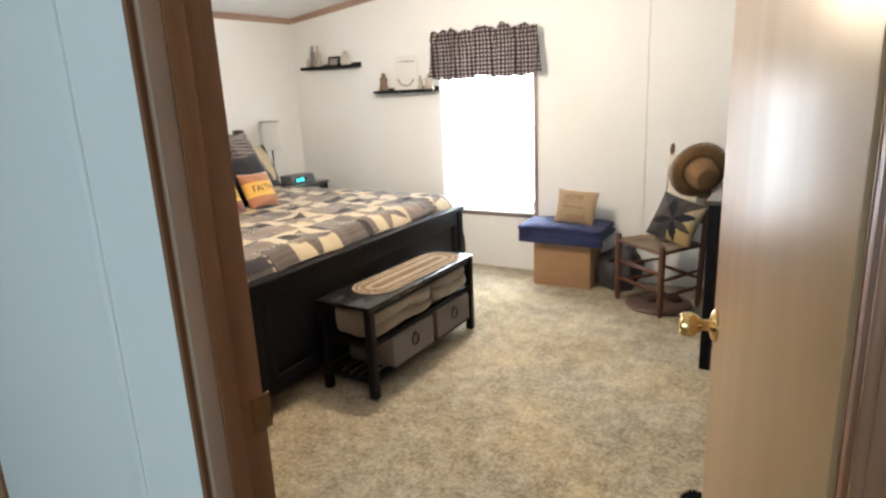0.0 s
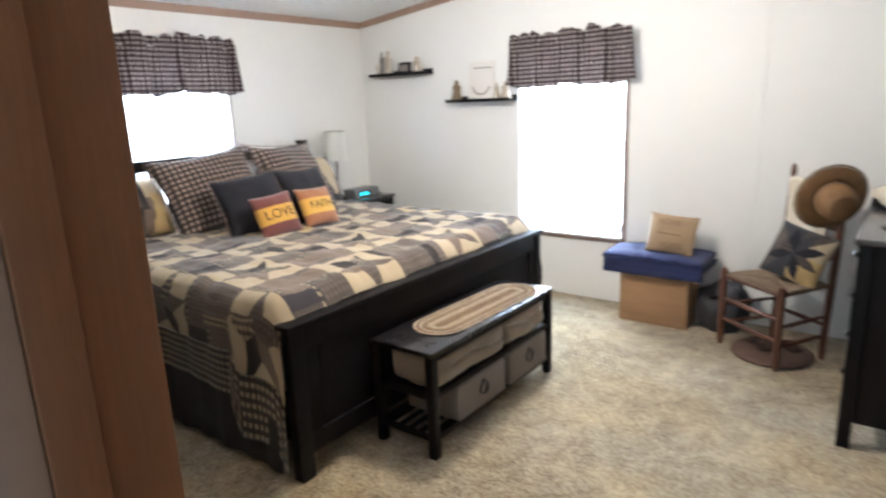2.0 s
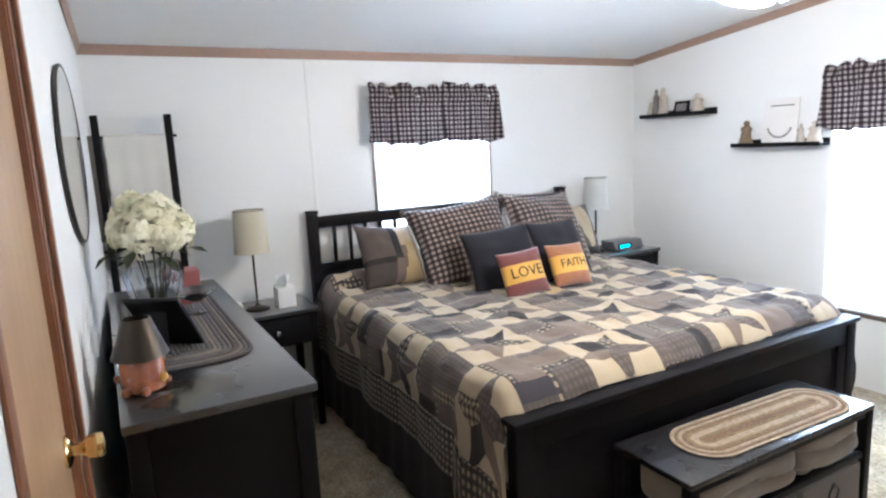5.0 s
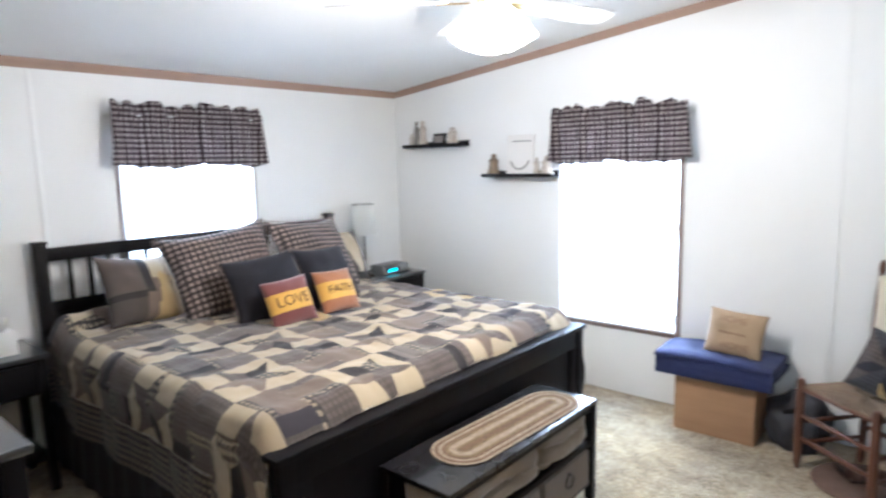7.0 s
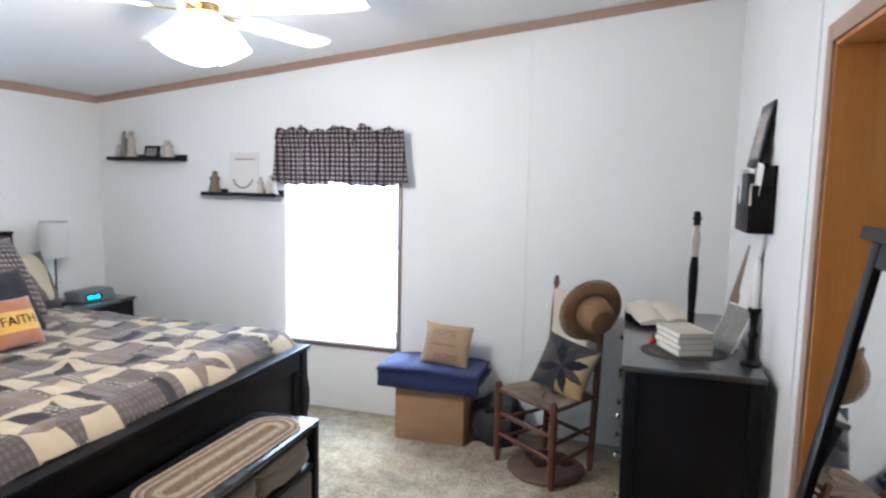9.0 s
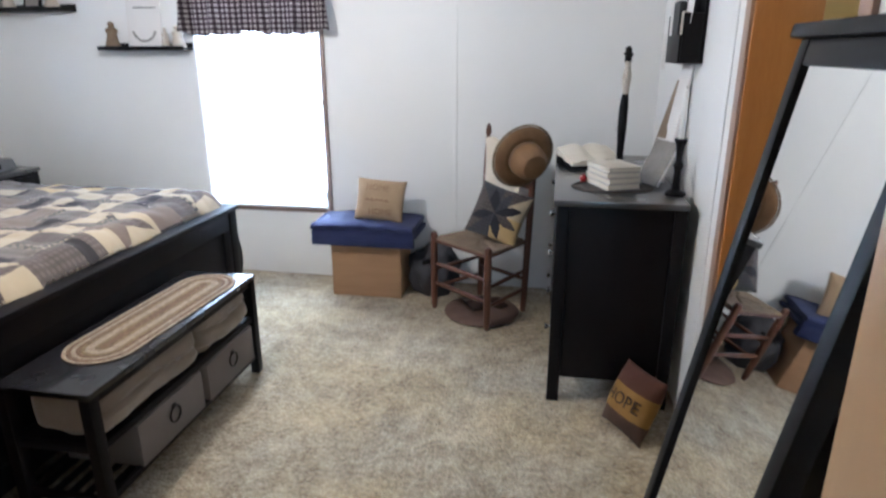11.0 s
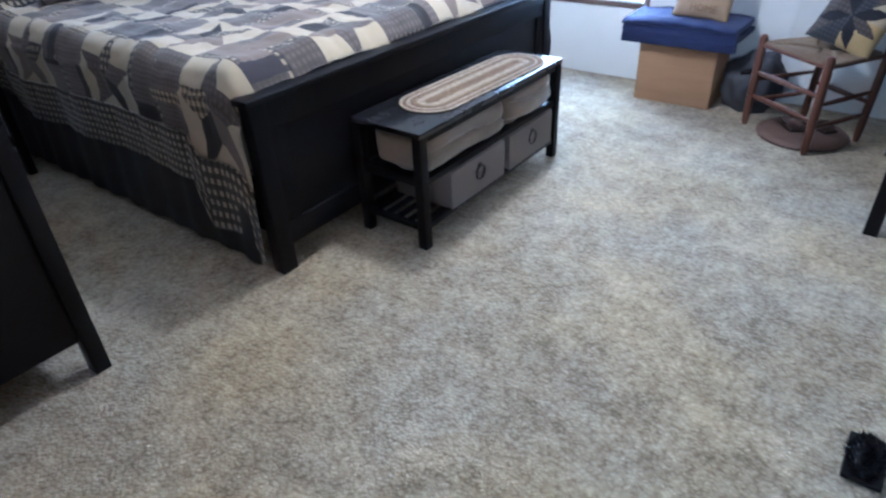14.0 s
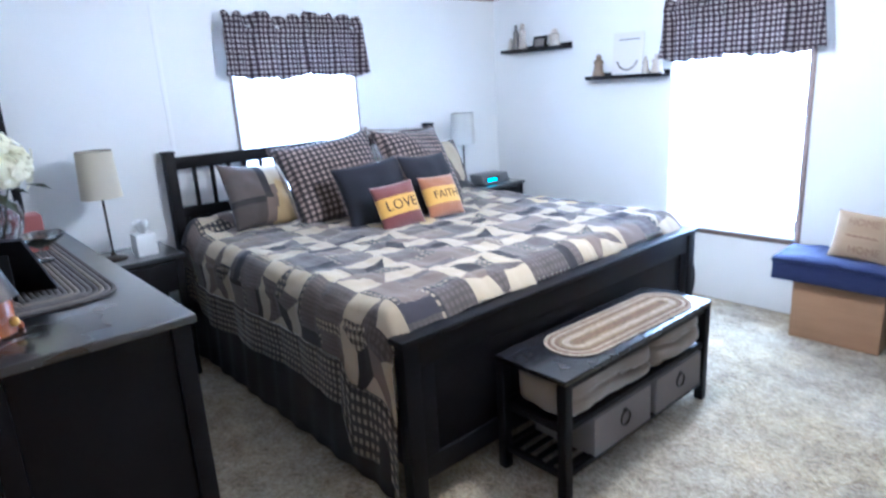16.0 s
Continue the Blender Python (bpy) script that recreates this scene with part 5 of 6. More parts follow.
photo = thing("picture_frame", pose(-2.33, 1.145, LZ + 0.0095, 0, 0, 236) @ pose(0, 0, 0, -36), "black photo frame standing on the runner, seen from behind", "picture frame")
part("frame_back", box(-0.09, 0.09, 0.0, 0.014, 0, 0.235, 0.003), BLACK, photo, local=True)
part("glass_front", box(-0.075, 0.075, -0.002, 0.0, 0.016, 0.218, 0), surface("photo_print", (0.35, 0.32, 0.30), (0.15, 0.13, 0.13), 0.2, big=14, fine=40, bump=0), photo, "glazed photograph", local=True)
bm = box(-0.03, 0.03, 0.014, 0.018, 0.0, 0.17, 0.001, None)
bmesh.ops.transform(bm, verts=bm.verts, matrix=Matrix.Translation((0, 0.0, 0.17)) @ pose(0, 0, 0, 38) @ Matrix.Translation((0, 0, -0.17)))
part("easel_or_gap_board", bm, BLACK, photo, local=True)

jar = thing("candle_jar", (-1.95, 1.01, LZ), "amber glass candle jar with fruit and a dark metal shade", "candle")
AMBER = surface("amber_wax", (0.30, 0.085, 0.02), (0.16, 0.045, 0.015), 0.25, big=26, fine=80, bump=0.1, coat=0.6)
part("jar", turned([(0.048, 0), (0.058, 0.008), (0.060, 0.085), (0.052, 0.100)], pose(-1.95, 1.01, LZ), 26), AMBER, jar, "amber jar")
part("shade", turned([(0.075, 0.10), (0.072, 0.106), (0.036, 0.205), (0.034, 0.205), (0.069, 0.104)], pose(-1.95, 1.01, LZ), 26, caps=False), IRON, jar, "dark pierced metal shade")
for k in range(7):
    a = k * 0.9
    part("wax_fruit", turned([(0.002, -0.013), (0.010, -0.009), (0.013, 0), (0.010, 0.009), (0.002, 0.013)], pose(-1.95 + 0.062 * math.cos(a), 1.01 + 0.062 * math.sin(a), LZ + 0.013 + 0.026 * (k % 2)), 10), [RUST, GOLD, AMBER][k % 3], jar)

red = thing("red_box", (-2.95, 1.24, LZ), "small dull red wooden box with a white lid behind the vase", "box")
part("box_body", box(-3.03, -2.90, 1.17, 1.30, LZ + 0.009, LZ + 0.15, 0.004), surface("dull_red_paint", (0.22, 0.055, 0.045), (0.16, 0.04, 0.035), 0.6), red)

# oval mirror on the south wall, over the dresser
oval = thing("oval_mirror", (-2.52, closet_y(-2.52), 1.59), "oval wall mirror with a thin dark frame", "mirror")
pts = [(0.41 * math.cos(2 * math.pi * k / 72), 0.285 * math.sin(2 * math.pi * k / 72)) for k in range(72)]
disc = bmesh.new()
disc.faces.new([disc.verts.new((x, y, 0)) for x, y in pts])
ext = bmesh.ops.extrude_face_region(disc, geom=disc.faces[:])
bmesh.ops.translate(disc, verts=[v for v in ext["geom"] if isinstance(v, bmesh.types.BMVert)], vec=(0, 0, 0.010))
to_wall = pose(-2.52, closet_y(-2.52) + 0.004, 1.59, -90, 0, -2.41)
bmesh.ops.transform(disc, verts=disc.verts, matrix=to_wall)
part("mirror_glass", disc, MIRROR, oval, smooth=False)
rim = tube_loop(pts, 0.006)
bmesh.ops.transform(rim, verts=rim.verts, matrix=to_wall)
part("mirror_frame", rim, IRON, oval, "thin dark metal frame")

# towel-ladder rack in the corner
rack = thing("blanket_rack", (-3.70, 1.15, LZ), "black wooden rack with hanging cream cloth in the corner", "rack")
for y in (0.985, 1.325):
    part("post", box(-3.72, -3.68, y - 0.018, y + 0.018, 0, 1.79, 0.004), BLACK, rack)
for z in (1.68, 1.10, 0.40):
    part("crossbar", rod((-3.70, 0.95, z), (-3.70, 1.36, z), 0.008), BLACK, rack)
for y in (0.985, 1.325):
    part("foot", box(-3.80, -3.60, y - 0.018, y + 0.018, 0, 0.03, 0.004), BLACK, rack)


def hung(name, y0, y1, ztop, zlow, x, mat, label):
    bm = bmesh.new()
    g = []
    for i in range(25):
        y = y0 + (y1 - y0) * i / 24
        col = [(x + 0.013, ztop)] + [(x + 0.014 + 0.006 * math.sin(i * 0.9) * q, ztop + 0.004 - (ztop - zlow) * q) for q in (0.06, 0.3, 0.6, 1.0)]
        back = [(x - 0.013, ztop - 0.35), (x - 0.013, ztop), (x, ztop + 0.012)]
        g.append([bm.verts.new((a, y, z)) for a, z in back + col])
    for a, b in zip(g, g[1:]):
        for k in range(len(a) - 1):
            bm.faces.new((a[k], b[k], b[k + 1], a[k + 1]))
    c = solo(name, bm, mat, label, "cloth")
    c.modifiers.new("thick", "SOLIDIFY").thickness = 0.003
    return c


hung("cream_throw", 1.015, 1.305, 1.68, 1.0, -3.70, surface("ivory_cotton", (0.66, 0.645, 0.60), (0.60, 0.585, 0.54), 0.92, big=4, fine=300, bump=0.2, depth=0.001, sheen=0.1), "cream throw hanging over the black rack")
hung("taupe_scarf", 0.945, 0.985, 1.68, 1.15, -3.70, surface("taupe_knit", (0.16, 0.14, 0.12), (0.12, 0.105, 0.09), 0.95, bump=0.4), "taupe knitted scarf on the black rack")

# ---- north wall shelves ----
def picture_ledge(x0, x1, z):
    s = thing("wall_shelf", ((x0 + x1) / 2, NORTH, z), "narrow black picture ledge on the wall", "shelf", "picture ledges")
    part("ledge", box(x0, x1, NORTH - 0.105, NORTH - 0.001, z - 0.016, z, 0.002), BLACK, s)
    part("lip", box(x0, x1, NORTH - 0.112, NORTH - 0.105, z - 0.016, z + 0.010, 0.002), BLACK, s)
    part("back_rail", box(x0, x1, NORTH - 0.012, NORTH - 0.001, z, z + 0.030, 0.002), BLACK, s)
    return s


picture_ledge(-3.65, -3.035, 1.697)
picture_ledge(-2.845, -2.255, 1.462)
BISQUE = surface("cream_bisque", (0.58, 0.53, 0.46), (0.40, 0.34, 0.28), 0.7, big=18, fine=70, bump=0.1)
DRIFT = surface("weathered_brown_resin", (0.26, 0.19, 0.12), (0.13, 0.09, 0.06), 0.75, big=22, fine=90, bump=0.25)
GREYFIG = surface("grey_brown_resin", (0.24, 0.22, 0.20), (0.15, 0.135, 0.12), 0.75, big=22, fine=90, bump=0.2)


def figurine(x, z, h, r, mat, label, y=NORTH - 0.06, wide=1.0):
    """A plain standing ornament: robe, shoulders and a round top."""
    bm = turned([(r * 0.95, 0), (r, h * 0.04), (r * 0.74, h * 0.30), (r * 0.62, h * 0.52), (r * 0.78, h * 0.66), (r * 0.62, h * 0.74), (r * 0.30, h * 0.78), (r * 0.44, h * 0.85), (r * 0.44, h * 0.93), (r * 0.15, h)], None, 14)
    for v in bm.verts:
        v.co.x *= wide
        v.co += Vector((1, 1, 0)) * 0.1 * r * noise.noise(v.co * 60 + Vector((x * 9, 0, 0)))
    bmesh.ops.translate(bm, verts=bm.verts, vec=(x, y, z + 0.0005))
    return solo("figurine", bm, mat, label, "figurine", "ornaments on the ledges")


figurine(-3.585, 1.697, 0.10, 0.028, BISQUE, "small cream resin ornament on the ledge")
figurine(-3.53, 1.697, 0.195, 0.030, GREYFIG, "tall grey-brown resin figurine on the ledge")
figurine(-3.465, 1.697, 0.200, 0.032, BISQUE, "tall cream resin figurine on the ledge", wide=1.3)
figurine(-3.155, 1.697, 0.130, 0.040, BISQUE, "cream angel-like resin ornament on the ledge", wide=1.4)
fr = thing("picture_frame", pose(-3.31, NORTH - 0.055, 1.6975) @ pose(0, 0, 0, -14), "small black photo frame leaning on the ledge", "picture frame")
part("frame", box(-0.065, 0.065, 0.0, 0.012, 0, 0.095, 0.003), BLACK, fr, local=True)
part("photo", box(-0.045, 0.045, -0.0015, 0.0, 0.02, 0.075, 0), bpy.data.materials["photo_print"], fr, "faded photograph", local=True)
figurine(-2.765, 1.462, 0.155, 0.046, DRIFT, "brown resin figurine like a hooded bundle on the ledge")
figurine(-2.40, 1.462, 0.120, 0.026, BISQUE, "cream resin figurine with a brown top on the ledge")
figurine(-2.315, 1.462, 0.130, 0.038, BISQUE, "cream resin figure ornament on the ledge", wide=1.3)
card = thing("greeting_card", pose(-2.555, NORTH - 0.045, 1.4625) @ pose(0, 0, 0, -6), "white framed print with a garland drawing on the ledge", "picture")
CARD = surface("white_card", (0.76, 0.74, 0.72), (0.70, 0.68, 0.66), 0.7, bump=0.05)
part("board", box(-0.115, 0.115, 0, 0.008, 0, 0.285, 0.001), CARD, card, local=True)
part("title_bar", box(-0.07, 0.085, -0.0012, 0.0, 0.235, 0.242, 0), GREYP, card, "printed line", local=True)
gar = bmesh.new()
for k in range(15):
    a = math.pi * (1.12 + 0.76 * k / 14)
    add_box(gar, -0.008, 0.008, -0.0015, 0, -0.005, 0.005, 0, 0, pose(0.085 * math.cos(a) * 0.95, 0, 0.125 + 0.085 * math.sin(a), 0, 40 * math.sin(k * 2.0), 0))
part("garland", gar, GREYFIG, card, "grey-brown garland drawing", local=True)

# ---- boxes, pillow and chair by the north wall ----
carton = thing("cardboard_box", (-1.08, 4.62, 0), "brown cardboard carton standing on the carpet", "box")
part("carton_body", box(-1.300, -0.868, 4.485, 4.765, 0.0, 0.385, 0.004), CARDBOARD, carton)
part("flap_seam", box(-1.298, -0.870, 4.4825, 4.485, 0.335, 0.338, 0.0), BINCLOTH, carton, "edge of a folded flap")
# navy blanket folded in four on the carton: each fold a flattened roll with fine quilting ribs
def folded(x0, x1, y0, y1, z0, z1, seed):
    """A cloth fold: its round front edge at y0, ribs along x, ends a little uneven."""
    bm = bmesh.new()
    cy, cz, hy, hz = (y0 + y1) / 2, (z0 + z1) / 2, (y1 - y0) / 2, (z1 - z0) / 2
    n, m = 88, 40
    rings = []
    for i in range(m + 1):
        u = i / m
        ring = []
        for k in range(n):
            a = 2 * math.pi * k / n
            c, s2 = math.cos(a), math.sin(a)
            y = hy * math.copysign(abs(c) ** 0.22, c)
            z = hz * math.copysign(abs(s2) ** 0.75, s2)
            rib = 0.0028 * math.sin(k * 2.1)
            w = 0.010 * noise.noise(Vector((u * 4, y * 7, seed))) + 0.006 * noise.noise(Vector((u * 11, z * 20, seed + 4)))
            x = x0 + (x1 - x0) * u + (0.012 * noise.noise(Vector((y * 9, z * 12, seed + 9 * (u > 0.5)))) if u in (0.0, 1.0) else 0)
            droop = 0.012 * (2 * abs(u - 0.5)) ** 4
            ring.append(bm.verts.new((x, cy + y + (w + rib) * abs(c), max(z0, cz + z + (w + rib) * max(0.0, s2) - droop * (s2 > 0)))))
        rings.append(ring)
    for a, b in zip(rings, rings[1:]):
        for k in range(n):
            bm.faces.new((a[k], a[(k + 1) % n], b[(k + 1) % n], b[k]))
    bm.faces.new(rings[0][::-1])
    bm.faces.new(rings[-1])
    return bm


cov = thing("navy_blanket", (-1.08, 4.62, 0.385), "navy blue quilted blanket folded on the carton", "blanket")
part("lower_fold", folded(-1.388, -0.772, 4.432, 4.785, 0.3855, 0.426, 3), NAVY, cov, angle=80)
part("front_drop", folded(-1.394, -0.778, 4.424, 4.483, 0.335, 0.440, 5), NAVY, cov, angle=80)
part("upper_fold", folded(-1.400, -0.782, 4.424, 4.785, 0.425, 0.472, 7), NAVY, cov, angle=80)
bur = surface("burlap", (0.37, 0.265, 0.165), (0.29, 0.205, 0.125), 0.95, big=10, fine=380, bump=0.5, depth=0.001)
hp = thing("burlap_pillow", pose(-1.020, 4.555, 0.460, 0, 0, -4) @ pose(0, 0, 0, -17, 3, 0), "tan burlap pillow printed HOME above and below", "pillow")
part("pillow_cover", pillow_mesh(0.310, 0.258, 0.10, seed=21), bur, hp, local=True, angle=180)
RED = surface("faded_brown_print", (0.25, 0.155, 0.095), (0.19, 0.115, 0.07), 0.95, bump=0.1)
printed("HOME", 0.052, 0.310, 0.258, 0.10, -0.01, 0.200, RED, hp, "faded brown letters")
printed("HOME", 0.052, 0.310, 0.258, 0.10, 0.02, 0.058, RED, hp, "faded brown letters")
bm = bmesh.new()
for k in range(24):
    x = -0.07 + 0.14 * k / 23
    add_box(bm, x - 0.004, x + 0.004, -0.0560, -0.0530, 0.124 + 0.003 * math.sin(k * 2.9), 0.131 + 0.004 * math.sin(k * 1.3))
part("script_line", bm, RED, hp, "illegible scrolled line", local=True)

# dark bag on the carpet beside the carton
bagm = surface("dark_grey_nylon", (0.026, 0.026, 0.032), (0.055, 0.054, 0.062), 0.7, big=10, fine=160, bump=0.4, depth=0.002)
bm = bmesh.new()
bmesh.ops.create_icosphere(bm, subdivisions=4, radius=1)
for v in bm.verts:
    n = noise.noise(v.co * 1.9) * 0.26 + noise.noise(v.co * 4.5) * 0.13 + 0.05 * abs(noise.noise(v.co * 11))
    c = v.co * (1 + n)
    v.co = Vector((-0.685 + c.x * 0.155, 4.630 + c.y * 0.120, max(0.0, 0.145 + c.z * 0.175)))
duffel = thing("duffel_bag", (-0.70, 4.625, 0), "slumped dark grey bag on the carpet", "bag")
part("bag_body", bm, bagm, duffel, angle=180)
part("strap", rod((-0.74, 4.525, 0.22), (-0.66, 4.535, 0.25), 0.010, seg=8, swell=0.004), BLACK, duffel, "black strap")

bm = turned([(0.205, 0.0), (0.215, 0.012), (0.205, 0.024), (0.16, 0.028), (0.02, 0.030)], pose(-0.36, 4.36, 0.001), 40)
for v in bm.verts:
    v.co.z += 0.004 * math.sin(60 * (Vector((v.co.x + 0.36, v.co.y - 4.36)).length))
    v.co.z = max(v.co.z, 0.0)
solo("round_mat", bm, surface("brown_rag_rug", (0.14, 0.085, 0.062), (0.095, 0.058, 0.045), 0.95, big=16, fine=120, bump=0.5, depth=0.003), "round brown rag mat on the carpet under the chair", "mat")
for k, (x, y, rz) in enumerate(((-0.42, 4.40, 30), (-0.31, 4.44, 50))):
    s = thing("slipper", pose(x, y, 0.031, 0, 0, rz), "worn brown slipper on the round mat", "slipper", "slippers")
    bm = bmesh.new()
    add_box(bm, -0.036, 0.036, -0.10, 0.10, 0, 0.014, 0.006)
    part("sole", bm, INK, s, local=True)
    bm = bmesh.new()
    bmesh.ops.create_icosphere(bm, subdivisions=3, radius=1)
    for v in bm.verts:
        v.co = Vector((v.co.x * 0.040, -0.045 + v.co.y * 0.055, max(0.012, 0.012 + v.co.z * 0.040)))
    part("upper", bm, surface("brown_suede", (0.10, 0.055, 0.04), (0.07, 0.04, 0.03), 0.9), s, local=True)

CHAIRWOOD = surface("reddish_brown_wood", (0.125, 0.050, 0.028), (0.075, 0.030, 0.018), 0.38, big=6, fine=70, stretch=(3, 3, 0.8), bump=0.1, depth=0.0006)
RUSH = surface("woven_rush", (0.22, 0.16, 0.105), (0.14, 0.10, 0.066), 0.85, big=14, fine=150, bump=0.5, depth=0.002)
chair = thing("ladderback_chair", pose(-0.37, 4.395, 0, 0, 0, -37.5), "reddish-brown wooden ladderback chair with a woven rush seat", "chair")
FW, BW, DP = 0.212, 0.175, 0.17
for s in (-1, 1):
    part("front_leg", turned([(0.013, 0), (0.019, 0.03), (0.020, 0.20), (0.021, 0.38), (0.019, 0.425), (0.021, 0.445), (0.016, 0.462), (0.004, 0.468)], pose(s * FW, -DP, 0), 16), CHAIRWOOD, chair, local=True)
    part("back_post", turned([(0.013, 0), (0.018, 0.03), (0.019, 0.42), (0.018, 0.80), (0.015, 0.96), (0.010, 0.975), (0.017, 0.995), (0.013, 1.03), (0.004, 1.045)], pose(s * BW, DP, 0) @ pose(0, 0, 0, -3), 16), CHAIRWOOD, chair, local=True)
    for z in (0.13, 0.24):
        part("side_rung", rod((s * FW, -DP, z), (s * BW, DP, z + 0.01), 0.008, swell=0.004), CHAIRWOOD, chair, local=True)
    part("seat_side_rail", rod((s * FW, -DP, 0.415), (s * BW, DP, 0.42), 0.011), CHAIRWOOD, chair, local=True)
for z in (0.16, 0.28):
    part("front_rung", rod((-FW, -DP, z), (FW, -DP, z), 0.009, swell=0.005), CHAIRWOOD, chair, local=True)
part("back_rung", rod((-BW, DP, 0.20), (BW, DP, 0.20), 0.009, swell=0.004), CHAIRWOOD, chair, local=True)
part("seat_front_rail", rod((-FW, -DP, 0.415), (FW, -DP, 0.415), 0.011), CHAIRWOOD, chair, local=True)
for z in (0.58, 0.74, 0.90):
    bm = bmesh.new()
    g = []
    for i in range(13):
        u = i / 12
        x, y = -BW + 2 * BW * u, DP + 0.052 * (z - 0.02) + 0.020 * math.sin(math.pi * u)
        hgt = 0.030 + 0.014 * math.sin(math.pi * u)
        g.append([bm.verts.new((x, y + dy, z + dz)) for dy, dz in ((-0.004, -0.03), (-0.004, hgt), (0.004, hgt), (0.004, -0.03))])
    for a, b in zip(g, g[1:]):
        for k in range(4):
            bm.faces.new((a[k], a[(k + 1) % 4], b[(k + 1) % 4], b[k]))
    bm.faces.new(g[0])
    bm.faces.new(g[-1][::-1])
    part("back_slat", bm, CHAIRWOOD, chair, local=True)
strands, places = [], []
for tri in (((-FW, -DP), (FW, -DP)), ((FW, -DP), (BW, DP)), ((BW, DP), (-BW, DP)), ((-BW, DP), (-FW, -DP))):
    (xa, ya), (xb, yb) = tri
    n = 20
    for k in range(n):
        f = (k + 0.5) / n
        px, py = xa + (xb - xa) * f, ya + (yb - ya) * f
        inw = min(f, 1 - f) * 2 * 0.92
        qx, qy = px * (1 - inw), py * (1 - inw)
        d = Vector((qx - px, qy - py, 0)).length
        if d > 0.012:
            strands.append([(0.0085, -0.008), (0.0085, d)])
            places.append(Matrix.Translation((0, 0, 0.4265)) @ between((px, py, 0), (qx, qy, -0.004)))
seat_bm = bmesh.new()
low = [seat_bm.verts.new((x, y, 0.416)) for x, y in ((-FW, -DP), (FW, -DP), (BW, DP), (-BW, DP))]
ext = bmesh.ops.extrude_face_region(seat_bm, geom=[seat_bm.faces.new(low)])
bmesh.ops.translate(seat_bm, verts=[q for q in ext["geom"] if isinstance(q, bmesh.types.BMVert)], vec=(0, 0, 0.006))
seat = part("seat", seat_bm, RUSH, chair, "woven rush seat", local=True)
for prof, m in zip(strands, places):
    part("rush_strand", turned(prof, m, 6), RUSH, seat, local=True)

# star pillow leaning on the chair's back
sp_m = pose(-0.330, 4.360, 0.445, 0, 0, -20) @ pose(0.0, 0.0, 0, -24, 13, 0)
star = thing("star_pillow", sp_m, "patchwork pillow with a navy and tan star", "pillow")
bm = pillow_mesh(0.315, 0.30, 0.13, seed=31, n=44)
for f in bm.faces:
    c = f.calc_center_median()
    u, v = c.x / 0.148, (c.z - 0.145) / 0.145
    r, a = math.hypot(u, v), math.atan2(v, u)
    k = int(((a + math.pi) / (math.pi / 4)) % 8)
    loc = abs(((a + math.pi) % (math.pi / 4)) - math.pi / 8) / (math.pi / 8)
    inside = r < 0.98 - 0.52 * loc
    f.material_index = ((0, 1, 0, 2)[k % 4] if inside else (2, 1, 3, 3, 4, 2, 1, 2)[k])
NAVYPLAID = checked("navy_plaid", (0.020, 0.022, 0.032), (0.055, 0.056, 0.066), 0.018, "xz")
PLUM = checked("taupe_plum_plaid", (0.055, 0.043, 0.041), (0.100, 0.078, 0.070), 0.020, "xz")
NIGHT = surface("midnight_cotton", (0.008, 0.008, 0.013), (0.014, 0.013, 0.019), 0.95, bump=0.3)
part("pillow_cover", bm, [NIGHT, NAVYPLAID, PLUM, QTAN, QCREAM], star, local=True, angle=180)

# cream cloths over the chair's back
bm = bmesh.new()
g = []
for i in range(21):
    u = i / 20
    x = -0.165 + 0.27 * u
    col = []
    for j in range(22):
        s = j / 21
        z = 0.965 - 0.50 * s + 0.012 * math.sin(u * 9)
        y = 0.165 + 0.052 * (z - 0.02) - 0.022 - 0.010 * math.sin(u * 19 + s * 2) * s
        col.append(bm.verts.new((x + 0.015 * math.sin(s * 4), y, z)))
    g.append(col)
for a, b in zip(g, g[1:]):
    for k in range(21):
        bm.faces.new((a[k], b[k], b[k + 1], a[k + 1]))
cl = part("shawl", bm, CREAM, None)
cl.matrix_world = pose(-0.37, 4.395, 0, 0, 0, -37.5)
cl.modifiers.new("thick", "SOLIDIFY").thickness = 0.004
tagged(cl, "cream crocheted shawl hanging on the chair's back", "shawl")

# straw hat hung on the chair's post
STRAW = surface("golden_straw", (0.25, 0.135, 0.052), (0.12, 0.064, 0.028), 0.7, big=12, fine=140, bump=0.5, depth=0.0015)
hat_m = look((-0.146, 4.345, 0.903), (0.36, 3.52, 0.63)) @ Matrix.Scale(1.12, 4)
hat = thing("straw_hat", hat_m, "golden straw hat with an open-work brim hung on the chair", "hat")
part("crown", turned([(0.085, 0.0), (0.084, -0.03), (0.078, -0.075), (0.056, -0.104), (0.012, -0.110)], None, 36), STRAW, hat, local=True)
brim = part("brim", turned([(0.083, 0.0), (0.105, 0.004), (0.130, 0.010), (0.149, 0.015)], None, 48, caps=False), STRAW, hat, local=True)
brim.modifiers.new("thick", "SOLIDIFY").thickness = 0.004
rim = tube_loop([(0.155 * math.cos(2 * math.pi * k / 72), 0.155 * math.sin(2 * math.pi * k / 72)) for k in range(72)], 0.005, 1.0, 8, 0.15, 0.02)
rb = part("rim_braid", rim, DRIFT, hat, "dark woven rim", local=True)
rb.matrix_basis = Matrix.Translation((0, 0, 0.014))
for k in range(44):
    a = 2 * math.pi * k / 44
    lo = rod((0.130 * math.cos(a), 0.130 * math.sin(a), 0.012), (0.155 * math.cos(a + 0.05), 0.155 * math.sin(a + 0.05), 0.018), 0.0022, seg=5)
    part("open_weave", lo, STRAW, hat, local=True)
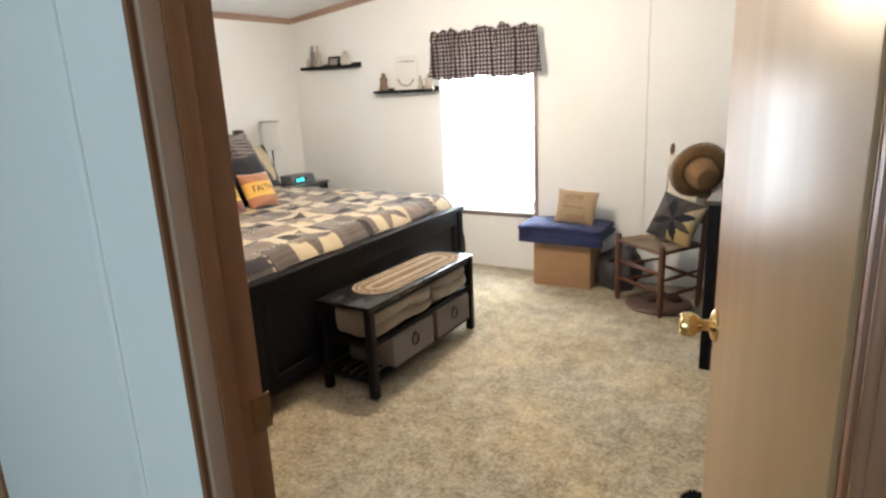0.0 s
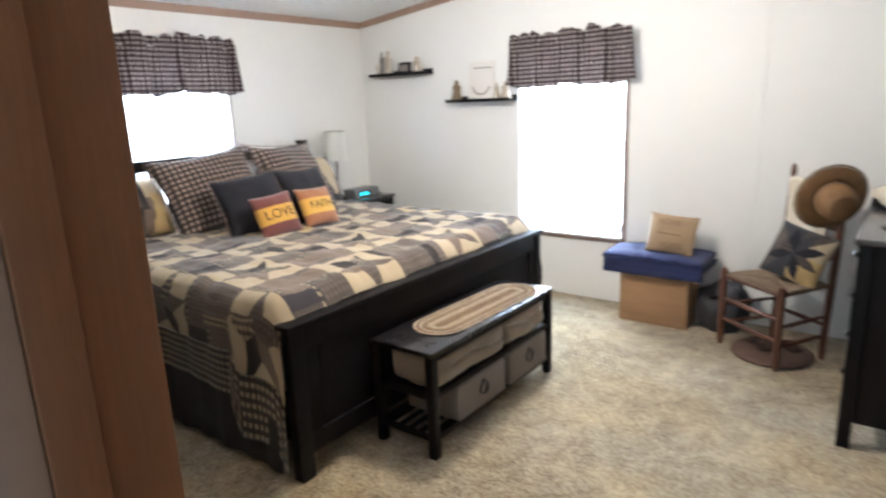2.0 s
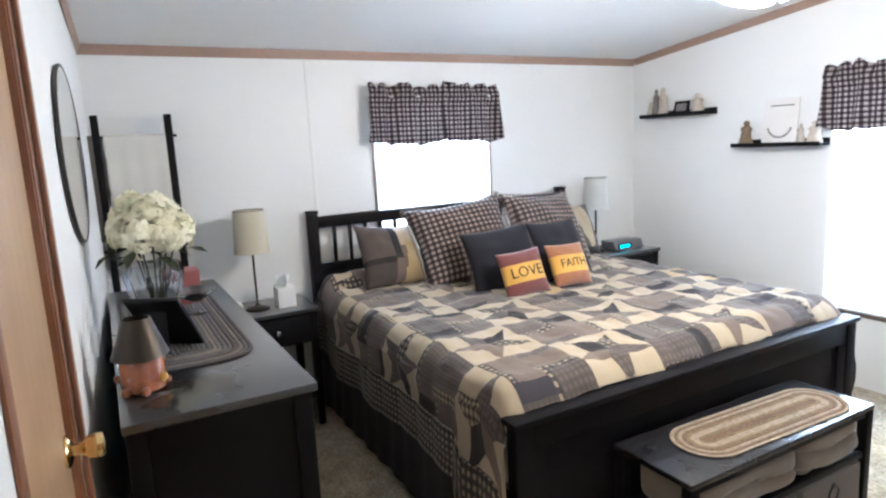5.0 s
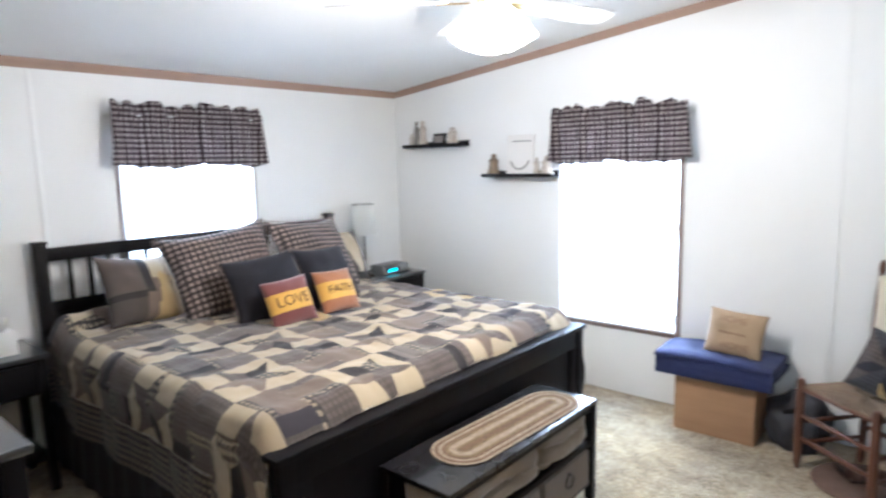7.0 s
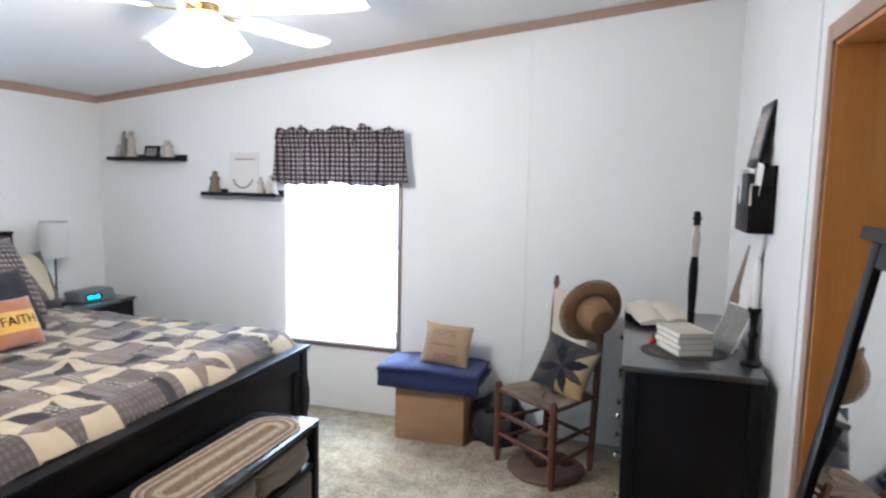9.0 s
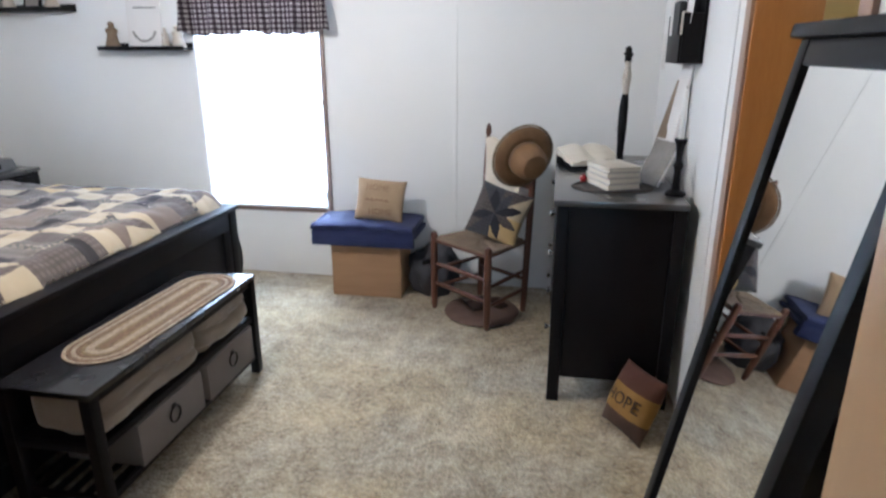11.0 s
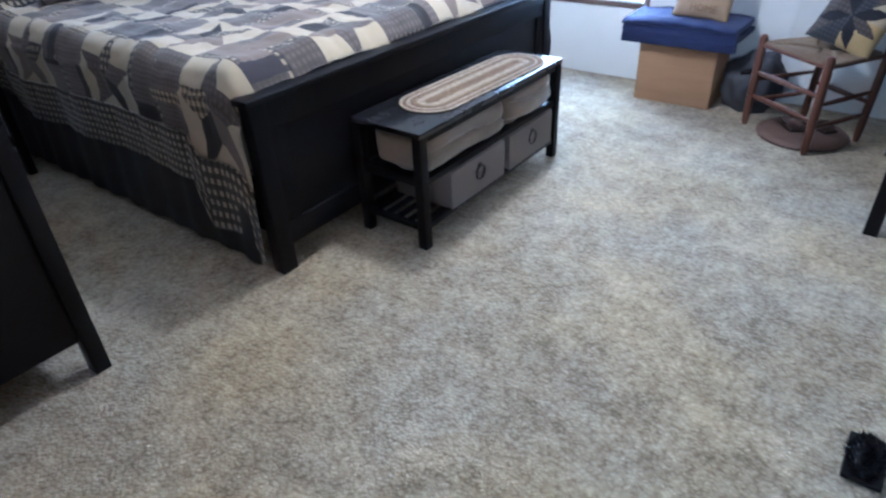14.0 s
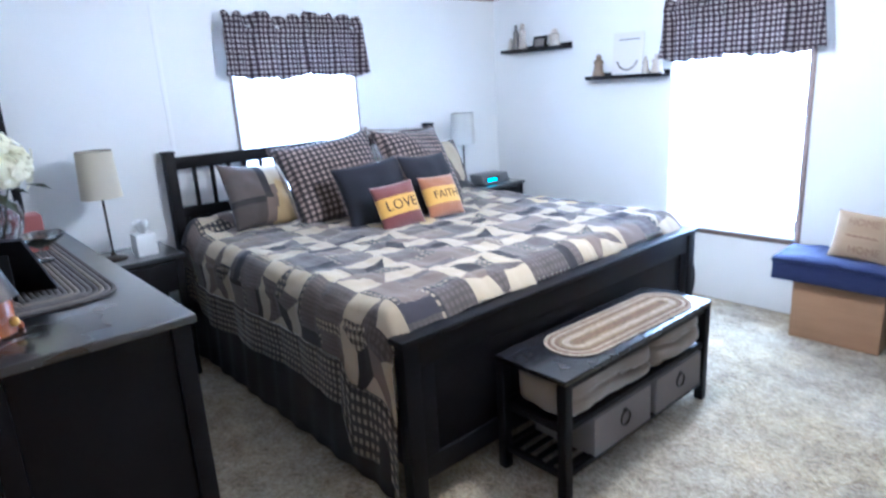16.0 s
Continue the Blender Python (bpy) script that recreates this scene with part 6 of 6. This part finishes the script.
part("hat_band", turned([(0.0855, -0.002), (0.0855, -0.022)], None, 36, caps=False), surface("brown_ribbon", (0.14, 0.08, 0.04), rough=0.6), hat, "brown ribbon band", local=True)

# ---- on the chest of drawers ----
braided("braided_mat", pose(0.255, 3.74, EZ + 0.0005, 0, 0, 12), 0.10, 8, 0.0078, [D1, D3, D1, D1], "small oval charcoal braided mat on the chest", "mat", flat=0.4)
PAGE = surface("page_edges", (0.66, 0.61, 0.52), (0.58, 0.53, 0.44), 0.9, big=8, fine=300, stretch=(1, 1, 14), bump=0.2, depth=0.0006)
COVERS = [surface("grey_cover", (0.36, 0.35, 0.34), bump=0.05), surface("cream_cover", (0.55, 0.50, 0.42), bump=0.05), surface("black_cover", (0.02, 0.02, 0.022), rough=0.45, bump=0.05)]


def book(m, w, d, h, cover, label, name="book", group="books on the chest"):
    b = thing(name, m, label, "book", group)
    part("page_block", box(-w / 2 + 0.004, w / 2 - 0.004, -d / 2 + 0.004, d / 2 - 0.001, 0.003, h - 0.003, 0), PAGE, b, local=True)
    for z in (0.0, h - 0.003):
        part("cover", box(-w / 2, w / 2, -d / 2, d / 2, z, z + 0.003, 0.001), cover, b, local=True)
    part("spine", box(-w / 2, w / 2, d / 2 - 0.002, d / 2 + 0.001, 0.0, h, 0.001), cover, b, local=True)
    return b


zb = EZ + 0.0075
for k, (h, c) in enumerate(((0.026, 0), (0.022, 1), (0.024, 0), (0.020, 1))):
    book(pose(0.255, 3.745, zb, 0, 0, 24 + 3 * math.sin(k * 2.1)), 0.150, 0.195, h, COVERS[c], "small pale hardback book in a stack on the chest")
    zb += h + 0.0005
berry = thing("red_ornament", (0.135, 3.80, EZ), "small glossy red ball ornament on the braided mat", "ornament")
part("ball", turned([(0.002, 0.0), (0.012, 0.004), (0.017, 0.016), (0.012, 0.028), (0.003, 0.032)], pose(0.135, 3.80, EZ + 0.0075), 18), surface("red_lacquer", (0.42, 0.020, 0.018), (0.32, 0.014, 0.014), 0.25, bump=0.02), berry)
part("stalk", rod((0.135, 3.80, EZ + 0.038), (0.139, 3.802, EZ + 0.050), 0.0015, seg=6), INK, berry)
# open scripture-like book on a black stand
ob = thing("open_book", pose(0.185, 4.27, EZ + 0.0005, 0, 0, 24) @ Matrix.Scale(0.82, 4), "large open book with cream pages on a black stand", "book")
bm = bmesh.new()
add_box(bm, -0.17, 0.17, -0.10, 0.12, 0.0, 0.016, 0.003)
part("stand", bm, BLACK, ob, local=True)
for s in (-1, 1):
    bm = bmesh.new()
    g = []
    for i in range(13):
        u = i / 12
        zz = 0.050 + 0.022 * math.sin(math.pi * min(1, u * 1.15)) * (1 - 0.5 * u)
        g.append([bm.verts.new((s * 0.168 * u, y, z)) for y, z in ((-0.11, zz - 0.012), (0.125, zz + 0.05), (0.125, 0.022 + 0.03), (-0.11, 0.018))])
    for a, b in zip(g, g[1:]):
        for k in range(4):
            bm.faces.new((a[k], a[(k + 1) % 4], b[(k + 1) % 4], b[k]))
    bm.faces.new(g[0])
    bm.faces.new(g[-1][::-1])
    part("page_block", bm, PAGE, ob, local=True)
part("rest", box(-0.17, 0.17, 0.02, 0.12, 0.016, 0.05, 0.003), BLACK, ob, local=True)
# standing tall ornament, dark skirt and cream upper part
stat = bmesh.new()
add_turned(stat, [(0.032, 0), (0.032, 0.018), (0.020, 0.024), (0.022, 0.10), (0.027, 0.20), (0.026, 0.30), (0.020, 0.36), (0.022, 0.40), (0.026, 0.44), (0.018, 0.47), (0.011, 0.485), (0.019, 0.505), (0.019, 0.53), (0.030, 0.538), (0.018, 0.545), (0.016, 0.565), (0.004, 0.572)], pose(0.315, 4.13, EZ + 0.0005), 16)
for f in stat.faces:
    z = f.calc_center_median().z - EZ
    f.material_index = 1 if 0.34 < z < 0.51 else 0
for v in stat.verts:
    v.co.x, v.co.y = 0.315 + (v.co.x - 0.315) * 0.8, 4.13 + (v.co.y - 4.13) * 0.8
    v.co += Vector((0.006, 0.006, 0)) * noise.noise(v.co * 45)
solo("statuette", stat, [BLACK, BISQUE], "tall statuette with dark skirt and cream top on the chest", "figurine")
# leaning pictures behind
for (x, y, w, h, lean, turn, mt, lb) in ((0.485, 4.05, 0.11, 0.44, 15, -80, DRIFT, "tall narrow brown print leaning against the wall"), (0.455, 3.86, 0.16, 0.20, 26, -66, GREYFIG, "grey booklet leaning on the wall over the chest"), (0.520, 3.96, 0.15, 0.54, 9, -85, CARD, "tall pale paper sheet leaning against the wall over the chest")):
    p = thing("leaning_picture", pose(x - 0.05, y, EZ + 0.0005, 0, 0, turn) @ pose(0, 0, 0, -lean), lb, "picture", "pictures on the chest")
    part("print", box(-w / 2, w / 2, 0, 0.004, 0, h, 0.001), mt, p, local=True)
    part("white_border", box(-w / 2 - 0.008, w / 2 + 0.008, 0.004, 0.008, 0, h + 0.008, 0.001), CARD, p, "white mount", local=True)
cand = thing("candle_holder", (0.490, 3.63, EZ), "black turned candle holder with a white taper candle", "candle")
part("holder", turned([(0.040, 0), (0.040, 0.010), (0.016, 0.025), (0.013, 0.10), (0.020, 0.12), (0.012, 0.14), (0.016, 0.20), (0.026, 0.215), (0.024, 0.225)], pose(0.490, 3.63, EZ + 0.0005), 20), BLACK, cand)
part("taper", turned([(0.0125, 0.22), (0.0115, 0.40), (0.004, 0.415)], pose(0.490, 3.63, EZ), 14), WHITE, cand, "white candle")
part("wick", rod((0.490, 3.63, EZ + 0.414), (0.490, 3.63, EZ + 0.424), 0.001, seg=5), INK, cand)

# letter holder on the east wall, with a photo frame on top
org = thing("wall_organizer", (EAST, 3.92, 1.40), "black wooden wall pocket stuffed with papers and photos", "wall organizer")
part("back", box(EAST - 0.014, EAST - 0.001, 3.75, 4.10, 1.39, 1.66, 0.002), BLACK, org)
part("pocket_front", box(EAST - 0.098, EAST - 0.088, 3.75, 4.10, 1.39, 1.50, 0.002), BLACK, org)
for y in (3.75, 4.09):
    part("pocket_side", box(EAST - 0.088, EAST - 0.014, y, y + 0.010, 1.39, 1.58, 0.002), BLACK, org)
part("pocket_bottom", box(EAST - 0.088, EAST - 0.014, 3.76, 4.09, 1.39, 1.40, 0.001), BLACK, org)
for k, (y, h, t, mt, nm) in enumerate(((3.82, 0.27, 6, CARD, "envelope"), (3.91, 0.30, -5, GREYFIG, "photo_card"), (3.99, 0.25, 8, BISQUE, "photo_card"), (4.03, 0.27, -4, CARD, "envelope"))):
    pm = pose(EAST - 0.075 + 0.014 * k, y, 1.4005, 0, 0, -90) @ pose(0, 0, 0, -4, t, 0)
    e = thing(nm, pm, "paper card standing in the wall pocket", "paper", "papers in the wall pocket")
    part("sheet", box(-0.055, 0.055, 0, 0.003, 0.004, h, 0.0005), mt, e, local=True)
note = thing("paper_note", pose(EAST - 0.1015, 4.07, 1.36, 0, 0, -90), "white paper note pinned on the wall pocket", "paper")
part("sheet", box(-0.05, 0.05, 0, 0.002, 0.0, 0.15, 0), CARD, note, local=True)
wf = thing("picture_frame", pose(EAST - 0.055, 3.99, 1.662, 0, 0, -90) @ pose(0, 0, 0, -10), "black photo frame on the wall pocket", "picture frame")
part("frame", box(-0.13, 0.13, 0, 0.016, 0, 0.27, 0.004), BLACK, wf, local=True)
part("photo", box(-0.10, 0.10, -0.002, 0.0, 0.03, 0.24, 0), bpy.data.materials["photo_print"], wf, "grey photograph", local=True)
part("prop", box(-0.13, 0.13, 0.016, 0.04, 0, 0.02, 0.001), BLACK, wf, local=True)

# small things crowding the pocket
pouch_mat = surface("black_nylon_pouch", (0.012, 0.012, 0.014), (0.022, 0.022, 0.024), 0.6, big=9, fine=150, bump=0.4, depth=0.002)
for y, z0, w, h, mt, nm, lb in ((3.94, 1.502, 0.13, 0.13, pouch_mat, "pouch", "black zipped pouch stuffed in the wall pocket"), (4.045, 1.502, 0.07, 0.15, CARD, "paper_roll", "rolled white paper standing in the wall pocket"), (3.795, 1.502, 0.05, 0.085, BISQUE, "small_box", "small cream box on the wall pocket")):
    bm = bmesh.new()
    add_box(bm, EAST - 0.108, EAST - 0.060, y - w / 2, y + w / 2, z0 - 0.10, z0 + h, 0.012)
    bmesh.ops.subdivide_edges(bm, edges=bm.edges, cuts=3, use_grid_fill=True)
    for v in bm.verts:
        v.co.y += 0.006 * noise.noise(v.co * 23)
        v.co.x = max(v.co.x, EAST - 0.087) + 0.004 * abs(noise.noise(v.co * 19))
    solo(nm, bm, mt, lb, "pouch" if nm == "pouch" else "paper" if nm == "paper_roll" else "box")

# HOPE pillow on the carpet against the chest
# the gold band's colour is lowered to carry the shade beside the chest
word_pillow(pose(0.318, 3.285, 0.0, 0, 0, -58) @ pose(0, 0, 0, -24, 0, 0), "HOPE", 0.070, [surface("dark_umber_wool", (0.075, 0.040, 0.026), (0.055, 0.03, 0.02), 0.95, bump=0.4), surface("shaded_gold_wool", (0.25, 0.135, 0.028), (0.19, 0.105, 0.022), 0.95, bump=0.4), surface("umber_red_wool", (0.085, 0.032, 0.021), (0.062, 0.024, 0.016), 0.95, bump=0.4)], "small brown and mustard wool pillow reading HOPE", w=0.24, h=0.27, t=0.13)

# ---- leaning floor mirror ----
MB, MT = Vector((0.250, 2.57, 0)), Vector((0.512, 2.57, 1.492))
lean_deg = math.degrees(math.atan2(MT.x - MB.x, MT.z))
MH = math.hypot(MT.x - MB.x, MT.z)
mir = thing("floor_mirror", pose(0.250, 2.285, 0, 0, 0, -90) @ pose(0, 0, 0, -lean_deg), "tall black-framed floor mirror leaning against the wall", "mirror")
MW = 0.57
for s in (-1, 1):
    part("stile", box(s * MW / 2 - (0.045 if s > 0 else 0), s * MW / 2 + (0.045 if s < 0 else 0), 0, 0.045, 0, MH - 0.03, 0.005), BLACK, mir, local=True)
part("top_rail", box(-MW / 2 + 0.05, MW / 2 - 0.05, 0.001, 0.044, MH - 0.082, MH - 0.03, 0.003), BLACK, mir, local=True)
part("bottom_rail", box(-MW / 2 + 0.05, MW / 2 - 0.05, 0.001, 0.044, 0.0, 0.035, 0.003), BLACK, mir, local=True)
part("cornice", box(-MW / 2 - 0.025, MW / 2 + 0.025, -0.018, 0.046, MH - 0.03, MH, 0.006), BLACK, mir, "moulded cornice", local=True)
part("mirror_glass", box(-MW / 2 + 0.045, MW / 2 - 0.045, 0.010, 0.014, 0.03, MH - 0.078, 0), MIRROR, mir, "silvered glass", smooth=False, local=True)
part("back_board", box(-MW / 2 + 0.045, MW / 2 - 0.045, 0.015, 0.040, 0.03, MH - 0.078, 0), BLACK, mir, local=True)

# added black board standing in for the deep shade behind the mirror
part("easel_or_gap_board", box(0.522, 0.546, 2.02, 2.40, 0, 1.40, 0.003), BLACK, mir, "black board added to darken the gap behind the mirror")

# black fluffy slipper by the mirror's foot
fs = thing("fluffy_slipper", (0.184, 2.305, 0), "black fluffy slipper on the carpet by the mirror", "slipper")
bm = bmesh.new()
add_box(bm, 0.140, 0.228, 2.225, 2.385, 0.0, 0.014, 0.006)
part("sole", bm, BLACK, fs)
rnd = random.Random(9)
bm = bmesh.new()
for k in range(700):
    a, b = rnd.uniform(0, 2 * math.pi), rnd.uniform(0, math.pi / 2)
    d = Vector((math.cos(a) * math.cos(b), math.sin(a) * math.cos(b), math.sin(b) + 0.1))
    c = Vector((0.184 + d.x * 0.040, 2.305 + d.y * 0.068, 0.012 + d.z * 0.030))
    t = (d + Vector((rnd.uniform(-0.5, 0.5), rnd.uniform(-0.5, 0.5), rnd.uniform(-0.2, 0.5)))).normalized()
    side = t.cross(Vector((0, 0, 1)) if abs(t.z) < 0.9 else Vector((1, 0, 0))).normalized() * 0.0022
    bm.faces.new([bm.verts.new(c - side), bm.verts.new(c + side), bm.verts.new(c + t * rnd.uniform(0.010, 0.022))])
part("fur", bm, BLACK, fs, "black synthetic fur", smooth=False)
bm = bmesh.new()
bmesh.ops.create_icosphere(bm, subdivisions=3, radius=1)
for v in bm.verts:
    v.co = Vector((0.184 + v.co.x * 0.040, 2.305 + v.co.y * 0.068, max(0.010, 0.012 + v.co.z * 0.03)))
part("upper", bm, BLACK, fs)

# ---- ceiling fan with lights ----
FX, FY = -1.49, 3.0
fz = ceiling_z(FX) + 0.045
fan = thing("ceiling_fan", (FX, FY, fz), "white ceiling fan with brass fittings and lit glass shades", "ceiling fan")
part("canopy", turned([(0.075, -0.03), (0.074, -0.055), (0.050, -0.085), (0.014, -0.095)], pose(FX, FY, fz), 28), BRASS, fan, "brass canopy")
part("downrod", rod((FX, FY, fz - 0.05), (FX, FY, fz - 0.21), 0.011), BRASS, fan)
part("motor_housing", turned([(0.03, -0.10), (0.095, -0.115), (0.115, -0.14), (0.115, -0.185), (0.08, -0.21), (0.03, -0.215)], pose(FX, FY, fz - 0.065), 32), WHITE, fan, "white motor housing")
FANWHITE = surface("white_fan_blade", (0.78, 0.78, 0.76), (0.72, 0.72, 0.70), 0.45, bump=0.02)
for k in range(5):
    a = 2 + 72 * k
    m = pose(FX, FY, fz - 0.30, 0, 0, a) @ pose(0, 0, 0, -12)
    bm = bmesh.new()
    prof = [(0.17, -0.042), (0.22, -0.052), (0.52, -0.066), (0.60, -0.060), (0.63, -0.035), (0.63, 0.035), (0.60, 0.060), (0.52, 0.066), (0.22, 0.052), (0.17, 0.042)]
    f = bm.faces.new([bm.verts.new((x, y, 0)) for x, y in prof])
    ext = bmesh.ops.extrude_face_region(bm, geom=[f])
    bmesh.ops.translate(bm, verts=[q for q in ext["geom"] if isinstance(q, bmesh.types.BMVert)], vec=(0, 0, 0.006))
    bmesh.ops.transform(bm, verts=bm.verts, matrix=m)
    bl = part("blade", bm, FANWHITE, fan)
    part("blade_iron", box(0.085, 0.21, -0.016, 0.016, -0.006, 0.0, 0.002, m), BRASS, bl, "brass blade iron")
part("light_fitter", turned([(0.03, -0.215), (0.060, -0.225), (0.055, -0.255), (0.02, -0.275)], pose(FX, FY, fz - 0.055), 24), BRASS, fan, "brass light fitter")
GLOBE = glowing("lit_frosted_glass", (1.0, 0.94, 0.84), 30.0)
for k in range(4):
    a = 45 + 90 * k
    m = pose(FX, FY, fz - 0.325, 0, 0, a) @ pose(0.045, 0, 0, 0, 152, 0)
    s = part("glass_shade", turned([(0.022, 0.0), (0.032, 0.02), (0.050, 0.07), (0.064, 0.145), (0.060, 0.146), (0.047, 0.072), (0.02, 0.02)], m, 20), GLOBE, fan, "lit frosted glass shade")
    s.visible_shadow = False
